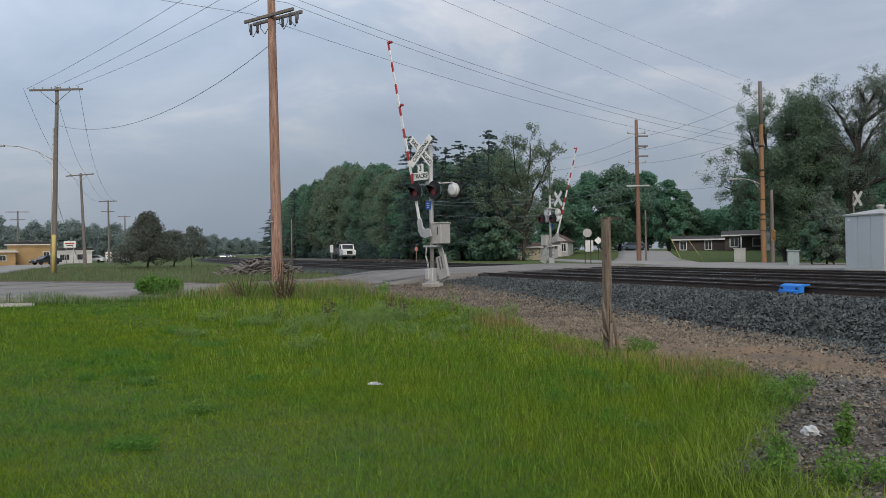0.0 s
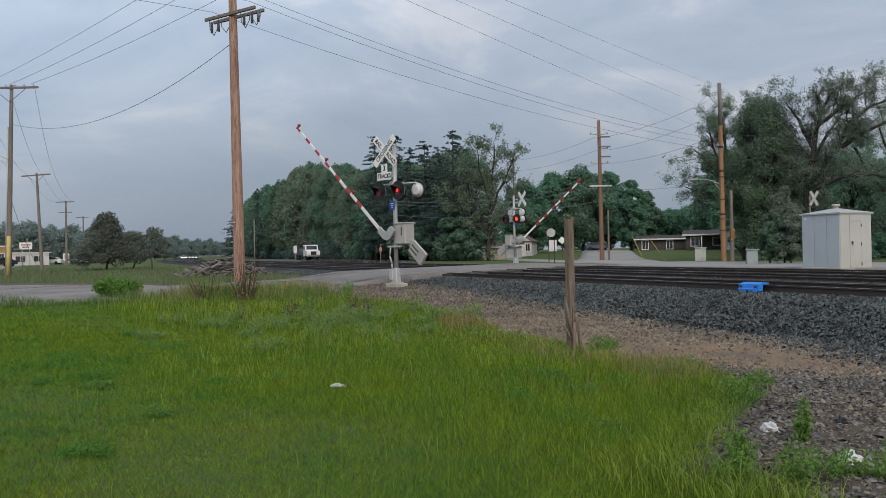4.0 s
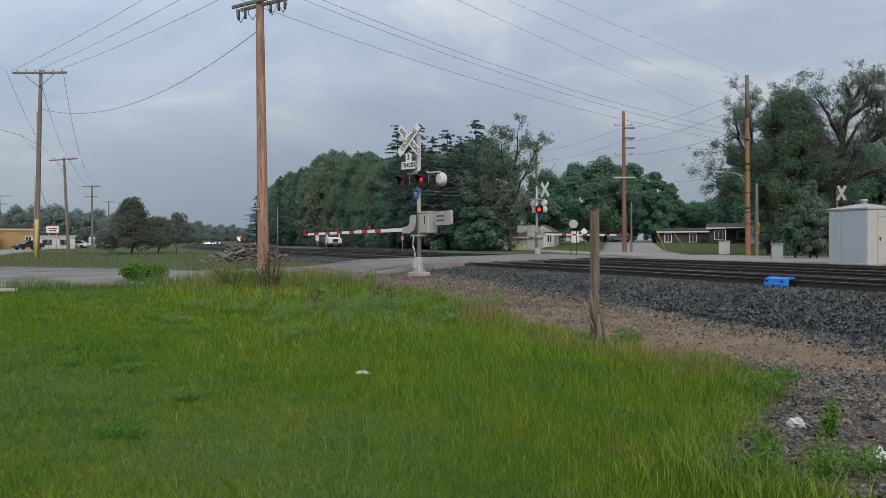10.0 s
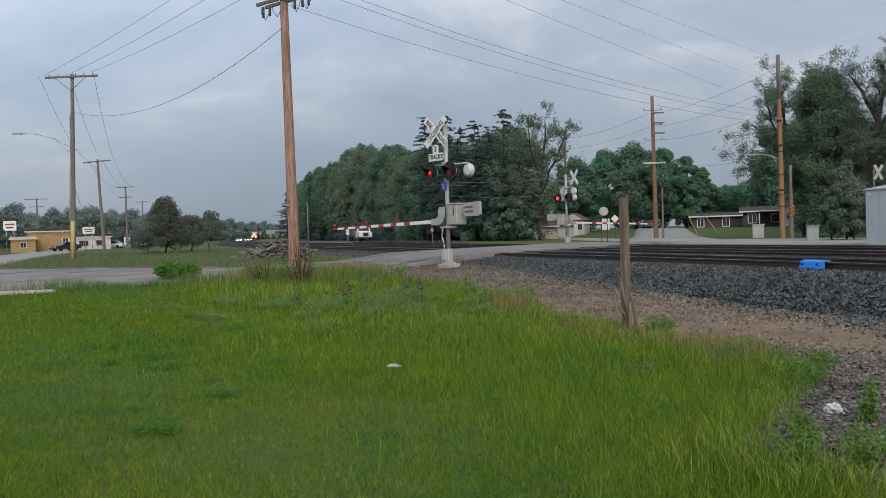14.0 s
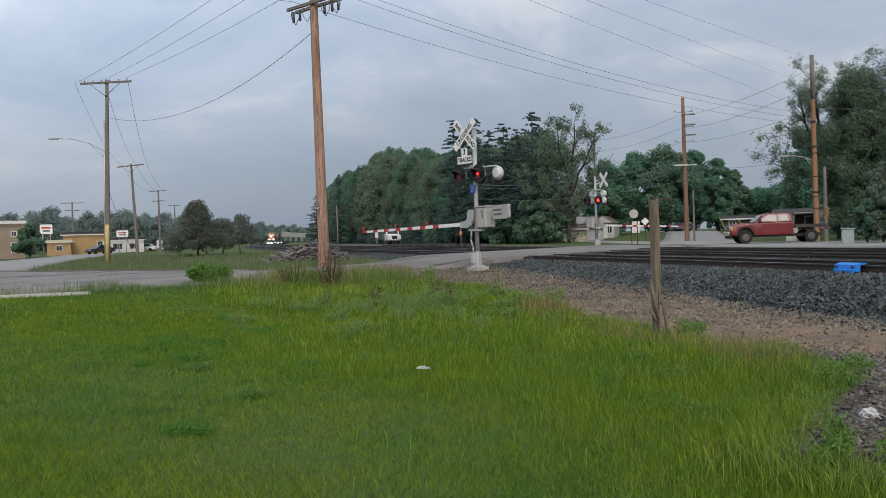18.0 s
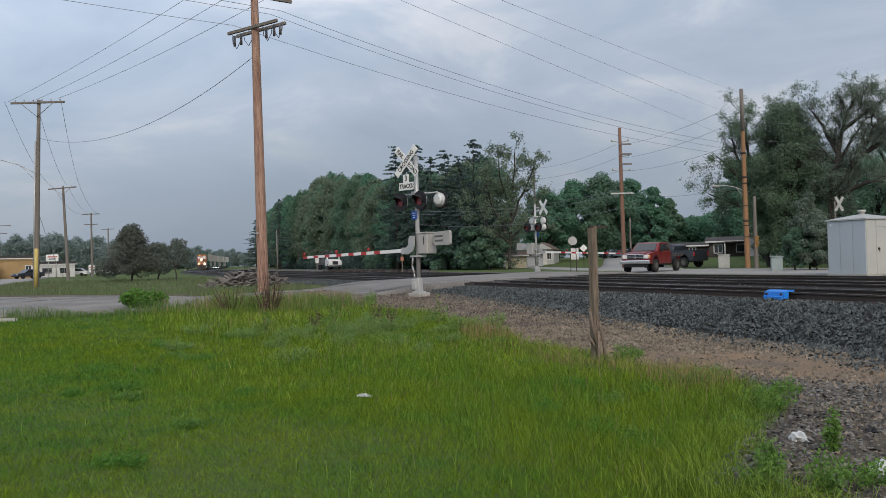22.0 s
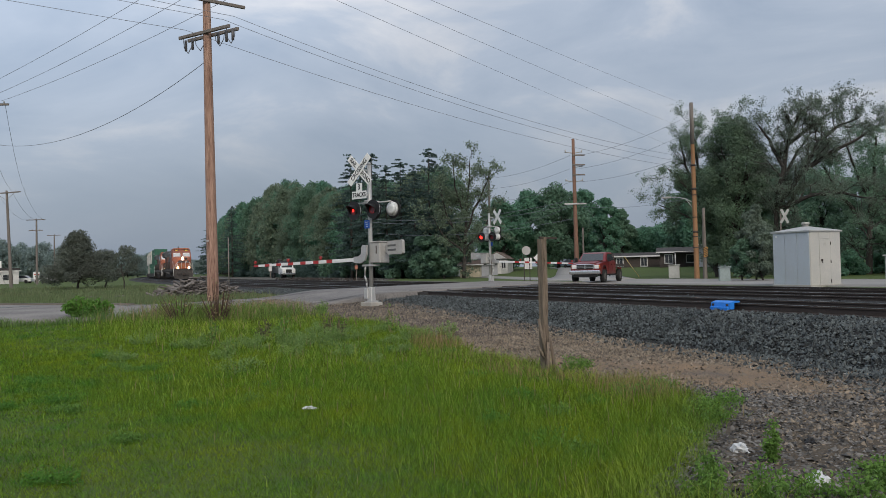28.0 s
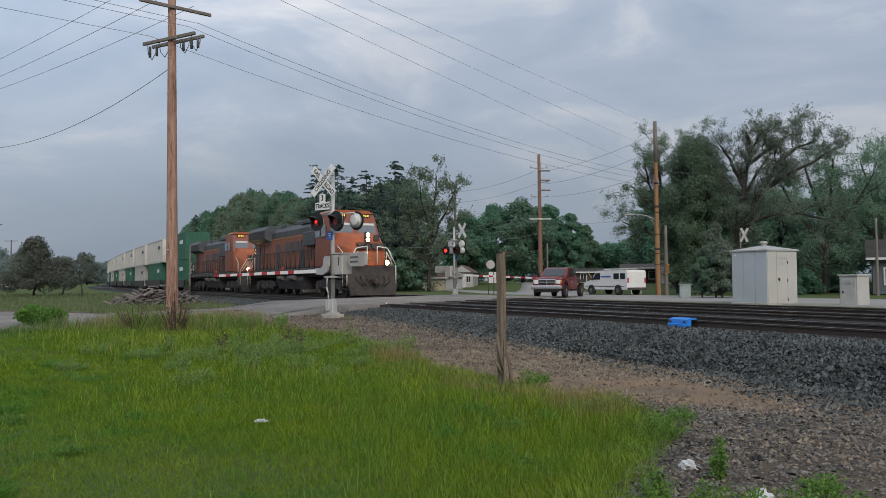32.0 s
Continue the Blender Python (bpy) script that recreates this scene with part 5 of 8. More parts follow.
def locomotive():
    t = thing("locomotive", "orange and dark diesel freight locomotive with sooty roof", "locomotive", None, "locomotives")
    bm = B()
    slab(bm, 0, -0.1, 1.52, 2.95, 20.6, 0.36, bevel=0.03)
    slab(bm, 0, -0.1, 1.28, 2.2, 20.0, 0.2)
    part("underframe", done(bm), M_FRAME, t, "black walkway frame")
    bm = B()
    prism(bm, [(-1.3, 1.2), (1.3, 1.2), (1.38, 0.95), (1.15, 0.38), (-1.15, 0.38), (-1.38, 0.95)], -3.1, 2.6)
    part("fuel_tank", done(bm), M_FRAME, t, "dirty black fuel tank")
    truck_frame(6.6, t)
    truck_frame(-6.8, t)
    # long hood
    bm = B()
    prism(bm, [(-0.98, 1.7), (0.98, 1.7), (0.98, 3.72), (-0.98, 3.72)], -10.1, 5.25)
    hood = part("hood_side", done(bm), M_ORANGE, t, "dirty orange long hood")
    bm = B()
    prism(bm, [(-0.98, 3.72), (0.98, 3.72), (0.98, 4.08), (0.72, 4.35), (-0.72, 4.35), (-0.98, 4.05)], -10.1, 5.25)
    part("hood_top", done(bm), M_HOODTOP, t, "sooty dark hood top")
    for sx in (-1, 1):
        bm = B()
        slab(bm, sx * 0.985, -2.4, 3.66, 0.02, 15.2, 0.05)
        part("yellow_line", bm, M_YEL, hood, "yellow line along the hood")
        for i, y in enumerate(np.arange(-9.4, 4.9, 1.02)):
            bm = B()
            slab(bm, sx * 0.992, y + 0.4, 2.55, 0.03, 0.86, 1.5, bevel=0.008)
            part("hood_door", done(bm), M_ORANGE if i % 5 else M_HOODTOP, hood, "hood door with grille" if i % 5 == 0 else "hood door")
            bm = B()
            slab(bm, sx * 1.015, y + 0.74, 2.6, 0.02, 0.05, 0.16)
            part("door_latch", bm, M_FRAME, hood)
        for y, h2 in ((-1.9, 0.55), (-1.15, 0.55), (-0.4, 0.55), (0.35, 0.55)):
            bm = B()
            prism(bm, [(-0.30, 2.72), (0.24, 2.72), (0.30, 3.34), (-0.24, 3.34)], sx * 1.02 - 0.01, sx * 1.02 + 0.01, pose(0, y, 0, 0, 0, 90))
            part("side_emblem", done(bm), M_HOODTOP, hood, "dark painted block letters as plain shapes")
    for sx in (-1, 1):
        for y in (-8.6, -8.0, -7.4, 1.3, 1.75, 2.5, 3.2, 3.7):
            bm = B()
            slab(bm, sx * 1.012, y, 2.78, 0.03, 0.14, 1.25)
            part("hood_slot", bm, M_FRAME, hood, "dark upright slot")
        bm = B()
        slab(bm, sx * 0.99, -2.4, 1.83, 0.03, 15.2, 0.22)
        part("sill_band", bm, M_FRAME, hood, "grimy band along the walkway")
        for y in np.arange(-9.6, 9.6, 1.6):
            bm = B()
            slab(bm, sx * 1.485, y, 1.53, 0.02, 0.5, 0.2)
            part("frame_plate", bm, M_STEELG, t)
        for y, L2 in ((-1.9, 1.2), (0.6, 1.4)):
            bm = B()
            rod(bm, (sx * 1.42, y - L2 / 2, 1.12), (sx * 1.42, y + L2 / 2, 1.12), 0.16, 0.16, 10)
            part("air_tank", bm, M_STEELG, t, "dusty grey air tank")
    bm = B()
    prism(bm, [(-1.48, 3.75), (-1.0, 3.55), (1.0, 3.55), (1.48, 3.75), (1.48, 4.32), (1.2, 4.58), (-1.2, 4.58), (-1.48, 4.32)], -10.2, -5.6)
    part("radiator_hood", done(bm), M_HOODTOP, t, "overhanging dark radiator hood")
    for sx in (-1, 1):
        bm = B()
        slab(bm, sx * 1.485, -7.9, 4.04, 0.03, 4.3, 0.46)
        part("radiator_grille", bm, M_FRAME, t)
    for y, w, d, h2 in ((-3.6, 1.5, 1.3, 0.22), (-1.0, 0.9, 1.2, 0.3), (1.6, 1.7, 2.0, 0.25), (4.2, 1.2, 0.9, 0.18)):
        bm = B()
        slab(bm, 0, y, 4.33 + h2 / 2, w, d, h2, bevel=0.03)
        part("roof_hatch", done(bm), M_HOODTOP, t)
    for sx in (-1, 1):
        bm = B()
        slab(bm, sx * 1.18, 3.9, 3.35, 0.46, 2.2, 0.8, bevel=0.03)
        part("air_filter_box", done(bm), M_HOODTOP, t)
    # cab
    bm = B()
    prism(bm, [(5.2, 1.7), (8.15, 1.7), (8.15, 3.25), (7.75, 4.15), (7.45, 4.52), (5.2, 4.62)], -1.5, 1.5, pose(0, 0, 0, 0, 0, 0) @ Matrix(((0, 1, 0, 0), (1, 0, 0, 0), (0, 0, 1, 0), (0, 0, 0, 1))))
    for v in bm.verts:
        if v.co.z > 4.0:
            v.co.x *= 0.93
    cab = part("cab", soften(done(bm), 0.08, 0.3), M_ORANGE, t, "orange crew cab")
    bm = B()
    prism(bm, [(-1.42, 4.56), (1.42, 4.56), (1.1, 4.72), (-1.1, 4.72)], 5.2, 7.4)
    part("cab_roof", done(bm), M_NOSE, cab)
    for sx in (-1, 1):
        for y in (5.75, 6.75):
            bm = B()
            slab(bm, sx * 1.5, y, 3.62, 0.03, 0.75, 0.62, bevel=0.008)
            part("side_window", done(bm), M_GLASS, cab, "dark side window")
        tilt = Matrix.Translation((0, 7.98, 3.72)) @ pose(0, 0, 0, 24)
        bm = B()
        slab(bm, sx * 0.72, 0, 0.02, 1.12, 0.04, 0.66, tilt, bevel=0.01)
        w = part("windshield", done(bm), M_GLASS, cab, "windshield with pale shade")
        bm = B()
        slab(bm, sx * 0.72, 0.025, 0.24, 0.95, 0.02, 0.12, tilt)
        part("sun_visor", bm, M_SHADE, w)
        bm = B()
        slab(bm, sx * 0.74, 7.62, 4.42, 0.62, 0.06, 0.2, bevel=0.01)
        nb = part("number_board", done(bm), M_BLACK, cab, "black number board")
        for i in range(4):
            bm = B()
            slab(bm, sx * 0.74 - 0.2 + 0.13 * i, 7.655, 4.42, 0.07, 0.01, 0.11)
            part("number_bar", bm, M_NUM, nb, "yellow bar")
    # nose: eight-sided, its top falling forward from the windshield
    bm = B()
    rings = []
    for y, hw, tw, top, foot_y in ((8.05, 1.46, 1.12, 3.5, 8.05), (9.45, 1.18, 0.84, 3.3, 9.5), (9.85, 0.98, 0.68, 3.08, 10.15)):
        rings.append([bm.verts.new(v) for v in ((-hw, foot_y, 1.7), (-hw, y + (foot_y - y) * 0.5, top - 0.62), (-tw, y, top), (tw, y, top), (hw, y + (foot_y - y) * 0.5, top - 0.62), (hw, foot_y, 1.7))])
    for a, b in zip(rings, rings[1:]):
        for i in range(6):
            bm.faces.new((a[i], a[(i + 1) % 6], b[(i + 1) % 6], b[i]))
    bm.faces.new(rings[0])
    bm.faces.new(list(reversed(rings[2])))
    soften(done(bm), 0.07, 0.35)
    nose = part("nose", done(bm), M_NOSE, t, "sloping orange nose")
    bm = B()
    for cx, w3 in ((-0.66, 0.34), (-0.26, 0.30), (0.12, 0.30), (0.50, 0.34)):
        prism(bm, [(-w3 / 2 - 0.05, -0.10), (w3 / 2 - 0.07, -0.10), (w3 / 2 + 0.03, 0.10), (-w3 / 2 + 0.05, 0.10)], 10.03, 10.13, pose(cx, -0.01, 2.72))
    slab(bm, -0.05, 10.05, 2.87, 1.7, 0.12, 0.035)
    slab(bm, -0.05, 10.07, 2.57, 1.7, 0.12, 0.035)
    slab(bm, -0.82, 10.0, 2.80, 0.3, 0.12, 0.06)
    part("nose_emblem", bm, M_HOODTOP, nose, "dark plain emblem on the nose")
    bm = B()
    slab(bm, 0.3, 10.10, 2.08, 0.75, 0.12, 0.12)
    part("nose_stripe", bm, M_YEL, nose, "yellow plain stripe")
    bm = B()
    slab(bm, -0.5, 9.88, 3.14, 0.34, 0.14, 0.32, bevel=0.02)
    part("nose_panel", done(bm), M_FRAME, nose)
    bm = B()
    slab(bm, 0.06, 9.92, 3.16, 0.30, 0.20, 0.54, bevel=0.03)
    hl = part("headlight_box", done(bm), M_FRAME, nose)
    for z in (3.04, 3.28):
        bm = B()
        rod(bm, (0.06, 10.00, z), (0.06, 10.04, z), 0.115, 0.115, 16)
        lens = part("headlight", bm, M_HEADLIGHT, hl, "bright warm headlight")
        bm = B()
        rod(bm, (0.06, 10.04, z), (0.06, 10.055, z), 0.07, 0.06, 12)
        part("bulb", bm, M_BULB, lens, "glaring warm white bulb")
    for sx in (-1, 1):
        bm = B()
        rod(bm, (sx * 0.85, 10.45, 1.86), (sx * 0.85, 10.58, 1.86), 0.15, 0.15, 14)
        b2 = part("ditch_light_case", bm, M_FRAME, t)
        bm = B()
        rod(bm, (sx * 0.85, 10.58, 1.86), (sx * 0.85, 10.60, 1.86), 0.125, 0.125, 14)
        lens = part("ditch_light", bm, M_HEADLIGHT, b2, "bright warm ditch light")
        bm = B()
        rod(bm, (sx * 0.85, 10.60, 1.86), (sx * 0.85, 10.615, 1.86), 0.07, 0.06, 12)
        part("bulb", bm, M_BULB, lens, "glaring warm white bulb")
    # pilot, coupler, steps, rails
    for e, y in ((1, 10.35), (-1, -10.35)):
        bm = B()
        slab(bm, 0, y, 1.02, 2.9, 0.12, 0.75)
        prism(bm, [(-1.45, 0.75), (1.45, 0.75), (1.3, 0.12), (0.4, 0.1), (-0.4, 0.1), (-1.3, 0.12)], y, y + e * 0.32)
        plow = part("pilot_plow", done(bm), M_FRAME, t, "dark pilot plow")
        bm = B()
        slab(bm, 0, y + e * 0.45, 0.86, 0.3, 0.8, 0.3, bevel=0.05)
        part("coupler", done(bm), M_RAIL, plow, "rusty coupler")
        for hx in (-1.0, -0.7, -0.35, 0.35, 0.7, 1.0):
            bm = B()
            tube(bm, [(hx, y + e * 0.1, 1.15), (hx * 0.95, y + e * 0.38, 0.85), (hx * 0.6, y + e * 0.42, 0.62)], 0.025, 5)
            part("air_hose", bm, M_BLACK, plow)
        for sx in (-1, 1):
            for i in range(4):
                bm = B()
                slab(bm, sx * 1.36, y - e * 0.32, 0.45 + 0.3 * i, 0.28, 0.5, 0.05)
                part("step", bm, M_FRAME, t)
            bm = B()
            tube(bm, [(sx * 1.46, y + e * 0.05, 0.6), (sx * 1.46, y + e * 0.05, 1.75), (sx * 0.92, y + e * 0.12, 2.6), (sx * 0.3, y + e * 0.14, 2.68), (sx * 0.3, y + e * 0.12, 1.75)], 0.03, 6)
            tube(bm, [(sx * 1.3, y + e * 0.05, 1.72), (sx * 0.85, y + e * 0.12, 2.42), (sx * 0.85, y + e * 0.12, 1.72)], 0.025, 6)
            part("end_handrail", bm, M_RAILW, t, "white end handrail")
            bm = B()
            tube(bm, [(sx * 1.46, y - e * 0.6, 0.6), (sx * 1.46, y - e * 0.6, 2.4), (sx * 1.46, y - e * 1.4, 2.75)], 0.025, 6)
            part("step_handrail", bm, M_RAILW, t)
    for sx in (-1, 1):
        bm = B()
        tube(bm, [(sx * 1.44, -9.8, 2.72), (sx * 1.44, 5.0, 2.72)], 0.03, 6)
        rl = part("walkway_rail", bm, M_FRAME, t, "dark walkway handrail")
        for y in np.arange(-9.8, 5.1, 0.925):
            bm = B()
            rod(bm, (sx * 1.44, y, 1.7), (sx * 1.44, y, 2.72), 0.034, 0.034, 5)
            part("stanchion", bm, M_FRAME, rl)
    for y in (6.0, 6.4):
        bm = B()
        rod(bm, (0.3, y, 4.7), (0.3, y, 5.0), 0.05, 0.07, 8)
        part("horn", bm, M_FRAME, t)
    # the superstructure stands a little taller above the deck
    for o in t.children_recursive:
        if o.type == "MESH":
            for v in o.data.vertices:
                if v.co.z > 1.6:
                    v.co.z = 1.6 + (v.co.z - 1.6) * 1.10
    return t


def container(parent, y, z, L, material, label, rib=True):
    bm = B()
    slab(bm, 0, y, z + 1.45, 2.5, L, 2.86)
    c = part("container", done(bm), material, parent, label)
    bm = B()
    for sx in (-1, 1):
        for zz in (z + 0.09, z + 2.81):
            slab(bm, sx * 1.24, y, zz, 0.09, L, 0.16)
        for e in (-1, 1):
            slab(bm, sx * 1.21, y + e * (L / 2 - 0.06), z + 1.45, 0.12, 0.16, 2.88)
    for e in (-1, 1):
        for zz in (z + 0.09, z + 2.81):
            slab(bm, 0, y + e * (L / 2 - 0.04), zz, 2.4, 0.12, 0.16)
    part("corner_frame", bm, material, c)
    if rib:
        n = int(L / 0.55)
        for sx in (-1, 1):
            bm = B()
            for i in range(n):
                slab(bm, sx * 1.25, y - L / 2 + (i + 0.5) * L / n, z + 1.45, 0.05, 0.26, 2.5)
            part("side_corrugation", bm, material, c)
    for e in (-1, 1):
        bm = B()
        for i in range(7):
            slab(bm, 0, y + e * (L / 2 + 0.01), z + 0.4 + i * 0.36, 2.2, 0.05, 0.12)
        slab(bm, 0, y + e * (L / 2 + 0.004), z + 1.48, 2.3, 0.02, 2.6)
        part("end_panel", bm, material, c)
    bm = B()
    for sx in (-1, 1):
        slab(bm, sx * 1.285, y + L * 0.3, z + 1.9, 0.012, 2.0, 0.4)
    part("side_marking", bm, M_HOODTOP if material is not MATS.get("green_container") else M_WHITE, c, "plain block marking")


M_CGREEN = mat("green_container", (0.025, 0.125, 0.075), 0.55, vary=0.35, second=(0.02, 0.075, 0.05), scale=0.8, fine=6, bump=0.05)
M_CWHITE = mat("white_container", (0.55, 0.53, 0.49), 0.55, vary=0.3, second=(0.40, 0.37, 0.33), scale=0.8, fine=6, bump=0.05)
M_CTAN = mat("grey_container", (0.42, 0.40, 0.37), 0.55, vary=0.3, scale=0.8, fine=6, bump=0.05)


def well_car(top, bottom, length=16.2, cl=12.19, tl=None):
    t = thing("well_car", "rusty well car with two stacked containers", "freight car", None, "well cars")
    bm = B()
    for sx in (-1, 1):
        prism(bm, [(-length / 2 + 1.6, 1.15), (-length / 2 + 2.2, 0.35), (length / 2 - 2.2, 0.35), (length / 2 - 1.6, 1.15)], sx * 1.38 - 0.06, sx * 1.38 + 0.06, pose(0, 0, 0, 0, 0, 90))
    slab(bm, 0, 0, 0.36, 2.6, length - 4.6, 0.1)
    for e in (-1, 1):
        slab(bm, 0, e * (length / 2 - 0.9), 1.0, 2.3, 1.9, 0.35, bevel=0.03)
    part("well_frame", done(bm), M_FRAME, t, "dark rusty well frame")
    for e in (-1, 1):
        bm = B()
        for sx in (-1, 1):
            slab(bm, sx * 1.0, e * (length / 2 - 0.2), 0.55, 0.14, 2.3, 0.35, bevel=0.03)
        tk = part("truck_frame", done(bm), M_FRAME, t)
        for yy in (-0.85, 0.85):
            for sx in (-0.76, 0.76):
                bm = B()
                rod(bm, (sx - 0.07, e * (length / 2 - 0.2) + yy, 0.46), (sx + 0.07, e * (length / 2 - 0.2) + yy, 0.46), 0.46, 0.46, 16)
                part("wheel", bm, M_RAIL, tk)
    container(t, 0, 0.42, cl, bottom, "corrugated container in the well")
    container(t, 0, 3.34, tl or cl, top, "corrugated container on top")
    return t


loco_1 = locomotive()
loco_2 = copy_thing(loco_1, Matrix())
cars = [well_car(M_CGREEN, M_CGREEN), well_car(M_CWHITE, M_CGREEN, tl=14.6)]
tagged(cars[0], "well car with two stacked dark green containers")
tagged(cars[1], "well car with a white container on a green one")
cars.append(well_car(M_CWHITE, M_CTAN, tl=14.6))
for i in range(7):
    cars.append(copy_thing(cars[1 + i % 2], Matrix()))
TRAIN = [(loco_1, -0.8), (loco_2, 22.4)] + [(c, 42.0 + 16.6 * i) for i, c in enumerate(cars)]


# ---- road vehicles; local +y is forward, z 0 the road ----
WHEELS = {}
M_REDCAR = mat("red_car_paint", (0.155, 0.018, 0.02), 0.28, vary=0.15, scale=2, bump=0, spec=0.5)
M_DARKCAR = mat("dark_car_paint", (0.03, 0.035, 0.045), 0.28, vary=0.15, scale=2, bump=0, spec=0.5)
M_WHITECAR = mat("white_car_paint", (0.68, 0.68, 0.67), 0.32, vary=0.12, scale=2, bump=0, spec=0.5)
M_CHROME = mat("chrome", (0.62, 0.62, 0.62), 0.18, 0.9, vary=0.1, bump=0)
M_TYRE = mat("tyre", (0.02, 0.02, 0.02), 0.85, vary=0.2, bump=0.1)
M_TINT = mat("tinted_glass", (0.03, 0.035, 0.04), 0.06, vary=0.1, bump=0, spec=0.8)
M_AMBER = mat("amber_lens", (0.75, 0.28, 0.03), 0.3, vary=0.1, bump=0)
M_LAMPGLASS = mat("lamp_glass", (0.6, 0.6, 0.58), 0.15, vary=0.1, bump=0)


def sides(bm, outline, half, inset=0.0, mi=0):
    """Outline in y and z, drawn out across x between -half and half."""
    m = Matrix(((0, 1, 0, 0), (1, 0, 0, 0), (0, 0, 1, 0), (0, 0, 0, 1)))
    return prism(bm, outline, -half, half, m, mi)


def add_wheels(t, ys, half, r, dual=False):
    for y in ys:
        for sx in (-1, 1):
            w = new("wheel")
            w.parent = t
            w.location = (sx * half, y, r)
            bm = B()
            rod(bm, (-0.12, 0, 0), (0.12, 0, 0), r, r, 20)
            part("tyre", bm, M_TYRE, w, "black tyre")
            bm = B()
            rod(bm, (sx * 0.105, 0, 0), (sx * 0.13, 0, 0), r * 0.62, r * 0.5, 14)
            for i in range(5):
                slab(bm, sx * 0.13, r * 0.3 * math.cos(i * math.tau / 5), r * 0.3 * math.sin(i * math.tau / 5), 0.02, 0.07, 0.07)
            part("rim", bm, M_STEELG, w, "dull metal rim")
            WHEELS.setdefault(t.name, []).append((w, r, pose(sx * half, y, r)))


def arch(y, r, z, n=9):
    """Points of a wheel opening, from its rear foot to its front foot."""
    return [(y - r * math.cos(math.pi * i / n), z + (r * 1.05) * math.sin(math.pi * i / n)) for i in range(n + 1)]


YZ = Matrix(((0, 1, 0, 0), (1, 0, 0, 0), (0, 0, 1, 0), (0, 0, 0, 1)))


def pickup(name, label, paint, flatbed, h=1.92):
    t = thing(name, label, "pickup truck")
    front, rear = 2.86, (-0.98 if flatbed else -3.0)
    low = ([] if flatbed else arch(-2.05, 0.5, 0.52)) + arch(1.95, 0.5, 0.52)
    bm = B()
    sides(bm, [(rear, 0.52)] + low + [(front - 0.12, 0.55), (front, 0.66), (front + 0.02, 1.02), (front - 0.06, 1.16), (front - 0.35, 1.23), (1.35, 1.31), (rear, 1.34)], 0.98)
    for v in bm.verts:
        if v.co.z > 1.1:
            v.co.x *= 0.95
        if v.co.y > 2.6:
            v.co.x *= 0.94
    body = part("body", soften(done(bm), 0.03), paint, t)
    bm = B()
    sides(bm, [(1.9, 1.24), (front - 0.12, 1.2), (front - 0.3, 1.27), (1.4, 1.36)], 0.62)
    part("bonnet", soften(done(bm), 0.02), paint, body)
    bm = B()
    sides(bm, [(-0.98, 1.32), (1.42, 1.32), (0.72, h - 0.07), (0.45, h), (-0.72, h), (-0.93, h - 0.1)], 0.92)
    for v in bm.verts:
        if v.co.z > 1.5:
            v.co.x *= 0.82
    cab = part("cab", soften(done(bm), 0.05), paint, t)
    for sx in (-1, 1):
        lean = Matrix.Translation((sx * 0.862, 0, 1.6)) @ pose(0, 0, 0, 0, -sx * 16.5, 0)
        for ol in ([(1.0, -0.2), (0.55, 0.2), (0.03, 0.2), (0.03, -0.2)], [(-0.09, -0.2), (-0.09, 0.2), (-0.62, 0.2), (-0.76, -0.2)]):
            bm = B()
            prism(bm, ol, -0.012, 0.012, lean @ YZ)
            part("side_window", done(bm), M_TINT, cab, "dark side window")
        for y in (0.5, -0.45):
            bm = B()
            slab(bm, sx * 0.972, y, 0.95, 0.014, 0.88, 0.62, bevel=0.004)
            dr = part("door", done(bm), paint, body)
            bm = B()
            slab(bm, sx * 0.985, y - 0.3, 1.12, 0.03, 0.16, 0.04)
            part("door_handle", bm, M_BLACK, dr)
        bm = B()
        slab(bm, sx * 1.09, 1.08, 1.45, 0.2, 0.1, 0.28, bevel=0.03)
        part("wing_mirror", done(bm), M_BLACK, body)
        for y in (1.95,) if flatbed else (1.95, -2.05):
            bm = B()
            ring = arch(y, 0.5, 0.52) 
            prism(bm, ring + [(p, q) for p, q in reversed(arch(y, 0.56, 0.52))], -0.02, 0.02, Matrix.Translation((sx * 0.975, 0, 0)) @ YZ)
            part("wheel_arch", done(bm), M_BLACK, body, "dark wheel arch lip")
        bm = B()
        slab(bm, sx * 0.72, front + 0.0, 0.99, 0.3, 0.08, 0.24, bevel=0.03)
        hl2 = part("headlamp", done(bm), M_LAMPGLASS, body, "clear headlamp")
        bm = B()
        slab(bm, sx * 0.88, front - 0.06, 0.99, 0.09, 0.1, 0.2, bevel=0.01)
        part("turn_lamp", done(bm), M_AMBER, hl2, "amber turn lamp")
        bm = B()
        slab(bm, sx * 0.98, -0.1, 0.44, 0.16, 1.7, 0.06, bevel=0.02)
        part("step_bar", done(bm), M_BLACK, t)
    bm = B()
    slab(bm, 0, 0, 0, 1.46, 0.03, 0.70, Matrix.Translation((0, 1.10, 1.60)) @ pose(0, 0, 0, 50), taper=(0.9, 1))
    part("windshield", bm, M_TINT, cab, "dark windshield")
    bm = B()
    slab(bm, 0, front + 0.01, 1.0, 1.14, 0.08, 0.34, bevel=0.03)
    gr = part("grille", done(bm), M_CHROME, body, "chrome grille")
    for i in range(3):
        for sx in (-1, 1):
            bm = B()
            slab(bm, sx * 0.27, front + 0.05, 0.90 + 0.1 * i, 0.48, 0.02, 0.072, bevel=0.01)
            part("grille_slot", done(bm), M_BLACK, gr)
    bm = B()
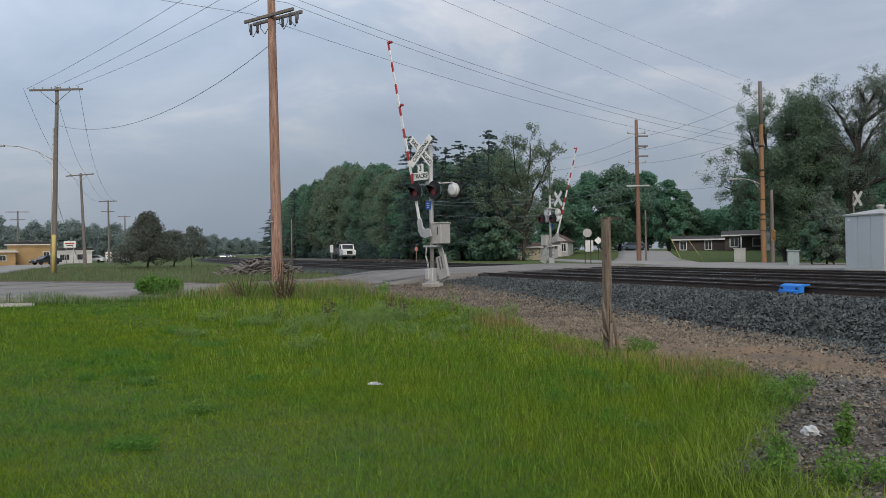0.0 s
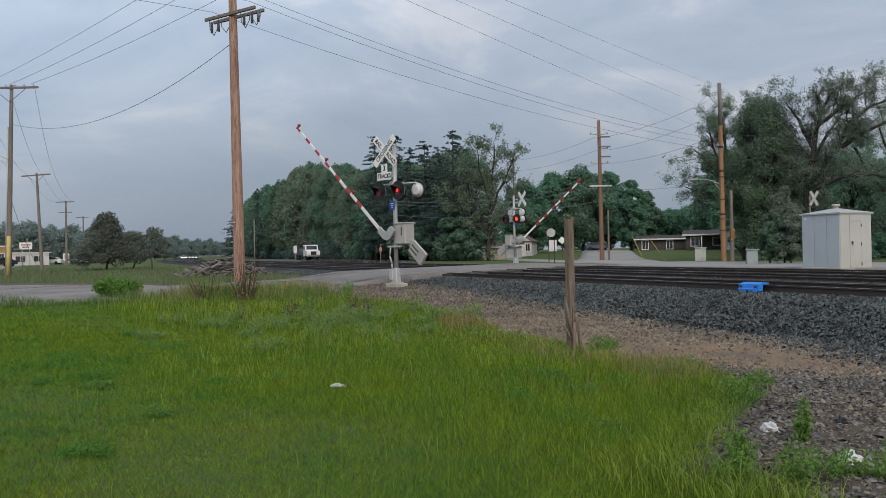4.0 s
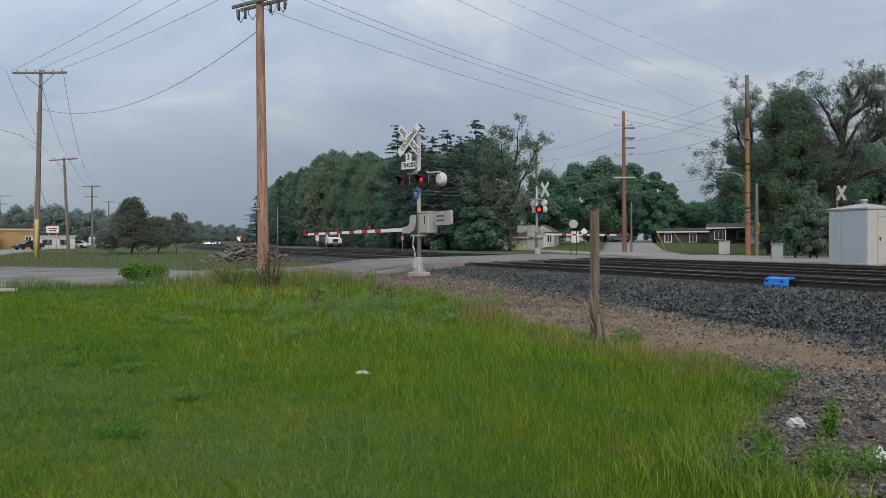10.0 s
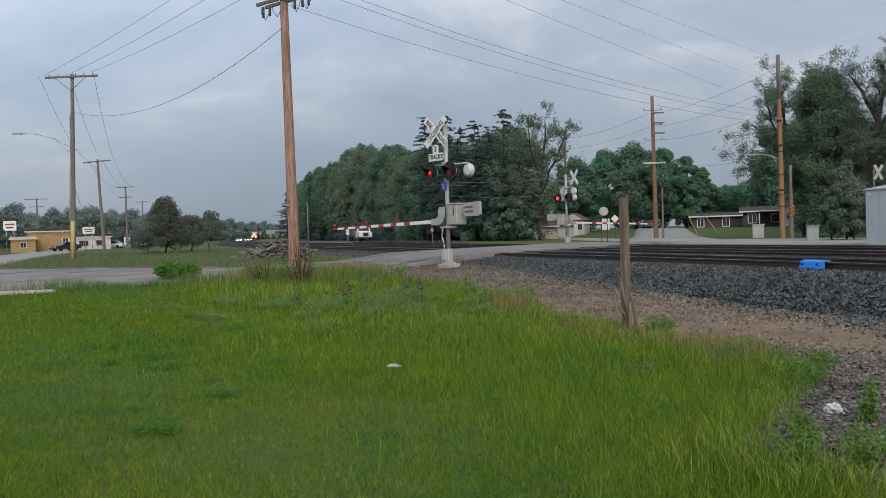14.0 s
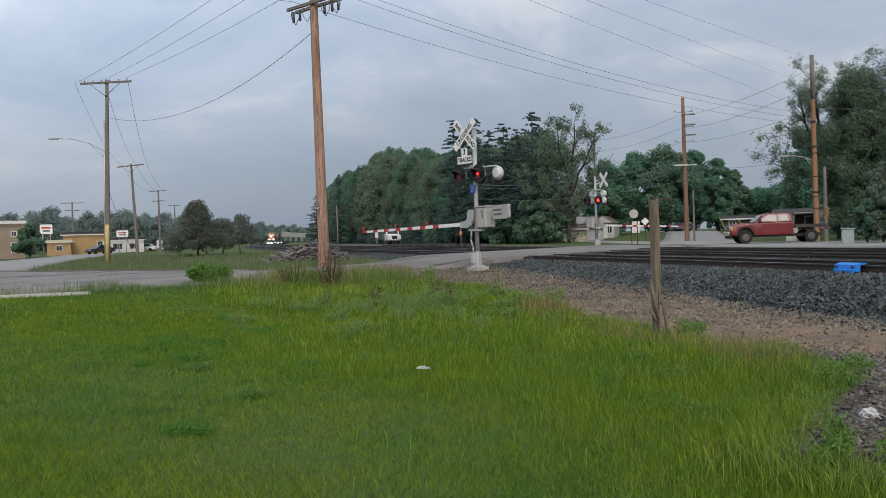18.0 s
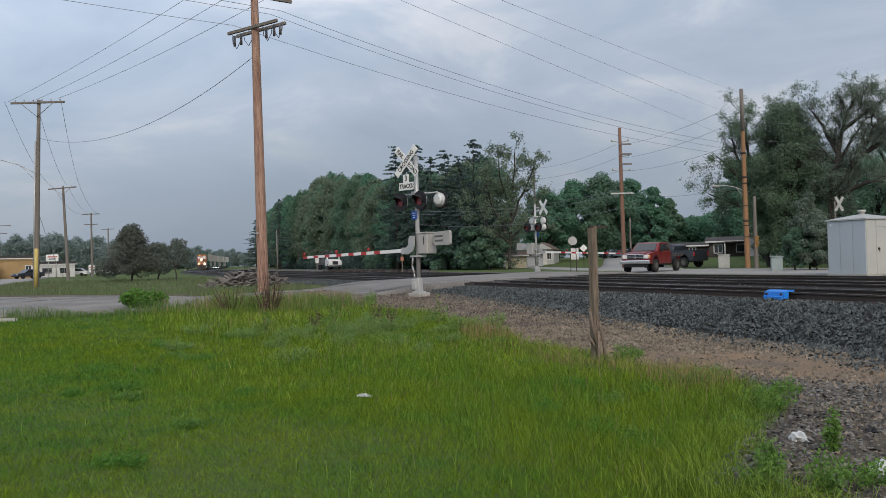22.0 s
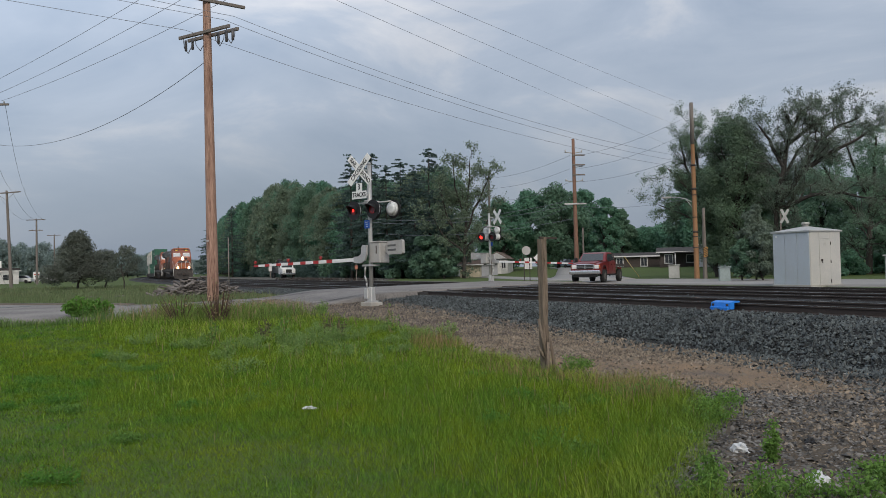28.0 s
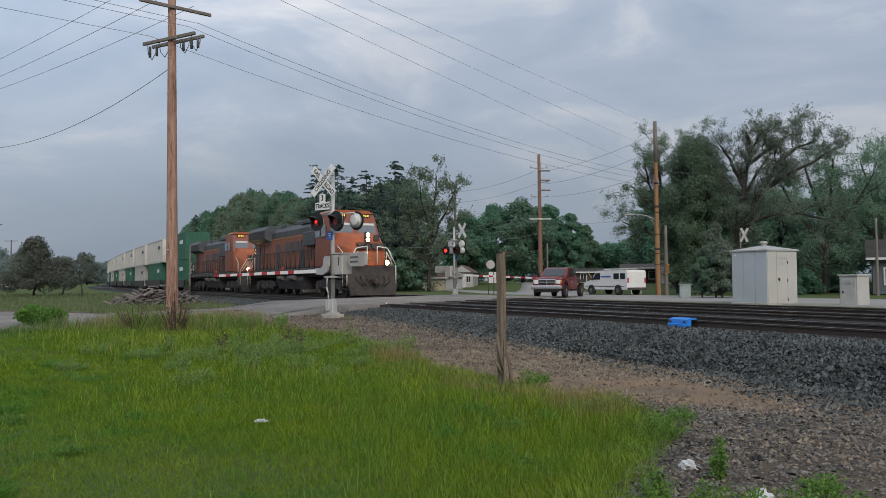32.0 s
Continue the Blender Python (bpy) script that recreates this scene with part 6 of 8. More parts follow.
    slab(bm, 0, front + 0.12, 0.66, 1.98, 0.18, 0.24, bevel=0.06)
    part("bumper", done(bm), M_CHROME, t, "chrome front bumper")
    bm = B()
    slab(bm, 0, front - 0.02, 0.45, 1.5, 0.2, 0.2, bevel=0.03)
    part("air_dam", done(bm), M_BLACK, t)
    bm = B()
    slab(bm, 0, -0.1, 0.5, 1.0, 5.4, 0.18)
    part("chassis", bm, M_FRAME, t)
    bm = B()
    slab(bm, 0, 1.95, 0.75, 1.5, 1.2, 0.5)
    part("engine_bay", bm, M_BLACK, t)
    if flatbed:
        bm = B()
        slab(bm, 0, -2.05, 1.0, 2.1, 2.05, 0.1, bevel=0.01)
        for sx in (-1, 1):
            slab(bm, sx * 1.03, -2.05, 1.1, 0.05, 2.05, 0.12)
        part("flatbed", done(bm), M_FRAME, t, "dark flatbed")
        bm = B()
        for sx in (-1, -0.4, 0.4, 1):
            rod(bm, (sx * 0.9, -1.08, 1.02), (sx * 0.8, -1.08, 1.86), 0.03, 0.03, 6)
        rod(bm, (-0.8, -1.08, 1.86), (0.8, -1.08, 1.86), 0.03, 0.03, 6)
        part("headache_rack", done(bm), M_FRAME, t, "dark rack behind the cab")
        for sx in (-1, 1):
            bm = B()
            slab(bm, sx * 0.7, -3.06, 0.86, 0.26, 0.06, 0.14)
            part("tail_lamp", bm, M_RED, t)
    else:
        bm = B()
        for sx in (-1, 1):
            slab(bm, sx * 0.9, -2.0, 1.37, 0.1, 2.0, 0.08)
        slab(bm, 0, -3.0, 1.1, 1.8, 0.06, 0.5)
        part("bed_rail", done(bm), paint, t)
        for sx in (-1, 1):
            bm = B()
            slab(bm, sx * 0.86, -3.03, 1.1, 0.14, 0.05, 0.34)
            part("tail_lamp", bm, M_RED, t, "red tail lamp")
    add_wheels(t, (1.95, -2.05), 0.9, 0.41)
    return t


red_pickup = pickup("red_pickup", "red crew-cab pickup with dark flatbed and chrome grille", M_REDCAR, True)
dark_pickup = pickup("dark_pickup", "dark crew-cab pickup driving along the far street", M_DARKCAR, False)


def van():
    t = thing("white_van", "white panel van with ladder on the roof rack and dark windows", "van")
    bm = B()
    sides(bm, [(-2.75, 0.45), (2.6, 0.45), (2.75, 0.6), (2.72, 1.0), (2.5, 1.12), (1.75, 1.25), (1.15, 1.92), (0.9, 2.02), (-2.6, 2.05), (-2.75, 1.9)], 0.99)
    body = part("body", done(bm), M_WHITECAR, t)
    SW = Matrix(((0, 1, 0, 0), (1, 0, 0, 0), (0, 0, 1, 0), (0, 0, 0, 1)))
    for sx in (-1, 1):
        for ol in ([(1.62, 1.28), (1.15, 1.82), (0.6, 1.82), (0.6, 1.28)], [(-1.1, 1.3), (-1.1, 1.78), (-1.75, 1.78), (-1.75, 1.3)], [(-1.9, 1.3), (-1.9, 1.78), (-2.5, 1.78), (-2.5, 1.3)]):
            bm = B()
            prism(bm, ol, sx * 0.995 - 0.01, sx * 0.995 + 0.01, SW)
            part("side_window", done(bm), M_TINT, body, "dark side window")
        bm = B()
        slab(bm, sx * 0.993, -0.1, 1.52, 0.012, 1.25, 0.12)
        part("side_marking", bm, M_BLUE, body, "blue plain marking on the side")
        bm = B()
        slab(bm, sx * 1.0, 0.1, 0.72, 0.02, 5.0, 0.05)
        part("trim_strip", bm, M_FRAME, body)
        bm = B()
        slab(bm, sx * 0.9, -2.76, 1.2, 0.14, 0.03, 0.4)
        part("tail_lamp", bm, M_RED, body, "red tail lamp")
        bm = B()
        slab(bm, sx * 0.75, 2.75, 0.85, 0.3, 0.04, 0.18)
        part("headlamp", bm, M_LAMPGLASS, body)
        bm = B()
        slab(bm, sx * 1.1, 1.45, 1.35, 0.2, 0.1, 0.22, bevel=0.02)
        part("wing_mirror", done(bm), M_BLACK, body)
        for y in (1.75, -1.65):
            bm = B()
            rod(bm, (sx * 0.93, y, 0.42), (sx * 1.01, y, 0.42), 0.44, 0.44, 18)
            part("wheel_arch", bm, M_FRAME, body)
    bm = B()
    slab(bm, 0, 0, 0, 1.7, 0.03, 0.85, Matrix.Translation((0, 1.47, 1.6)) @ pose(0, 0, 0, 42))
    part("windshield", bm, M_TINT, body, "dark windshield")
    bm = B()
    slab(bm, 0, 2.8, 0.52, 1.95, 0.14, 0.2, bevel=0.03)
    part("bumper", done(bm), M_FRAME, t, "dark bumper")
    bm = B()
    slab(bm, 0, -2.8, 0.52, 1.95, 0.14, 0.2, bevel=0.03)
    part("bumper", done(bm), M_FRAME, t, "dark bumper")
    for y in (0.3, -0.7, -1.7):
        bm = B()
        rod(bm, (-0.85, y, 2.12), (0.85, y, 2.12), 0.03, 0.03, 6)
        part("roof_bar", bm, M_ALU, t)
    for sx in (-0.45, 0.45):
        bm = B()
        slab(bm, sx, -0.7, 2.17, 0.07, 2.7, 0.05, bevel=0.01)
        part("ladder_rail", done(bm), M_ALU, t)
    for sx in (-1, 1):
        bm = B()
        prism(bm, [(sx * 0.1, 1.3), (sx * 0.8, 1.3), (sx * 0.78, 1.85), (sx * 0.1, 1.85)], 2.748, 2.768, Matrix(((1, 0, 0, 0), (0, 0, -1, 0), (0, 1, 0, 0), (0, 0, 0, 1))))
        part("rear_window", done(bm), M_TINT, body, "dark rear door window")
    for ob in t.children_recursive:
        ob.data.transform(Matrix.Scale(0.88, 4))
    add_wheels(t, (1.54, -1.45), 0.81, 0.325)
    return t


white_van = van()


def work_truck():
    """Road-rail truck standing far up the line."""
    x, y = -17.9, 146.9
    t = thing("work_truck", "white-cabbed work truck with dark crane body by the tracks", "truck", pose(x, y, g(x, y) + 0.05, 0, 0, -160))
    SW = Matrix(((0, 1, 0, 0), (1, 0, 0, 0), (0, 0, 1, 0), (0, 0, 0, 1)))
    bm = B()
    prism(bm, [(0.9, 0.7), (3.9, 0.7), (4.0, 1.0), (3.95, 1.55), (2.6, 1.75), (2.2, 2.65), (0.9, 2.7)], -1.15, 1.15, SW)
    cab2 = part("cab", done(bm), M_WHITECAR, t, "white cab and bonnet")
    bm = B()
    slab(bm, 0, 0, 0, 1.9, 0.03, 0.75, Matrix.Translation((0, 2.43, 2.2)) @ pose(0, 0, 0, 24))
    part("windshield", bm, M_TINT, cab2, "dark windshield")
    for sx in (-1, 1):
        bm = B()
        prism(bm, [(1.1, 1.85), (2.15, 1.85), (1.95, 2.5), (1.1, 2.5)], sx * 1.155 - 0.01, sx * 1.155 + 0.01, SW)
        part("side_window", done(bm), M_TINT, cab2)
        bm = B()
        slab(bm, sx * 1.3, 2.3, 2.1, 0.16, 0.1, 0.5)
        part("mirror", bm, M_BLACK, cab2)
        bm = B()
        slab(bm, sx * 0.85, 3.98, 1.15, 0.3, 0.05, 0.22)
        part("headlamp", bm, M_LAMPGLASS, cab2)
    bm = B()
    slab(bm, 0, 3.98, 1.2, 1.0, 0.06, 0.6)
    part("grille", bm, M_BLACK, cab2, "dark grille")
    bm = B()
    slab(bm, 0, 4.05, 0.68, 2.3, 0.2, 0.3, bevel=0.03)
    part("bumper", done(bm), M_CHROME, t)
    bm = B()
    slab(bm, 0, -2.2, 1.0, 2.4, 5.8, 0.25)
    for sx in (-1, 1):
        slab(bm, sx * 1.18, -2.2, 1.55, 0.08, 5.8, 0.9)
    slab(bm, 0, 0.7, 2.0, 2.4, 0.1, 1.9)
    part("body", done(bm), M_DARKCAR, t, "dark open work body")
    bm = B()
    slab(bm, 0.3, 0.1, 2.3, 0.5, 0.6, 1.6)
    tube(bm, [(0.3, 0.1, 3.1), (0.3, -2.4, 3.3), (0.3, -4.6, 2.6)], 0.16)
    tube(bm, [(0.3, -4.6, 2.6), (0.2, -3.4, 3.45)], 0.1)
    part("crane", done(bm), M_FRAME, t, "folded dark crane")
    for y2 in (2.9, -3.2, -4.4):
        for sx in (-1, 1):
            bm = B()
            rod(bm, (sx * 0.85, y2, 0.5), (sx * 1.15, y2, 0.5), 0.5, 0.5, 18)
            part("wheel", bm, M_TYRE, t)


work_truck()


def azr(az_deg, r):
    return r * math.sin(radians(az_deg)), r * math.cos(radians(az_deg))


def way(rows):
    out = []
    for t, a, r, yaw in rows:
        out.append((t, *azr(a, r), yaw))
    return out


# seconds, azimuth and distance from the camera, yaw
RED_WAY = way(((0, 62, 75, 80), (8, 47, 66, 80), (14, 31, 60, 76), (16.5, 23.8, 58, 74), (17, 22.05, 57.5, 75), (17.5, 20.45, 57.2, 78), (18, 19.1, 57, 84), (18.5, 18.0, 56.7, 93), (19, 17.2, 56.4, 105),
               (19.5, 16.75, 56.2, 120), (20, 16.35, 56.0, 133), (20.5, 16.0, 55.8, 139), (21, 15.75, 55.5, 143), (21.5, 15.6, 55.2, 142), (22, 15.5, 54.9, 144),
               (22.5, 15.4, 54.7, 146), (23, 15.3, 54.5, 148), (24, 15.12, 54.2, 150), (25, 15.1, 54.0, 150), (28, 15.05, 53.8, 150), (32, 14.95, 53.6, 150)))
DARK_WAY = way(((0, 62, 90, 80), (10, 50, 80, 80), (18, 46, 58, 70), (20.5, 31.5, 58, 62), (21, 26.8, 61, 50), (21.5, 21.6, 65.5, 36), (22, 16.8, 71, 33), (22.5, 12.7, 77, 34), (23.2, 9.4, 87, 32), (24, 6.4, 103, 28),
                (24.7, 5.0, 118, 20), (26, 4.3, 150, 12), (28, 3.9, 190, 5), (30, 3.7, 200, 3), (32, 3.7, 201, 3)))
VAN_WAY = way(((0, 85, 60, 55), (20, 75, 52, 55), (29, 58, 46, 55), (30.2, 38.5, 46.5, 52), (30.6, 33.3, 48.2, 50), (30.8, 31.0, 50, 48), (31.0, 29.0, 52, 46), (31.2, 26.8, 54, 45),
               (31.4, 24.2, 57.0, 44), (31.6, 21.8, 58.4, 36), (31.8, 20.2, 59.6, 27), (32, 18.7, 61.3, 22)))


# ---- wires, strung pole to pole ----
def run_wires():
    c, s = math.cos(radians(-35)), math.sin(radians(-35))
    n1 = [NP + Vector((c * o, s * o, z)) for o, z in ((1.4, 11.87), (0.8, 11.85), (-1.4, 11.8))]
    for a, z in zip(n1, (9.2, 8.8, 8.4)):
        wire("overhead_wire", a, RP + Vector((0, 0, z)), 0.75, 0.011, 20, "dark sagging overhead conductor")
    for a, q in zip(n1, ((-31, 11.5), (-32, 12.5), (-34, 14.5))):
        wire("overhead_wire", a, (q[0], q[1], 12.2), 0.3, 0.010)
    for o, top in ((-1.8, 14.2), (0.2, 13.6), (1.8, 12.9)):
        wire("overhead_wire", TPL + Vector((o * 0.98, -o * 0.2, 12.65)), NP + Vector((0.4 * o, 0.2, top)), 0.25, 0.012)
    wire("service_wire", TPL + Vector((0.3, 0, 10.2)), NP + Vector((0, 0, 10.4)), 1.5, 0.014, 22)
    for o in (-1.8, 0.2, 1.8):
        wire("overhead_wire", TPL + Vector((o, 0, 12.6)), Vector((-39.7 + o * 0.85, 89.6, 10.9)), 0.9, 0.012)
        wire("overhead_wire", Vector((-39.7 + o * 0.8, 89.6, 10.9)), Vector((-55.8 + o * 0.8, 134.9, 11.0)), 0.9, 0.014)
    wire("guy_wire", TPL + Vector((0, 0, 6.2)), (-33, 74, 0.6), 0.5, 0.014, 8, "slack grey guy wire on the pole")
    for a, z in (((-11.7, 2.7, 7.7), 12.9), ((-14.6, 2.9, 9.2), 11.1), ((-15.2, 2.9, 9.5), 9.4)):
        wire("overhead_wire", RP + Vector((0, 0, z)), a, 0.15, 0.006, 20)
    for z, q in ((12.0, (60, 66, 12.5)), (10.9, (60, 64, 11.8)), (9.6, (60, 66, 10.5))):
        wire("overhead_wire", RP + Vector((0, 0, z)), q, 0.6, 0.009)
    for z, zb in ((11.6, 12.4), (10.4, 11.2), (9.2, 9.6), (7.0, 6.4)):
        wire("overhead_wire", FP + Vector((0.4, 0, z)), RP + Vector((0, 0.4, zb)), 0.4, 0.013)
        wire("overhead_wire", FP + Vector((-0.4, 0, z)), (12.57, 94.2, zb - 0.3), 0.4, 0.014)
    for z in (7.6, 7.2, 5.9):
        wire("service_wire", FP + Vector((0, 0, z)), (-2.0, 100, z + 0.4), 0.9, 0.018)
    for q in ((20.4, 69.0), (21.8, 67.6)):
        wire("guy_wire", FP + Vector((0, 0, 8.2)), (q[0], q[1], 0.6), 0.0, 0.014, 4, "taut guy wire with yellow sleeve")
        d = (FP + Vector((0, 0, 8.2)) - Vector((q[0], q[1], 0.6))).normalized()
        bm = B()
        rod(bm, Vector((q[0], q[1], 0.5)), Vector((q[0], q[1], 0.6)) + d * 2.2, 0.025, 0.025, 6)
        tagged(link("guy_sleeve", bm, mat("faded_yellow", (0.55, 0.42, 0.14), 0.6, vary=0.3)), "yellow plastic guy wire sleeve", "guy sleeve", "guy sleeves")


run_wires()


# insulator fittings on the near pole, arms on the corner poles
def pole_fittings():
    for k7, z in enumerate((11.8, 10.5, 9.2)):
        for tgt, sx in ((far_pole, 1), (far_pole, -1)):
            bm = B()
            h = z - g(17.45, 71.9)
            if (k7 + (sx > 0)) % 2 == 0 or sx > 0:
                rod(bm, (0, 0, h), (sx * 0.75, 0, h + 0.12), 0.05, 0.04, 6)
                rod(bm, (sx * 0.75, 0, h + 0.05), (sx * 0.75, 0, h + 0.3), 0.06, 0.05, 8)
                part("standoff_insulator", bm, M_CABGREY, tgt)
    bm = B()
    h = 7.2 - g(17.45, 71.9)
    slab(bm, 0, -0.2, h, 2.0, 0.1, 0.12)
    part("crossarm", bm, M_ALU, far_pole, "pale crossarm")
    for z in (9.5, 8.0, 6.6, 5.2):
        bm = B()
        rod(bm, (0, 0, z), (-0.65, 0, z + 0.08), 0.05, 0.04, 6)
        part("standoff_insulator", bm, M_CABGREY, thin_pole)
    # twin arms and hanging cut-outs on the near pole
    h = 11.45 - g(-6.85, 33.35)
    bm = B()
    slab(bm, 0, 0.3, h, 2.9, 0.1, 0.13, bevel=0.012)
    part("crossarm", done(bm), M_POLEG, near_pole)
    for x in (-1.35, -0.95, 0.55, 1.0, 1.35):
        bm = B()
        rod(bm, (x, 0.08, h - 0.05), (x, 0.08, h - 0.5), 0.055, 0.055, 8)
        part("hanging_insulator", bm, mat("dark_porcelain", (0.11, 0.105, 0.11), 0.4, vary=0.3, bump=0), near_pole, "dark grey hanging insulator")
    for x0, x1 in ((-1.5, -0.95), (-0.8, -0.2), (0.35, 0.9), (1.0, 1.5)):
        bm = B()
        tube(bm, [(x0, 0.08, h + 0.15), (x0 + 0.05, 0.08, h - 0.35), ((x0 + x1) / 2, 0.08, h - 0.62), (x1 - 0.05, 0.08, h - 0.35), (x1, 0.08, h)], 0.016, 5)
        part("jumper_cable", bm, M_WIRE, near_pole, "looped jumper cable")
    bm = B()
    slab(bm, 0, -0.25, h - 8.5, 0.16, 0.02, 0.05)
    part("pole_tag", bm, M_ALU, near_pole)
    # bands and warning plate on the right poles
    for z in (2.2, 3.0, 4.4, 6.0):
        bm = B()
        rod(bm, (0, 0, z), (0, 0, z + 0.06), 0.196, 0.196, 12)
        part("band", bm, M_RAIL, right_pole)
    bm = B()
    slab(bm, 0, -0.19, 1.9, 0.3, 0.02, 0.75)
    mk = part("hazard_marker", bm, M_YEL, stub_pole, "yellow and black striped hazard marker")
    for i in range(4):
        bm = B()
        slab(bm, 0, 0, 0, 0.4, 0.008, 0.07, Matrix.Translation((0, -0.202, 1.65 + 0.17 * i)) @ pose(0, 0, 0, 0, 35, 0))
        part("black_stripe", bm, M_BLACK, mk)
    # yellow guard on the lamp pole
    bm = B()
    rod(bm, (0.05, -0.12, 0), (0.05, -0.12, 2.6), 0.12, 0.12, 10)
    part("yellow_guard", bm, mat("faded_yellow", (0.55, 0.42, 0.14), 0.6, vary=0.3), t_pole, "faded yellow cable guard")
    bm = B()
    rod(bm, (-0.2, -0.02, 0), (-0.2, -0.02, 9.5), 0.05, 0.05, 8)
    part("conduit", bm, M_ALU, t_pole)


pole_fittings()


# ---- houses and other buildings ----
# roof colour darkened to hold the tree shade over the houses
M_ROOF = mat("shade_toned_shingles", (0.06, 0.056, 0.055), 0.9, vary=0.4, scale=1, fine=10, bump=0.3)
M_BROWN = mat("brown_siding", (0.075, 0.062, 0.055), 0.85, vary=0.3, scale=1, fine=8, bump=0.1)
M_GREYS = mat("grey_siding", (0.36, 0.37, 0.39), 0.75, vary=0.2, scale=1, fine=8, streak=(0.3, 0.3, 6), bump=0.1)
M_WALLW = mat("white_siding", (0.6, 0.59, 0.57), 0.75, vary=0.2, scale=1, fine=8, bump=0.1)
M_CREAM = mat("cream_siding", (0.52, 0.46, 0.34), 0.75, vary=0.2, scale=1, fine=8, bump=0.1)
M_YELB = mat("ochre_wall", (0.40, 0.27, 0.13), 0.85, vary=0.3, scale=0.5, fine=6, bump=0.1)
M_TANB = mat("tan_block", (0.30, 0.24, 0.18), 0.9, vary=0.25, scale=0.5, fine=6, bump=0.1)


def house(name, label, x, y, yaw, w, d, wh, rh, wall, roof, wins=(), z=None, door=None, porch=False, flat=False, cat="house", gable=False):
    """wins: (centre across the front, height of the middle, width, height). The front looks along local -y."""
    z = g(x, y) if z is None else z
    t = thing(name, label, cat, pose(x, y, z, 0, 0, yaw))
    bm = B()
    slab(bm, 0, d / 2, wh / 2, w, d, wh)
    wl2 = part("wall", done(bm), wall, t)
    for i in range(int(wh / 0.3)):
        bm = B()
        slab(bm, 0, -0.012, 0.3 * i + 0.29, w, 0.02, 0.02)
        part("siding_lap", bm, wall, wl2)
    bm = B()
    if flat:
        slab(bm, 0, d / 2, wh + rh / 2, w + 0.3, d + 0.3, rh)
    elif gable:
        prism(bm, [(-w / 2 - 0.35, wh - 0.05), (w / 2 + 0.35, wh - 0.05), (0, wh + rh)], -0.3, d + 0.3)
    else:
        prism(bm, [(-0.5, wh - 0.05), (d + 0.5, wh - 0.05), (d / 2, wh + rh)], -w / 2 - 0.4, w / 2 + 0.4, Matrix(((0, 1, 0, 0), (1, 0, 0, 0), (0, 0, 1, 0), (0, 0, 0, 1))))
    part("roof", done(bm), roof, t)
    bm = B()
    if gable:
        prism(bm, [(-w / 2 + 0.1, wh + 0.02), (w / 2 - 0.1, wh + 0.02), (0, wh + rh - 0.14)], -0.33, -0.29)
        part("gable_panel", done(bm), wall, t)
    else:
        slab(bm, 0, -0.5, wh - 0.02, w + 0.8, 0.08, 0.16)
        part("gutter", bm, M_WALLW, t)
    for cx, cz, ww, hh in wins:
        bm = B()
        for a, b2, c2, d2 in ((0, hh / 2 + 0.05, ww + 0.2, 0.1), (0, -hh / 2 - 0.05, ww + 0.2, 0.1), (-ww / 2 - 0.05, 0, 0.1, hh), (ww / 2 + 0.05, 0, 0.1, hh), (0, 0, 0.05, hh)):
            slab(bm, cx + a, -0.035, cz + b2, c2, 0.07, d2)
        wf = part("window", bm, M_WALLW, t, "white-framed window")
        bm = B()
        slab(bm, cx, -0.012, cz, ww, 0.02, hh)
        part("pane", bm, M_TINT, wf)
    if door is not None:
        bm = B()
        slab(bm, door, -0.03, 1.03, 0.95, 0.06, 2.06, bevel=0.01)
        dd = part("door", done(bm), M_WALLW, t, "pale door")
        bm = B()
        rod(bm, (door + 0.35, -0.06, 1.0), (door + 0.35, -0.12, 1.0), 0.04, 0.04, 8)
        part("door_handle", bm, M_RAIL, dd)
    if porch:
        bm = B()
        slab(bm, 0, -1.2, wh - 0.1, w * 0.5, 2.4, 0.12)
        pr = part("porch_roof", bm, roof, t)
        for sx in (-1, 1):
            bm = B()
            rod(bm, (sx * w * 0.24, -2.2, 0), (sx * w * 0.24, -2.2, wh - 0.15), 0.06, 0.06, 8)
            part("porch_post", bm, M_WALLW, pr)
    return t


house("house", "low dark brown house with pale windows", *at_az(18.3, 106), -18, 8.4, 7, 2.1, 0.5, M_BROWN, M_ROOF, [(-3.2, 1.35, 0.7, 1.0), (-0.2, 1.35, 0.7, 1.0), (3.0, 1.35, 0.7, 1.0)], z=g(*at_az(18.3, 106)) - 0.7)
house("house", "dark house with a wide front window and porch", *at_az(21.2, 97), -20, 6.6, 7, 2.3, 0.6, M_BROWN, M_ROOF, [(0.6, 1.5, 1.8, 0.8), (-2.3, 1.5, 0.8, 0.9)], z=g(*at_az(21.2, 97)) - 0.6, door=2.6, porch=True)
house("house", "pale grey sided house beside the hedge", *at_az(23.6, 90), -26, 5.6, 7, 2.4, 1.0, M_GREYS, M_ROOF, [(-1.3, 1.4, 0.9, 1.2)])
house("house", "white house with a small porch behind the far signal", *at_az(8.05, 112), -16, 3.0, 6, 2.1, 1.0, mat("aged_white_siding", (0.44, 0.44, 0.43), 0.75, vary=0.25, scale=1, fine=8, bump=0.1), mat("pale_shingles", (0.16, 0.125, 0.11), 0.9, vary=0.3), [(-0.85, 1.25, 0.6, 1.0), (0.9, 1.25, 0.55, 1.0)], door=0.1, gable=True)
house("garden_shed", "small blue-grey garden shed beside the cream shed", *at_az(7.5, 108), -4, 2.2, 2.4, 1.7, 0.5, M_GREYS, M_ROOF, [], door=None, cat="shed")
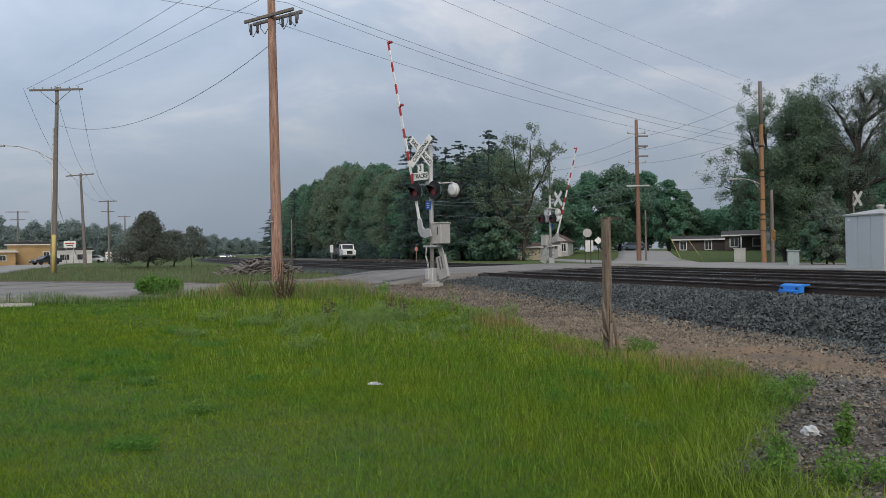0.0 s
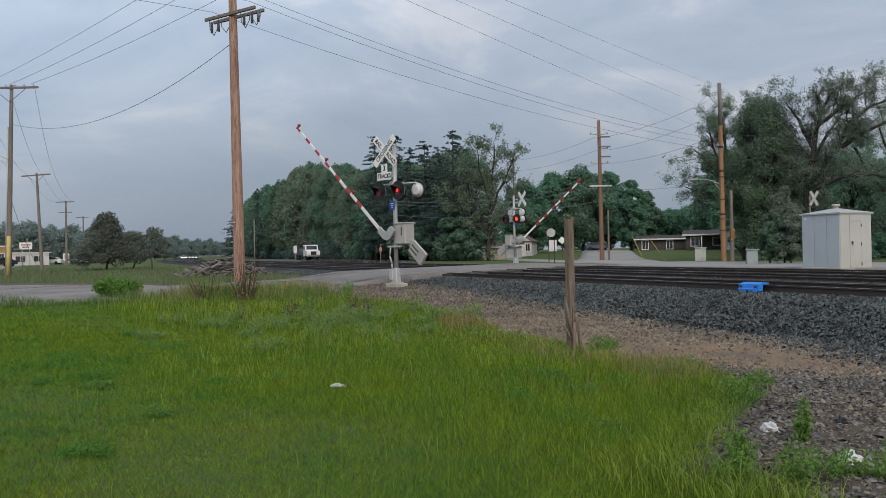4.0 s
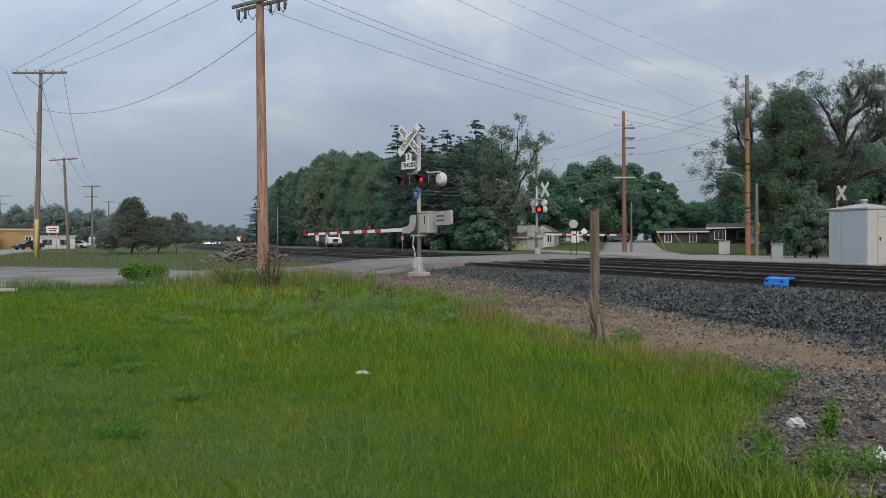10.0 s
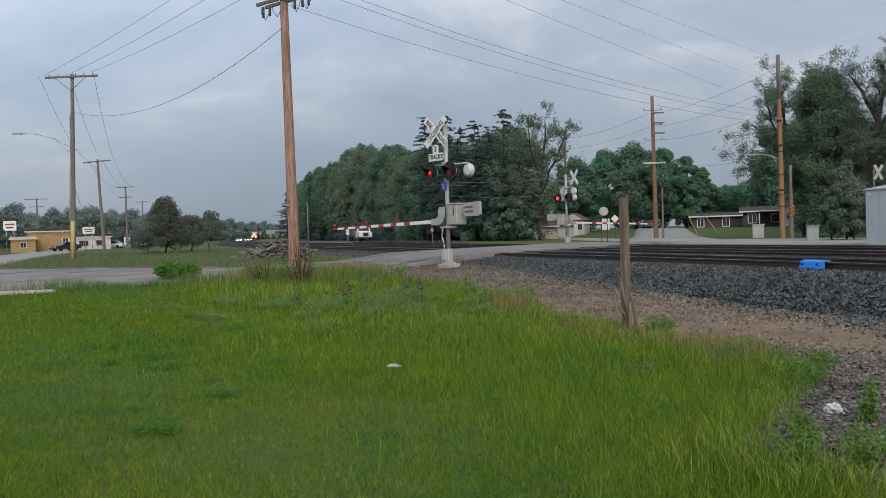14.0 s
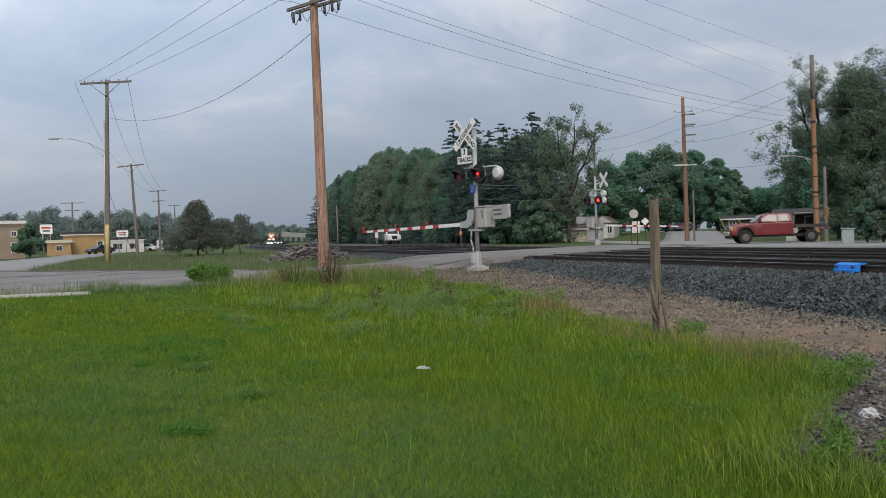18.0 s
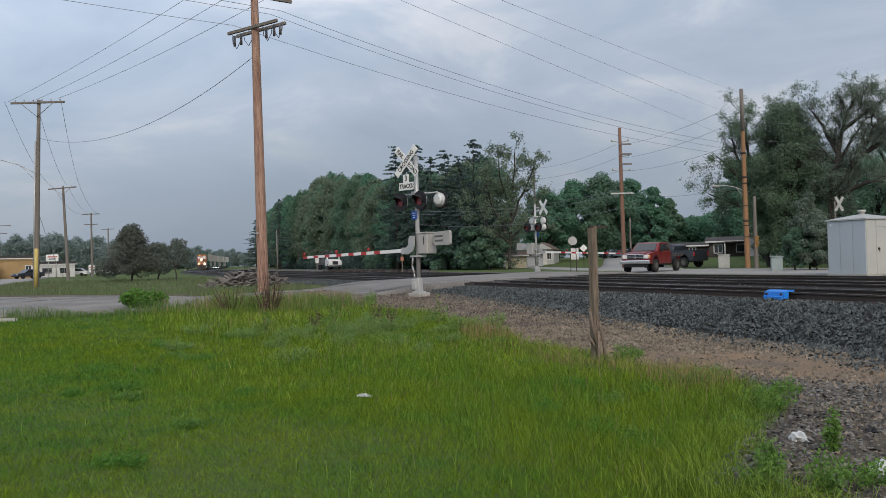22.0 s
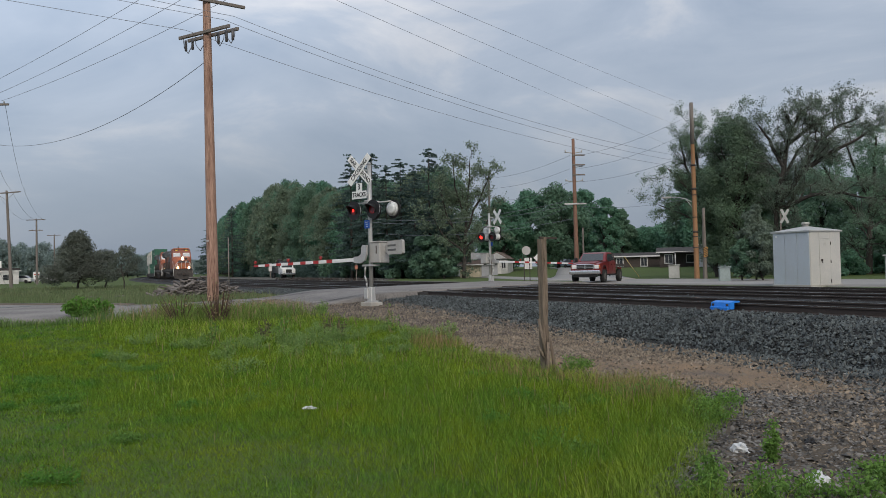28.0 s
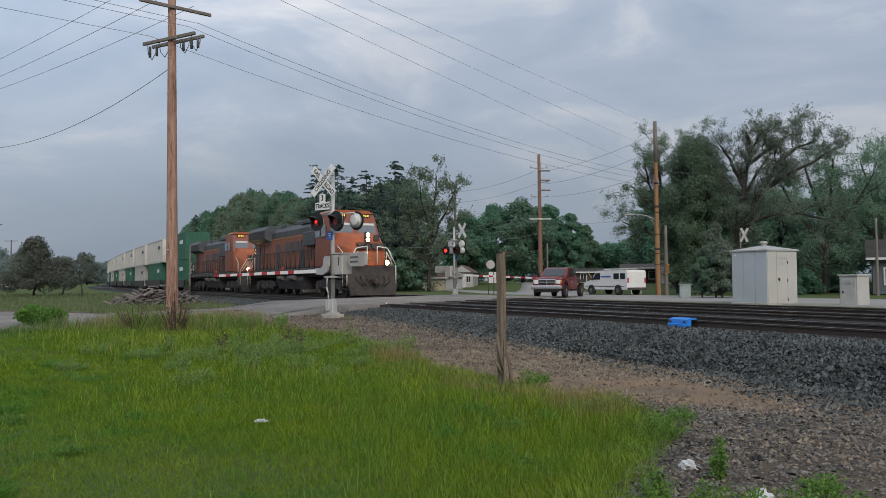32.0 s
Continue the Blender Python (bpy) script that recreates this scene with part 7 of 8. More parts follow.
house("garden_shed", "small cream shed with a brown gable roof", *at_az(6.15, 95), -10, 2.4, 2.4, 1.5, 0.5, M_CREAM, mat("brown_shingles", (0.14, 0.10, 0.08), 0.9, vary=0.3), [], door=None, cat="shed")
house("house", "dark grey house behind the small cabinet", *at_az(37.5, 62), -34, 6, 6, 2.4, 1.4, mat("slate_siding", (0.10, 0.115, 0.13), 0.8, vary=0.2), M_ROOF, [(-2.0, 1.2, 0.5, 1.0)])
house("shop", "ochre low shop building with a dark parapet", *at_az(-27.0, 152), 27, 7.2, 9, 3.4, 0.5, M_YELB, M_ROOF, [(2.2, 1.4, 0.8, 1.5)], z=0.5, door=3.2, flat=True, cat="building")
house("shop", "lower ochre shop wing with pale roof edge", *at_az(-28.6, 147), 28, 3.6, 6, 2.2, 0.35, M_YELB, M_CREAM, [(0.0, 1.2, 0.8, 0.8)], z=0.5, flat=True, cat="building")
house("warehouse", "tan block building at the roadside", *at_az(-32.2, 118), 34, 7, 12, 4.6, 0.3, M_TANB, M_WALLW, [(2.2, 1.4, 0.6, 1.2), (2.2, 3.2, 0.5, 0.5)], z=0.5, flat=True, cat="building")
house("shop", "white low shop with a dark fascia", *at_az(-24.6, 168), 25, 6.5, 8, 2.4, 0.5, M_WALLW, M_ROOF, [(-1.5, 1.2, 1.6, 1.0), (1.5, 1.2, 1.6, 1.0)], z=0.5, flat=True, cat="building")


def board_sign(x, y, z, yaw, w, h, post_h, label, face=None):
    t = thing("roadside_sign", label, "sign", pose(x, y, g(x, y), 0, 0, yaw), "roadside signs")
    bm = B()
    slab(bm, 0, 0, post_h + h / 2, w, 0.25, h, bevel=0.03)
    pn = part("panel", done(bm), face or M_WHITE, t)
    for i in range(2):
        bm = B()
        slab(bm, 0, -0.13, post_h + h * (0.65 - 0.32 * i), w * (0.75 - 0.2 * i), 0.02, h * 0.16)
        part("text_bar", bm, M_HOODTOP if i else M_RED, pn)
    for sx in (-1, 1):
        bm = B()
        rod(bm, (sx * w * 0.3, 0, 0), (sx * w * 0.3, 0, post_h), 0.06, 0.06, 8)
        part("post", bm, M_ALU, t)


board_sign(*at_az(-29.3, 150), 0, 28, 1.9, 1.6, 3.6, "white roadside sign panel on posts")
board_sign(*at_az(-24.8, 160), 0, 25, 2.0, 1.2, 2.9, "white sign board above the low shop")
board_sign(*at_az(-22.5, 170), 0, 22, 1.1, 1.3, 0.8, "low white sign at the roadside")


def parked_car(name, label, x, y, yaw, paint, group="parked cars"):
    t = thing(name, label, "car", pose(x, y, g(x, y) + 0.04, 0, 0, yaw), group)
    bm = B()
    sides(bm, [(-2.25, 0.35), (2.2, 0.35), (2.25, 0.6), (2.1, 0.82), (1.1, 0.95), (-1.8, 0.98), (-2.25, 0.9)], 0.88)
    b3 = part("body", done(bm), paint, t)
    bm = B()
    sides(bm, [(-1.75, 0.96), (1.05, 0.94), (0.35, 1.42), (-1.0, 1.45)], 0.74)
    part("greenhouse", done(bm), M_TINT, t, "dark glass cabin")
    bm = B()
    slab(bm, 0, -0.35, 1.44, 1.3, 1.2, 0.05, bevel=0.02)
    part("roof", done(bm), paint, t)
    for sx in (-1, 1):
        bm = B()
        slab(bm, sx * 0.65, 2.22, 0.66, 0.3, 0.05, 0.14)
        part("headlamp", bm, M_LAMPGLASS, b3)
        for yy in (1.35, -1.35):
            bm = B()
            rod(bm, (sx * 0.72, yy, 0.33), (sx * 0.9, yy, 0.33), 0.33, 0.33, 16)
            part("wheel", bm, M_TYRE, t)


parked_car("parked_car", "dark car parked by the side street", *at_az(13.6, 150), -70, M_DARKCAR)
parked_car("parked_car", "slate blue car parked by the side street", *at_az(13.0, 142), -60, mat("slate_car_paint", (0.09, 0.12, 0.15), 0.3, vary=0.12, bump=0, spec=0.5))
parked_car("parked_car", "dark car parked before the ochre shop", *at_az(-26.2, 143), 150, M_DARKCAR)
for k8, (a, r) in enumerate(((-22.0, 175), (-21.3, 182), (-23.4, 172))):
    parked_car("parked_car", "white car parked at the far shops", *at_az(a, r), 70 + 10 * k8, M_WHITECAR)


M_CARLAMP = mat("car_headlamp_lit", (1.0, 0.92, 0.75), 0.4, vary=0, bump=0, emit=14.0)
for k8, (a, r) in enumerate(((-15.3, 330), (-15.0, 345), (-14.6, 352))):
    x, y = at_az(a, r)
    parked_car("distant_car", "distant car with lit headlamps on the road", x, y, 195, M_DARKCAR if k8 else M_WHITECAR, "distant cars")
    for ob in list(scene.objects)[-8:]:
        if ob.name.startswith("headlamp"):
            ob.data.materials[0] = M_CARLAMP


# ---- signs by the crossing ----
def round_sign():
    x, y = at_az(10.15, 58)
    t = thing("road_sign", "grey back of a round road sign on two posts", "sign", pose(x, y, g(x, y), 0, 0, -14))
    bm = B()
    rod(bm, (0, 0, 2.28), (0, 0.02, 2.28), 0.31, 0.31, 24)
    part("round_panel", bm, M_CABGREY, t, "grey round sign back")
    bm = B()
    slab(bm, 0.12, 0.05, 1.35, 0.55, 0.02, 0.8, bevel=0.01)
    part("square_panel", done(bm), M_WALLW, t, "pale square sign back")
    for sx, h in ((-0.18, 2.6), (0.22, 1.8)):
        bm = B()
        slab(bm, sx, 0.04, h / 2, 0.06, 0.04, h)
        part("post", bm, M_RAIL, t)


round_sign()


def crossbuck_post():
    x, y = at_az(27.0, 60)
    t = thing("crossbuck_sign", "white crossbuck sign beside the trees", "sign", pose(x, y, g(x, y), 0, 0, -20))
    bm = B()
    slab(bm, 0, 0.05, 2.2, 0.1, 0.1, 4.4)
    part("post", bm, M_POLEG, t)
    for ang in (66, -62):
        bm = B()
        slab(bm, 0, 0, 0, 1.05, 0.02, 0.17, Matrix.Translation((0.25, -0.02 - 0.012 * (ang > 0), 4.2)) @ pose(0, 0, 0, 0, ang, 0))
        part("crossbuck_blade", bm, mat("aged_white", (0.40, 0.40, 0.38), 0.6, vary=0.3, bump=0.03), t, "white crossbuck blade")


crossbuck_post()


def small_signs():
    x, y = at_az(-1.9, 76)
    t = thing("track_marker", "orange marker plate on a short post by the tracks", "sign", pose(x, y, 0.5, 0, 0, 5))
    bm = B()
    slab(bm, 0, 0, 0.95, 0.07, 0.05, 1.9)
    part("post", bm, M_POLEG, t)
    bm = B()
    slab(bm, 0, -0.04, 1.4, 0.28, 0.02, 0.36, bevel=0.01)
    part("plate", done(bm), mat("faded_orange", (0.42, 0.17, 0.11), 0.6, vary=0.3), t, "faded orange plate")
    x, y = at_az(-10.6, 58)
    t = thing("line_post", "thin metal post beside the tracks", "post", pose(x, y, 0.5))
    bm = B()
    rod(bm, (0, 0, 0), (0, 0, 3.6), 0.04, 0.04, 8)
    part("shaft", bm, M_POLEG, t)
    x, y = at_az(-7.85, 150)
    t = thing("mile_post", "white track post beside the work truck", "post", pose(x, y, 0.5))
    bm = B()
    slab(bm, 0, 0, 1.2, 0.2, 0.1, 2.4)
    part("shaft", bm, M_POLEG, t)
    bm = B()
    slab(bm, 0, -0.07, 2.0, 0.6, 0.03, 1.4)
    part("plate", bm, M_WALLW, t, "white plate")
    x, y = at_az(10.9, 92)
    t = thing("warning_sign", "diamond-shaped sign on a post far down the street", "sign", pose(x, y, g(x, y), 0, 0, -10))
    bm = B()
    slab(bm, 0, 0, 0.95, 0.06, 0.05, 1.9)
    part("post", bm, M_RAIL, t)
    bm = B()
    slab(bm, 0, 0, 0, 0.62, 0.02, 0.62, Matrix.Translation((0, -0.04, 2.1)) @ pose(0, 0, 0, 0, 45, 0))
    part("plate", bm, M_WHITE, t)


small_signs()


# ---- derail block painted blue on the near rail ----
def blue_block():
    x, y = 7.27, 16.72
    blue = mat("bright_blue", (0.02, 0.20, 0.66), 0.5, vary=0.2, bump=0.03)
    t = thing("blue_rail_guard", "bright blue metal derail block clamped on the near rail", "rail guard", pose(x, y, 0.60, 0, 0, math.degrees(-AZ)))
    bm = B()
    prism(bm, [(-0.16, 0.05), (-0.13, 0.19), (0.0, 0.225), (0.14, 0.22), (0.14, 0.19), (-0.02, 0.18), (-0.02, 0.05)], -0.27, 0.27)
    part("body", done(bm), blue, t)
    bm = B()
    slab(bm, -0.17, 0.0, 0.06, 0.07, 0.5, 0.08, bevel=0.01)
    part("foot_plate", done(bm), blue, t)
    for e in (-0.2, 0.2):
        bm = B()
        rod(bm, (-0.17, e, 0.14), (-0.13, e, 0.14), 0.025, 0.025, 8)
        part("bolt", bm, M_RAIL, t)


blue_block()


# ---- heap of old ties ----
def tie_heap():
    x0, y0 = at_az(-13.4, 44)
    t = thing("tie_heap", "heap of broken grey railway ties beside the tracks", "debris heap", pose(x0, y0, g(x0, y0), 0, 0, 13.4))
    wood = mat("old_grey_tie", (0.19, 0.17, 0.155), 0.9, vary=0.5, second=(0.07, 0.06, 0.054), scale=3, fine=15, streak=(1, 1, 5), bump=0.5, obj=0.45)
    meshes = []
    for L in (0.95, 0.6, 0.35):
        bm = B()
        slab(bm, 0, 0, 0, L, 0.14, 0.075, bevel=0.01)
        me = bpy.data.meshes.new("plank")
        done(bm).to_mesh(me)
        bm.free()
        me.materials.append(wood)
        meshes.append(me)
    rng = np.random.default_rng(17)
    for i in range(290):
        xx = rng.uniform(-1.5, 2.6)
        env = max(0.05, 1.0 - (abs(xx - 0.7) / 2.25) ** 1.5)
        yy = rng.uniform(-1.0, 1.2)
        zz = rng.uniform(0.02, 1.0) * env * (1 - 0.5 * abs(yy) / 1.2) * 1.05
        o = new("plank", meshes[i % 3])
        o.parent = t
        o.matrix_basis = pose(xx, yy, zz, rng.uniform(-30, 30), rng.uniform(-28, 28), rng.normal() * 45)
    for xx in (2.9, 3.3, -3.2, -4.4):
        o = new("plank", meshes[1])
        o.parent = t
        o.matrix_basis = pose(xx, rng.uniform(-0.5, 0.5), 0.08, 0, 0, rng.uniform(0, 90))


tie_heap()


# ---- litter ----
def crumple(name, label, x, y, z, sx, sy, sz, seed, material):
    rng = np.random.default_rng(seed)
    bm = B()
    bmesh.ops.create_icosphere(bm, subdivisions=3, radius=1)
    for v in bm.verts:
        k9 = 0.72 + 0.4 * noise.noise(Vector(v.co) * 2.1 + Vector((seed, 0, 0))) + 0.25 * noise.noise(Vector(v.co) * 5.5 + Vector((0, seed, 0)))
        v.co = Vector((v.co.x * sx * k9, v.co.y * sy * k9, max(-0.3, v.co.z) * sz * k9))
    for f in bm.faces:
        f.smooth = False
    ob = link(name, bm, material)
    ob.matrix_basis = pose(x, y, z + sz * 0.2, rng.uniform(-10, 10), rng.uniform(-10, 10), rng.uniform(0, 180))
    return tagged(ob, label, "litter", "litter")


M_BAG = mat("white_plastic", (0.56, 0.565, 0.56), 0.4, vary=0.15, scale=8, fine=40, bump=0.2)
crumple("plastic_bag", "crumpled white plastic bag on the stones", 3.02, 6.68, 0.03, 0.10, 0.08, 0.09, 3, M_BAG)
crumple("plastic_bag", "crumpled white plastic bag in the weeds", 3.11, 5.62, 0.02, 0.135, 0.10, 0.12, 5, M_BAG)
crumple("paper_scrap", "flattened pale paper cup lying in the lawn", -0.81, 9.45, 0.055, 0.14, 0.055, 0.04, 8, M_BAG)
crumple("dark_scrap", "small dark scrap of rubbish on the stones", 3.75, 6.9, 0.03, 0.06, 0.06, 0.06, 11, M_BLACK)


# ---- lawn edge, gravel shoulder, loose stones, grass ----
EDGE_S = [-25, -5, 0, 4.4, 5.25, 6.3, 7.0, 7.7, 8.5, 10.5, 13, 16.6, 18.8, 21.2, 22.5, 27, 34]
EDGE_P = [1.0, 2.5, 3.3, 4.1, 5.0, 6.1, 6.8, 7.1, 7.15, 7.1, 7.05, 7.6, 7.8, 7.1, 6.3, 6.0, 7.5]


def lawn_edge(s):
    return np.interp(s, EDGE_S, EDGE_P) + 0.14 * np.sin(s * 2.3) + 0.09 * np.sin(s * 5.1 + 1)


def to_sp(x, y):
    return x * DX + y * DY, x * NX + y * NY


def gravel():
    ss3 = np.arange(-24, 33.5, 0.5)
    verts, cols = [], 9
    for s in ss3:
        a = float(lawn_edge(s)) - 0.35
        for j in range(cols + 1):
            p = a + (11.3 - a) * j / cols
            x, y = tp(s, p)
            verts.append((x, y, g(x, y) + 0.03 + (-0.06 if j == 0 else 0)))
    idx = np.arange(len(ss3) * (cols + 1)).reshape(len(ss3), cols + 1)
    f = np.stack([idx[:-1, :-1], idx[:-1, 1:], idx[1:, 1:], idx[1:, :-1]], -1).reshape(-1, 4)
    me = pydata("gravel_shoulder", verts, f)
    tagged(link("gravel_shoulder", me, M_DIRT), "tan gravel shoulder between the lawn and the track bed", "gravel", kind="structure")


def stones(name, x, y, z, size, seed, material, label, flat=1.0):
    """Loose angular stones, as one mass."""
    rng = np.random.default_rng(seed)
    n = len(x)
    base = np.array([(1, 0, -0.3), (-1, 0, -0.3), (0, 1, -0.3), (0, -1, -0.3), (0, 0, 1)], float)
    v = base[None] * (0.55 + 0.6 * rng.random((n, 5, 1))) + rng.normal(size=(n, 5, 3)) * 0.30
    sc = size[:, None, None] * np.stack([0.8 + 0.6 * rng.random(n), 0.7 + 0.5 * rng.random(n), flat * (0.75 + 0.5 * rng.random(n))], -1)[:, None, :]
    v = v * sc
    a = rng.random(n) * math.tau
    tlt = rng.normal(size=n) * 0.4
    ca, sa = np.cos(a)[:, None], np.sin(a)[:, None]
    ct, st = np.cos(tlt)[:, None], np.sin(tlt)[:, None]
    yy, zz = v[..., 1] * ct - v[..., 2] * st, v[..., 1] * st + v[..., 2] * ct
    v[..., 1], v[..., 2] = yy, zz
    xx, yy = v[..., 0] * ca - v[..., 1] * sa, v[..., 0] * sa + v[..., 1] * ca
    v[..., 0], v[..., 1] = xx, yy
    v += np.stack([x, y, z], -1)[:, None, :]
    tri = np.array([(0, 2, 4), (2, 1, 4), (1, 3, 4), (3, 0, 4)])
    f = (np.arange(n)[:, None, None] * 5 + tri[None]).reshape(-1, 3)
    me = pydata(name, v.reshape(-1, 3), f)
    return tagged(link(name, me, material), label, "stones", kind="stuff")


def ballast():
    rng = np.random.default_rng(31)
    bs, bp = [v[0] for v in prof], [v[1] for v in prof]

    def bed_z(p):
        return np.interp(p, bs, bp)

    # bank facing the lawn, and the ballast between the tracks
    n = 185000
    s = -8 + 60 * rng.random(n) ** 1.7
    foot = np.interp(s, [5.5, 7.2, 9, 10.5, 13, 18, 24], [9.7, 9.9, 10.3, 10.6, 10.75, 10.65, 10.8])
    p = np.where(rng.random(n) < 0.93, foot + (12.65 - foot) * rng.random(n), foot - 1.0 * rng.random(n) ** 2.2)
    x, y = s * DX + p * NX, s * DY + p * NY
    roadoff = (x - RC[0]) * RN[0] + (y - RC[1]) * RN[1]
    ok = ~((roadoff > -3.6) & (roadoff < 4.5))
    z = np.maximum(bed_z(p), gz(x, y) + 0.03)
    stones("ballast_stones", x[ok], y[ok], z[ok] + 0.012 + 0.02 * rng.normal(size=ok.sum()), 0.031 * (0.45 + 0.9 * rng.random(ok.sum())), 1, M_STONE, "dark angular crushed stone on the track bank")
    n = 16000
    s = -14 + 60 * rng.random(n)
    p = np.where(rng.random(n) < 0.6, 12.4 + 0.4 * rng.random(n) + 2.4 * (rng.random(n) < 0.6), 14.9 + 7.6 * rng.random(n))
    x, y = s * DX + p * NX, s * DY + p * NY
    roadoff = (x - RC[0]) * RN[0] + (y - RC[1]) * RN[1]
    ok = ~((roadoff > -3.6) & (roadoff < 4.5))
    stones("ballast_stones", x[ok], y[ok], np.where(p[ok] > 13.06, 0.665, 0.59), 0.035 * (0.6 + 0.8 * rng.random(ok.sum())), 2, M_STONE, "dark crushed stone between the rails")
    # shoulder: pebbles on the tan ground, dark stones where the lawn frays
    n = 130000
    s = -1 + 33 * rng.random(n) ** 1.5
    e = lawn_edge(s)
    p = e + (10.5 - e) * rng.random(n) ** 0.7
    x, y = s * DX + p * NX, s * DY + p * NY
    bare = np.exp(-((s - 8.4) / 2.2) ** 2 - ((p - 8.7) / 0.95) ** 2)
    keep = rng.random(n) < np.clip((0.5 + 0.25 * np.sin(s * 1.3 + p * 2) + 0.3 * (s > 12)) * (1 - 0.9 * bare), 0.06, 1)
    x, y = x[keep], y[keep]
    stones("pebbles", x, y, gz(x, y) + 0.033, 0.022 * (0.45 + 1.3 * rng.random(len(x)) ** 2), 3, M_PEBBLE, "pale pebbles on the tan gravel")
    n = 90000
    s = -2 + 10.2 * rng.random(n)
    e = lawn_edge(s)
    p = e - 0.3 + (10.4 - e) * rng.random(n)
    tan = np.exp(-((s - 8.0) / 1.3) ** 2 - ((p - 8.5) / 1.0) ** 2)
    ok = rng.random(n) > 1.6 * tan
    s, p, n = s[ok], p[ok], int(ok.sum())
    x, y = s * DX + p * NX, s * DY + p * NY
    stones("frayed_stones", x, y, gz(x, y) + 0.03 + 0.012 * rng.normal(size=n), 0.024 * (0.3 + 1.2 * rng.random(n) ** 1.4), 4, M_LOOSE, "grey loose stones at the frayed lawn edge", 0.5)
    # brown rubble round the signal foundation
    n = 30000
    x, y = -4.5 + 9.5 * rng.random(n), 17.5 + 11.5 * rng.random(n)
    s, p = to_sp(x, y)
    off = (x - RC[0]) * RN[0] + (y - RC[1]) * RN[1]
    ok = (p > lawn_edge(s) - 0.1) & (p < 10.8) & ~((off > -3.6) & (off < 4.35))
    x, y = x[ok], y[ok]
    stones("rubble", x, y, gz(x, y) + 0.035, 0.028 * (0.4 + 1.1 * rng.random(len(x)) ** 1.5), 5, M_RUBBLE, "brown and grey rubble round the signal foundation")
    n = 300
    s, p = 78 + 34 * rng.random(n), 27.5 + 3.5 * rng.random(n)
    x, y = s * DX + p * NX, s * DY + p * NY
    stones("rock_pile", x, y, gz(x, y) + 0.06 + 0.15 * rng.random(n), 0.19 * (0.4 + 0.8 * rng.random(n)), 6, M_TIE, "dark rocks along the far edge of the tracks")


def road_edge_y(x):
    return np.interp(x, [-60, -35, -20, -12, -6.8, -2.6], [12.0, 16.5, 19.2, 21.9, 24.2, 26.2])


def blades(name, n, seed, rmin, rmax, power, height, width, lean, material, label, where=None, az=(-37, 37), bend_f=0.35, simple=False):
    """Grass: each blade a bent strip that narrows to its tip."""
    rng = np.random.default_rng(seed)
    a = np.radians(az[0] + (az[1] - az[0]) * rng.random(n))
    r = rmin + (rmax - rmin) * rng.random(n) ** power
    x, y = r * np.sin(a), r * np.cos(a)
    s, p = to_sp(x, y)
    ok = (p < lawn_edge(s) - 0.05 + 0.12 * rng.normal(size=n)) & ((x > -2.6) | (y < road_edge_y(x) - 0.15))
    if where is not None:
        ok &= rng.random(n) < where(x, y, s, p)
    x, y, r = x[ok], y[ok], r[ok]
    m = len(x)
    h = height(x, y, rng) * (0.55 + 0.75 * rng.random(m))
    w = width * (0.7 + 0.6 * rng.random(m)) * np.clip(r / 9.0, 0.8, 2.0)
    d = rng.random(m) * math.tau
    off = h * lean * (0.4 + rng.random(m))
    z = gz(x, y) - 0.02
    ux, uy = np.cos(d), np.sin(d)
    f2 = rng.random(m) * math.tau
    vx, vy = np.cos(f2) * w / 2, np.sin(f2) * w / 2
    b0 = np.stack([x - vx, y - vy, z], -1)
    b1 = np.stack([x + vx, y + vy, z], -1)
    if simple:
        tip = np.stack([x + ux * off, y + uy * off, z + h], -1)
        V = np.stack([b0, b1, tip], 1).reshape(-1, 3)
        return tagged(link(name, pydata(name, V, np.arange(m * 3).reshape(-1, 3)), material), label, "grass", kind="stuff")
    mx, my, mz = x + ux * off * bend_f, y + uy * off * bend_f, z + h * 0.62
    m0 = np.stack([mx - vx * 0.8, my - vy * 0.8, mz], -1)
    m1 = np.stack([mx + vx * 0.8, my + vy * 0.8, mz], -1)
    tip = np.stack([x + ux * off, y + uy * off, z + h], -1)
    V = np.stack([b0, b1, m1, m0, tip], 1).reshape(-1, 3)
    k0 = np.arange(m)[:, None] * 5
    T = np.concatenate([k0 + np.array([[0, 1, 2]]), k0 + np.array([[0, 2, 3]]), k0 + np.array([[3, 2, 4]])])
    return tagged(link(name, pydata(name, V, T), material), label, "grass", kind="stuff")


def patch(x, y, f, ph):
    return 0.5 + 0.25 * np.sin(x * f + ph) * np.sin(y * f * 0.8 + 2 * ph) + 0.25 * np.sin(x * f * 0.37 + y * f * 0.53 + ph)


def rough(x, y):
    """0 on the mown lawn, 1 in the uncut grass."""
    return sstep((x * 0.9 + (y - 8.0) * 0.42 + 1.6 + 0.8 * np.sin(y * 0.7)) / 2.6)


def low_h(x, y, rng):
    return 0.03 + 0.045 * patch(x, y, 1.3, 0.7) + 0.02 * patch(x, y, 4.1, 1.7) + 0.07 * rough(x, y)


def tall_h(x, y, rng):
    return 0.09 + 0.12 * patch(x, y, 0.9, 2.1) + 0.10 * rough(x, y) * sstep((np.hypot(x, y) - 14) / 8)


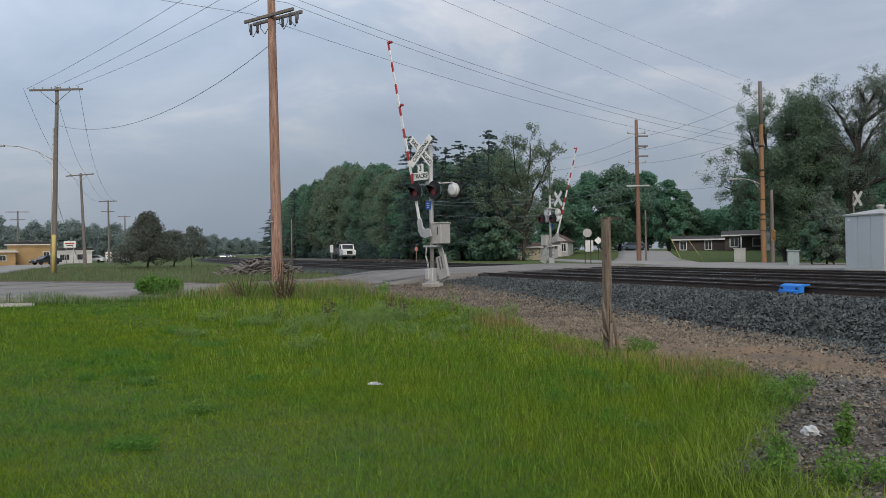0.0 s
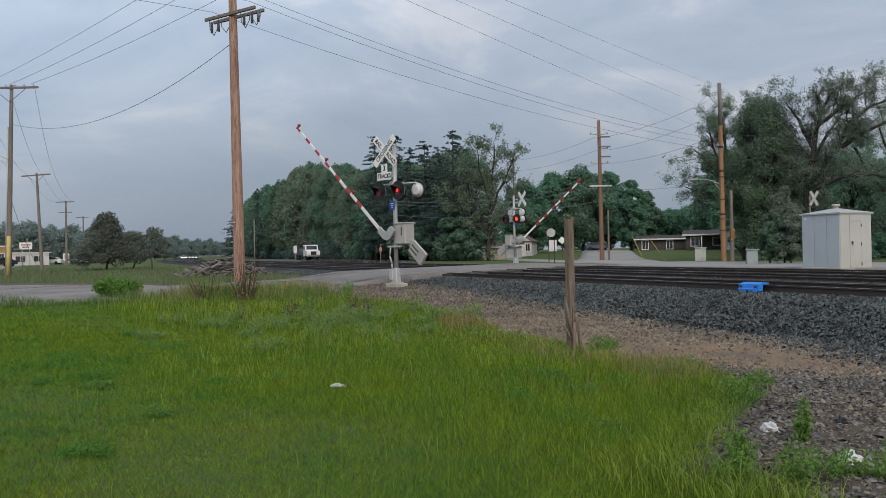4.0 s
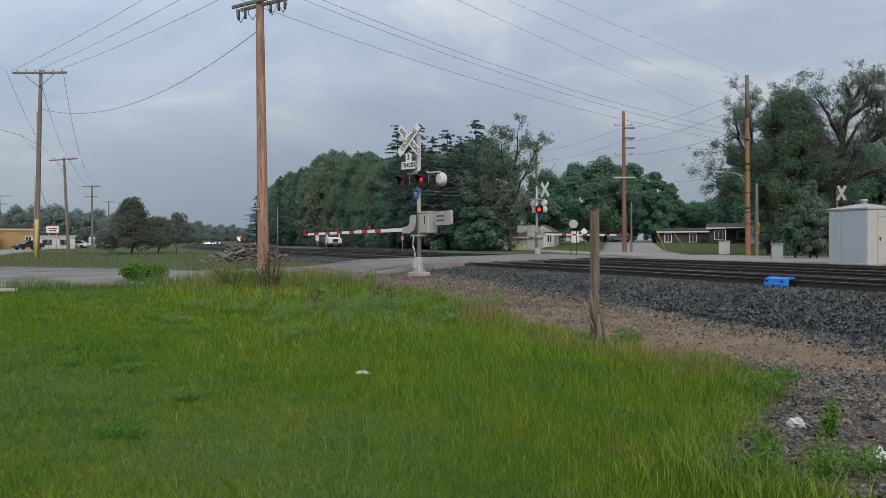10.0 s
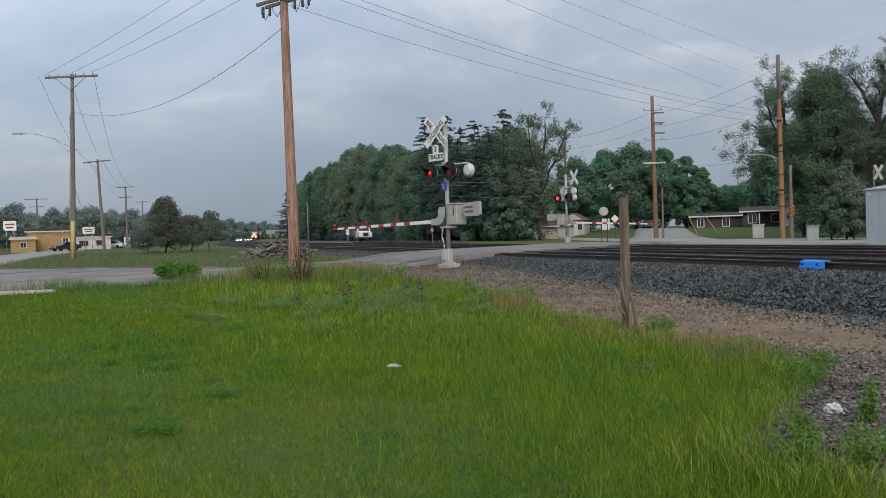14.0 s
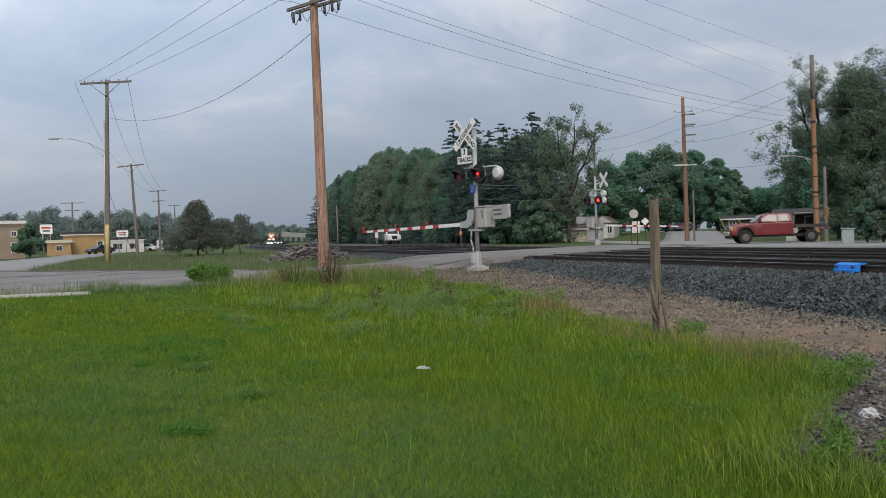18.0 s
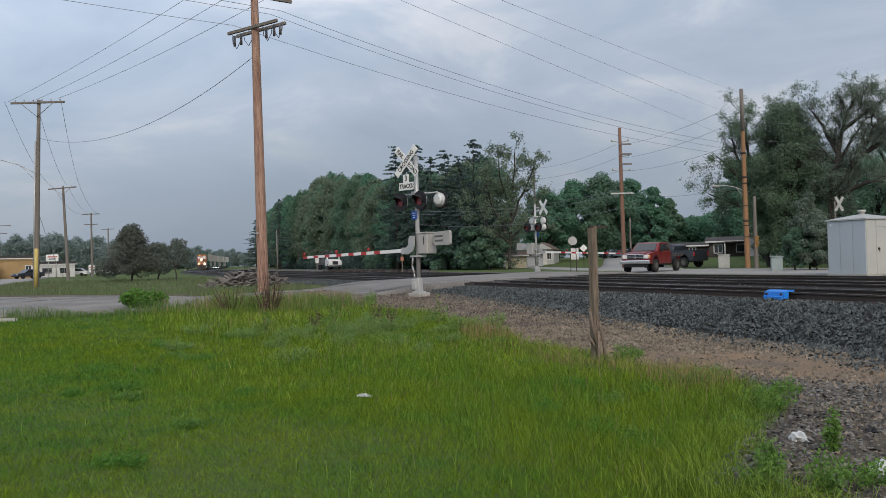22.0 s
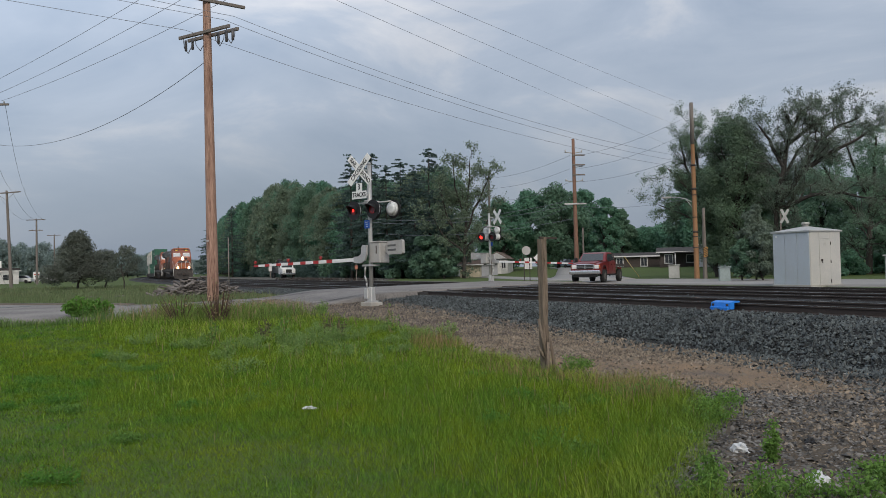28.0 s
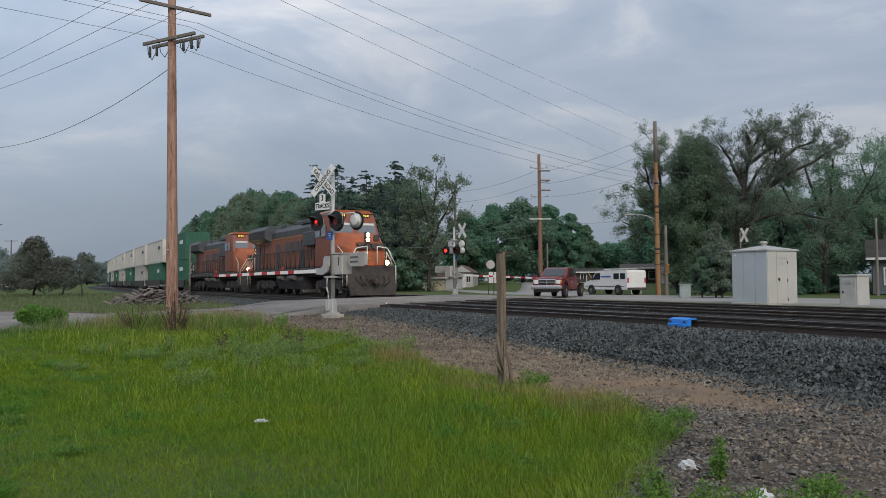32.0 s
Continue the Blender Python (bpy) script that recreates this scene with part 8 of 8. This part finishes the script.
# dark soil shows between the loose stones by the frayed lawn
def soil_patch():
    ss3 = np.arange(-6, 7.3, 0.3)
    verts, cols = [], 8
    for s in ss3:
        a = float(lawn_edge(s)) - 0.45
        b = a + (9.7 - a) * float(np.interp(s, [-6, 5.2, 6.4, 7.2], [1, 1, 0.75, 0.12])) + 0.12 * math.sin(s * 3.1)
        for j in range(cols + 1):
            x, y = tp(s, a + (b - a) * j / cols)
            verts.append((x, y, g(x, y) + (0.036 if 0 < j < cols else -0.03)))
    idx = np.arange(len(ss3) * (cols + 1)).reshape(len(ss3), cols + 1)
    f = np.stack([idx[:-1, :-1], idx[:-1, 1:], idx[1:, 1:], idx[1:, :-1]], -1).reshape(-1, 4)
    dark = mat("dark_soil", (0.05, 0.04, 0.031), 0.95, vary=0.6, second=(0.10, 0.078, 0.052), scale=1.6, fine=26, bump=1.0, depth=0.04)
    tagged(link("soil", pydata("soil", verts, f), dark), "dark bare soil under loose stones beside the lawn", "soil", kind="structure")


gravel()
soil_patch()
ballast()
blades("lawn_grass", 680000, 41, 4.2, 27, 1.1, low_h, 0.0062, 0.95, M_GRASS, "short bright green lawn grass", simple=True)
blades("uncut_grass", 150000, 42, 4.6, 26, 1.0, tall_h, 0.0046, 0.45, M_TALL, "tall uncut green grass", lambda x, y, s, p: 0.03 + 0.97 * rough(x, y) * np.clip(patch(x, y, 1.1, 3.3) * 1.5, 0.15, 1))
blades("dry_stems", 5200, 43, 5, 26, 0.9, lambda x, y, rng: tall_h(x, y, rng) * 1.35, 0.004, 0.22, M_STRAW, "dry straw-coloured grass stems", lambda x, y, s, p: 0.03 + 0.97 * rough(x, y))


# small round leaves of clover and plantain between the blades
def clover(n, seed):
    rng = np.random.default_rng(seed)
    a, r = np.radians(-34 + 60 * rng.random(n)), 4.3 + 11.5 * rng.random(n) ** 1.1
    x, y = r * np.sin(a), r * np.cos(a)
    s, p = to_sp(x, y)
    ok = (p < lawn_edge(s) - 0.2) & ((x > -2.6) | (y < road_edge_y(x) - 0.15)) & (rng.random(n) < np.clip(1.7 * patch(x, y, 1.7, 0.9) * patch(x, y, 4.3, 2.2) + 0.12, 0, 1) * (1 - 0.55 * rough(x, y)))
    x, y = x[ok], y[ok]
    m = len(x)
    c = np.stack([x, y, gz(x, y) + low_h(x, y, rng) * (0.5 + 0.6 * rng.random(m))], -1)
    nrm = np.array([0, 0, 1.0]) + 0.45 * rng.normal(size=(m, 3))
    u1 = np.cross(nrm, rng.normal(size=(m, 3)))
    u1 /= np.linalg.norm(u1, axis=1)[:, None]
    u2 = np.cross(nrm, u1)
    u2 /= np.linalg.norm(u2, axis=1)[:, None]
    sz = (0.0052 * (0.6 + 0.9 * rng.random(m)) * np.clip(r[ok] / 8, 1, 1.6))[:, None]
    V = np.stack([c - u1 * sz, c - u2 * sz * 0.8, c + u1 * sz, c + u2 * sz * 0.8], 1).reshape(-1, 3)
    tagged(link("lawn_clover", pydata("lawn_clover", V, np.arange(m * 4).reshape(-1, 4)), M_LAWNLEAF), "small round clover leaves in the lawn", "clover", kind="stuff")


M_LAWNLEAF = mat("lawn_leaves", (0.14, 0.25, 0.025), 0.6, spec=0.1, vary=0.6, second=(0.09, 0.22, 0.03), scale=0.5, fine=2.5, bump=0, island=0.5, trans=0.4)
clover(110000, 47)


def fringe(x, y, s, p):
    e = lawn_edge(s)
    return np.clip(1.2 - np.abs(p - e + 0.3) / 0.55, 0, 1) * (s < 15) * (0.25 + 0.75 * (patch(x, y, 2.6, 0.4) > 0.5))


blades("edge_tufts", 60000, 45, 5.0, 17, 1.0, lambda x, y, rng: 0.12 + 0.15 * patch(x, y, 1.8, 1.3), 0.0055, 0.75, M_TALL, "long arching grass along the gravel edge", fringe, (2, 30), 0.3)


blades("dry_stems", 26000, 46, 8.0, 17, 1.0, lambda x, y, rng: 0.20 + 0.18 * patch(x, y, 1.4, 0.6), 0.0045, 0.35, mat("seed_stems", (0.24, 0.165, 0.095), 0.85, vary=0.5, second=(0.18, 0.17, 0.06), scale=0.8, fine=4, bump=0, island=0.4, spec=0.1), "reddish brown seeding stems along the gravel edge",
       lambda x, y, s, p: np.clip(1.1 - np.abs(p - lawn_edge(s) + 0.55) / 0.6, 0, 1) * (s > 7.2) * (0.3 + 0.7 * (patch(x, y, 1.9, 2.4) > 0.45)), (2, 30), 0.3)


# tall seeding grass at the crest by the road, and the rough verge beyond it
def crest(x, y, s, p):
    return np.exp(-((y - 23.3 + 0.12 * x) / 1.3) ** 2) * np.clip((x + 8.5) / 2, 0, 1) * np.clip((-1.5 - x) / 1.5, 0, 1)


blades("seeding_grass", 60000, 51, 18, 26.2, 1.0, lambda x, y, rng: 0.22 + 0.5 * np.clip(patch(x, y, 2.4, 1.0) - 0.25, 0, 1), 0.0055, 0.35, M_CREST, "tall seeding grass along the road edge", crest, (-22, 4))
blades("dry_stems", 9000, 52, 18, 26.2, 1.0, lambda x, y, rng: 0.3 + 0.42 * patch(x, y, 2.2, 1.0), 0.005, 0.25, M_STRAW, "tall dry seed stems along the road edge", crest, (-22, 4))


def road_strip(x, y, s, p):
    return np.clip(1.15 - np.abs(road_edge_y(x) - 0.55 - y) / 0.6, 0, 1) * np.clip((-6.0 - x) / 2, 0, 1) * np.clip(patch(x, y, 1.3, 2.1) * 1.6, 0.1, 1)


blades("roadside_grass", 70000, 53, 18, 30, 1.0, lambda x, y, rng: 0.16 + 0.34 * np.clip(patch(x, y, 1.9, 0.7) - 0.1, 0, 1), 0.006, 0.45, mat("roadside_blades", (0.10, 0.18, 0.06), 0.65, spec=0.08, vary=0.8, second=(0.15, 0.215, 0.07), scale=0.6, fine=2.0, bump=0, island=0.5, trans=0.4),
       "ragged tall green grass overhanging the old road", road_strip, (-38, -12))


def verge(n, seed):
    rng = np.random.default_rng(seed)
    a = np.radians(-35 + 31 * rng.random(n))
    r = 31 + 62 * rng.random(n) ** 1.4
    x, y = r * np.sin(a), r * np.cos(a)
    p = x * NX + y * NY
    far_edge = np.interp(x, [-47, -34, -22.5, -12.8, -8.6, -3.0], [46, 44.5, 38.7, 33.8, 31.2, 38.5])
    lane_x = np.interp(y, [38, 70, 103, 170], [-23, -37, -50, -78])
    ok = (y > far_edge + 0.3) & (p < 9.4) & (x > lane_x + 0.4) & (x < -3.2)
    x, y, r = x[ok], y[ok], r[ok]
    m = len(x)
    h = (0.06 + 0.12 * patch(x, y, 0.5, 0.3) + 0.16 * (rng.random(m) < 0.08)) * (0.6 + 0.8 * rng.random(m))
    w = 0.012 * r / 30 * (0.7 + 0.7 * rng.random(m))
    f = rng.random(m) * math.tau
    vx, vy, z = np.cos(f) * w, np.sin(f) * w, gz(x, y) - 0.02
    V = np.stack([np.stack([x - vx, y - vy, z], -1), np.stack([x + vx, y + vy, z], -1), np.stack([x + vy * 3, y - vx * 3, z + h], -1)], 1).reshape(-1, 3)
    tagged(link("verge_grass", pydata("verge_grass", V, np.arange(m * 3).reshape(-1, 3)), M_VERGE), "rough green grass on the far verge", "grass", kind="stuff")


verge(150000, 61)


# ---- weeds and bushes in the lawn ----
def leafy_plant(name, label, x, y, h, w, seed, material, stems=30, leaves=900, size=0.06, stemmat=None, thick=0.006):
    rng = np.random.default_rng(seed)
    t = thing(name, label, "plant", pose(x, y, g(x, y) - 0.02, 0, 0, 0), "weeds")
    bm = B()
    cs, rs = [], []
    for i in range(stems):
        a, q = rng.random() * math.tau, math.sqrt(rng.random()) * w * 0.5
        b = (q * math.cos(a), q * math.sin(a), h * (0.6 + 0.45 * rng.random()) * (1 - 0.45 * (q / (w * 0.5)) ** 2))
        rod(bm, (b[0] * 0.35, b[1] * 0.35, 0), b, thick, thick * 0.5, 4, False)
        for f in (0.3, 0.55, 0.8, 1.0):
            cs.append((b[0] * (0.35 + 0.65 * f), b[1] * (0.35 + 0.65 * f), b[2] * f))
            rs.append(0.07 * w ** 0.5 + 0.03)
    part("stalk_tuft", bm, stemmat or M_STRAW, t)
    link("foliage", leaf_mesh("foliage", cs, rs, leaves, size, rng, 0.8, 0.1, 0.1), material, t)
    return t


M_BUSH = leafmat("bush_leaves", (0.14, 0.28, 0.05), (0.08, 0.18, 0.035), 0.35)
M_WEED = leafmat("weed_leaves", (0.15, 0.265, 0.055), (0.095, 0.19, 0.045), 0.35)
M_CLOVER = leafmat("clover_leaves", (0.10, 0.235, 0.035), (0.075, 0.185, 0.03), 0.3)
M_DOCK = leafmat("dark_seed_heads", (0.12, 0.13, 0.065), (0.10, 0.09, 0.05), 0.3)


def weeds():
    leafy_plant("bush", "low bright green leafy bush at the road edge", -8.75, 24.75, 0.62, 1.45, 301, M_BUSH, 70, 5200, 0.04)
    rng = np.random.default_rng(77)
    twigs = mat("dry_twigs", (0.085, 0.052, 0.038), 0.9, vary=0.3, bump=0)
    leafy_plant("dead_bush", "brown dry bare bush before the pole", -4.45, 22.3, 1.3, 0.9, 330, M_STRAW, 48, 200, 0.03, twigs, 0.011)
    leafy_plant("dead_bush", "brown dry stems of a bare bush in the tall grass", -5.6, 22.9, 0.85, 1.6, 331, M_STRAW, 46, 160, 0.025, twigs, 0.009)
    for i, (x, y) in enumerate(((-2.6, 18.2), (-2.1, 18.0), (-1.2, 18.5), (-3.6, 17.6), (-0.9, 17.9), (0.2, 18.6))):
        leafy_plant("dock_weed", "dark-headed dock weed standing in the grass", x, y, 0.55 + 0.1 * (i % 3), 0.35, 340 + i, M_DOCK if i % 2 == 0 else M_WEED, 9, 150, 0.03)
    for i in range(36):
        a, r = radians(rng.uniform(-24, 21)), rng.uniform(7, 17)
        x, y = r * math.sin(a), r * math.cos(a)
        if perp(x, y) > float(lawn_edge(x * DX + y * DY)) - 0.3:
            continue
        leafy_plant("clover_clump", "darker green clump of weeds in the lawn", x, y, rng.uniform(0.09, 0.17), rng.uniform(0.3, 0.75), 360 + i, M_CLOVER if i % 3 else M_WEED, 22, 900, 0.013, M_CLOVER)
    greyleaf = leafmat("grey_green_weed", (0.22, 0.32, 0.10), (0.15, 0.24, 0.075), 0.3)
    for i in range(44):
        x, y = -1.8 + rng.normal() * 1.6, 17.4 + rng.normal() * 1.4
        leafy_plant("meadow_weed", "grey-green leafy weed standing in the uncut grass", x, y, rng.uniform(0.2, 0.4), rng.uniform(0.4, 0.8), 500 + i, greyleaf, 18, 700, 0.017, M_WEED)
    for i, (x, y, h, w) in enumerate(((3.12, 6.3, 0.40, 0.10), (2.85, 5.35, 0.26, 0.42), (3.2, 5.25, 0.22, 0.4), (3.55, 5.45, 0.26, 0.4), (3.75, 5.9, 0.2, 0.35), (2.5, 5.2, 0.3, 0.35), (2.35, 5.6, 0.34, 0.22), (2.15, 5.3, 0.3, 0.3),
                                      (3.6, 8.6, 0.26, 0.5), (3.9, 8.9, 0.2, 0.4), (3.3, 8.0, 0.3, 0.5), (2.95, 12.5, 0.3, 0.6), (3.2, 12.8, 0.2, 0.4), (3.05, 9.6, 0.25, 0.6), (3.65, 10.4, 0.16, 0.5))):
        leafy_plant("roadside_weed", "leafy upright weed at the gravel edge", x, y, h, w, 420 + i, M_WEED, 16, 700, 0.015, M_WEED)
    # tufts along the road edge at the crest
    for i in range(18):
        x = rng.uniform(-7.8, -1.6)
        y = 23.0 - 0.15 * x + rng.normal() * 0.5
        if y < float(road_edge_y(x)) - 0.2:
            leafy_plant("roadside_weed", "tall weedy tuft at the edge of the road", x, y, rng.uniform(0.3, 0.5), rng.uniform(0.35, 0.7), 560 + i, (greyleaf, M_WEED, greyleaf)[i % 3], 16, 500, 0.022, M_WEED)


weeds()


mud = mat("muddy_edge", (0.125, 0.095, 0.065), 0.8, vary=0.6, second=(0.06, 0.048, 0.038), scale=0.9, fine=9, bump=0.6, depth=0.04)
ribbon("mud_strip", [((-34.4, 43.8), (-34.9, 45.6)), ((-28, 41.2), (-28.7, 43.1)), ((-22.6, 37.9), (-23.2, 39.6)), ((-17.4, 35.6), (-17.9, 36.9)), ((-12.9, 33.1), (-13.5, 34.5)), ((-9.3, 31.2), (-9.6, 32.1))], mud, lambda x, y: g(x, y) + 0.05,
       "muddy brown strip along the road edge", "mud", cols=3)


# pools of water on the old road
def puddle(x, y, w, d, yaw, seed):
    bm = B()
    n = 26
    pts = []
    for i in range(n):
        a = i * math.tau / n
        k0 = 1 + 0.22 * math.sin(3 * a + seed) + 0.12 * math.sin(5 * a + 2 * seed)
        lx, ly = w / 2 * k0 * math.cos(a), d / 2 * k0 * math.sin(a)
        c, s = math.cos(radians(yaw)), math.sin(radians(yaw))
        px, py = x + lx * c - ly * s, y + lx * s + ly * c
        pts.append(bm.verts.new((px, py, road_z(px, py) + 0.006)))
    bm.faces.new(pts)
    bmesh.ops.triangulate(bm, faces=bm.faces)
    tagged(link("puddle", bm, M_WET), "shallow rain puddle on the road", "puddle", "puddles", kind="structure")


for k10, (x, y, w, d, yaw) in enumerate(((-17.5, 33.0, 6.0, 0.9, 60), (-14.2, 31.0, 3.0, 0.6, 58), (-20, 28.5, 2.2, 0.5, 40), (-13.5, 25.0, 1.8, 0.35, 30), (-24, 35, 4, 0.7, 60), (-16.5, 23.8, 1.6, 0.3, 20), (-9.0, 30.6, 1.6, 0.4, 40))):
    puddle(x, y, w, d, yaw, k10 + 1)
kerb = ribbon("kerb", [((-30, 15.4), (-30.05, 15.65)), ((-20, 18.0), (-20.08, 18.25)), ((-14, 20.0), (-14.1, 20.25)), ((-10.8, 21.3), (-10.95, 21.5))], M_CONC, lambda x, y: g(x, y) + 0.07, "thin worn concrete kerb at the lawn edge", "kerb", cols=1)


# old tar lines and cracks along the road
def cracks():
    tar = mat("tar_crack", (0.035, 0.033, 0.032), 0.8, vary=0.3, bump=0.1)
    rng = np.random.default_rng(91)
    for i in range(16):
        k0, off = rng.uniform(-1, 7), rng.uniform(-2.8, 3.8)
        n, L = 14, rng.uniform(2.5, 6.5)
        along = rng.random() < 0.7
        bm = B()
        prev = None
        for j in range(n + 1):
            f = j / n
            kk, o = (k0 + L * f, off + 0.25 * math.sin(3 * f + i) + rng.normal() * 0.05) if along else (k0 + rng.normal() * 0.06 + 0.5 * f, -3.0 + 6.8 * f)
            w = 0.02 + 0.025 * rng.random()
            a, b = (road_pt(kk, o - w), road_pt(kk, o + w)) if along else (road_pt(kk - w, o), road_pt(kk + w, o))
            ring = [bm.verts.new((*q, road_z(*q) + 0.008)) for q in (a, b)]
            if prev:
                bm.faces.new((prev[0], prev[1], ring[1], ring[0]))
            prev = ring
        tagged(link("road_crack", done(bm), tar), "dark tar-filled crack in the old road", "crack", "road cracks", kind="structure")


cracks()


def drive(car, way):
    rows = []
    for t, x, y, yaw in way:
        rows.append((t, pose(x, y, g(x, y) + 0.035, 0, 0, yaw)))
    walk(car, rows)
    # wheels roll by the way gone, in steps of less than a quarter turn
    for w, r, m in WHEELS[car.name]:
        rows, turn = [(0.0, m)], 0.0
        for (t, x, y, _), (t2, x2, y2, _) in zip(way, way[1:]):
            d = math.hypot(x2 - x, y2 - y)
            n = max(1, int(math.degrees(d / r) / 80) + 1)
            for i in range(1, n + 1):
                if t + (t2 - t) * i / n > 0.02:
                    rows.append((t + (t2 - t) * i / n, m @ pose(0, 0, 0, -math.degrees(turn + d / r * i / n), 0, 0)))
            turn += d / r
        walk(w, rows)


def motions():
    # gates come down
    down = ((0, 75.3), (1, 68), (2, 58.5), (3, 48.6), (4, 38.5), (4.5, 32.5), (6.5, 17), (7, 13.5), (8, 6.0), (9, 0.0), (9.5, -1.0), (10, -0.9), (11, -0.9), (32, -0.9))
    walk(near_arm, [(t, pose(*near_pv, 0, a, -5)) for t, a in down])
    fall = ((0, 73), (1, 64), (2, 56), (3, 45), (4, 37.5), (4.5, 33), (6.5, 19.5), (7, 16), (8, 8.5), (9, 3.0), (10, -1.0), (11, -2.4), (32, -2.4))
    walk(far_arm, [(t, pose(*far_pv, 0, a, 0)) for t, a in fall])
    # flashing lamps: the light plates show before the lens, left and right in turn
    for lights, flip in ((LIGHTS_NEAR, 0), (LIGHTS_FAR, 1)):
        for i, (lp, m) in enumerate(lights):
            first = i % 2 == flip
            rows = []
            t0 = 10.12 - 1.19 * 9 + (0.0 if first else 0.595)
            shut = pose(0, 0.085, 0)
            rows.append((0.0, m @ shut))
            k6 = 0
            while t0 + 1.19 * k6 < 31.6:
                on, off = t0 + 1.19 * k6, t0 + 1.19 * k6 + 0.575
                for tt, op in ((on - 0.034, 0), (on + 0.034, 1), (off - 0.034, 1), (off + 0.034, 0)):
                    if 0.05 < tt < 31.95:
                        rows.append((tt, m if op else m @ shut))
                k6 += 1
            on = t0 + 1.19 * k6
            rows.append((32.0, m if (32.0 - t0) % 1.19 < 0.58 else m @ shut))
            walk(lp, rows)
    # cars
    drive(red_pickup, RED_WAY)
    drive(dark_pickup, DARK_WAY)
    drive(white_van, VAN_WAY)
    # the train comes round the bend
    for ob, back in TRAIN:
        rows = []
        for i in range(33):
            s = 42.2 + 10.12 + 22.85 * (32 - i) + back
            x, y = tp(s, TRACKS[1])
            rows.append((i, pose(x, y, RAIL_Z, 0, 0, tp_yaw(s) + 180)))
        walk(ob, rows)


motions()
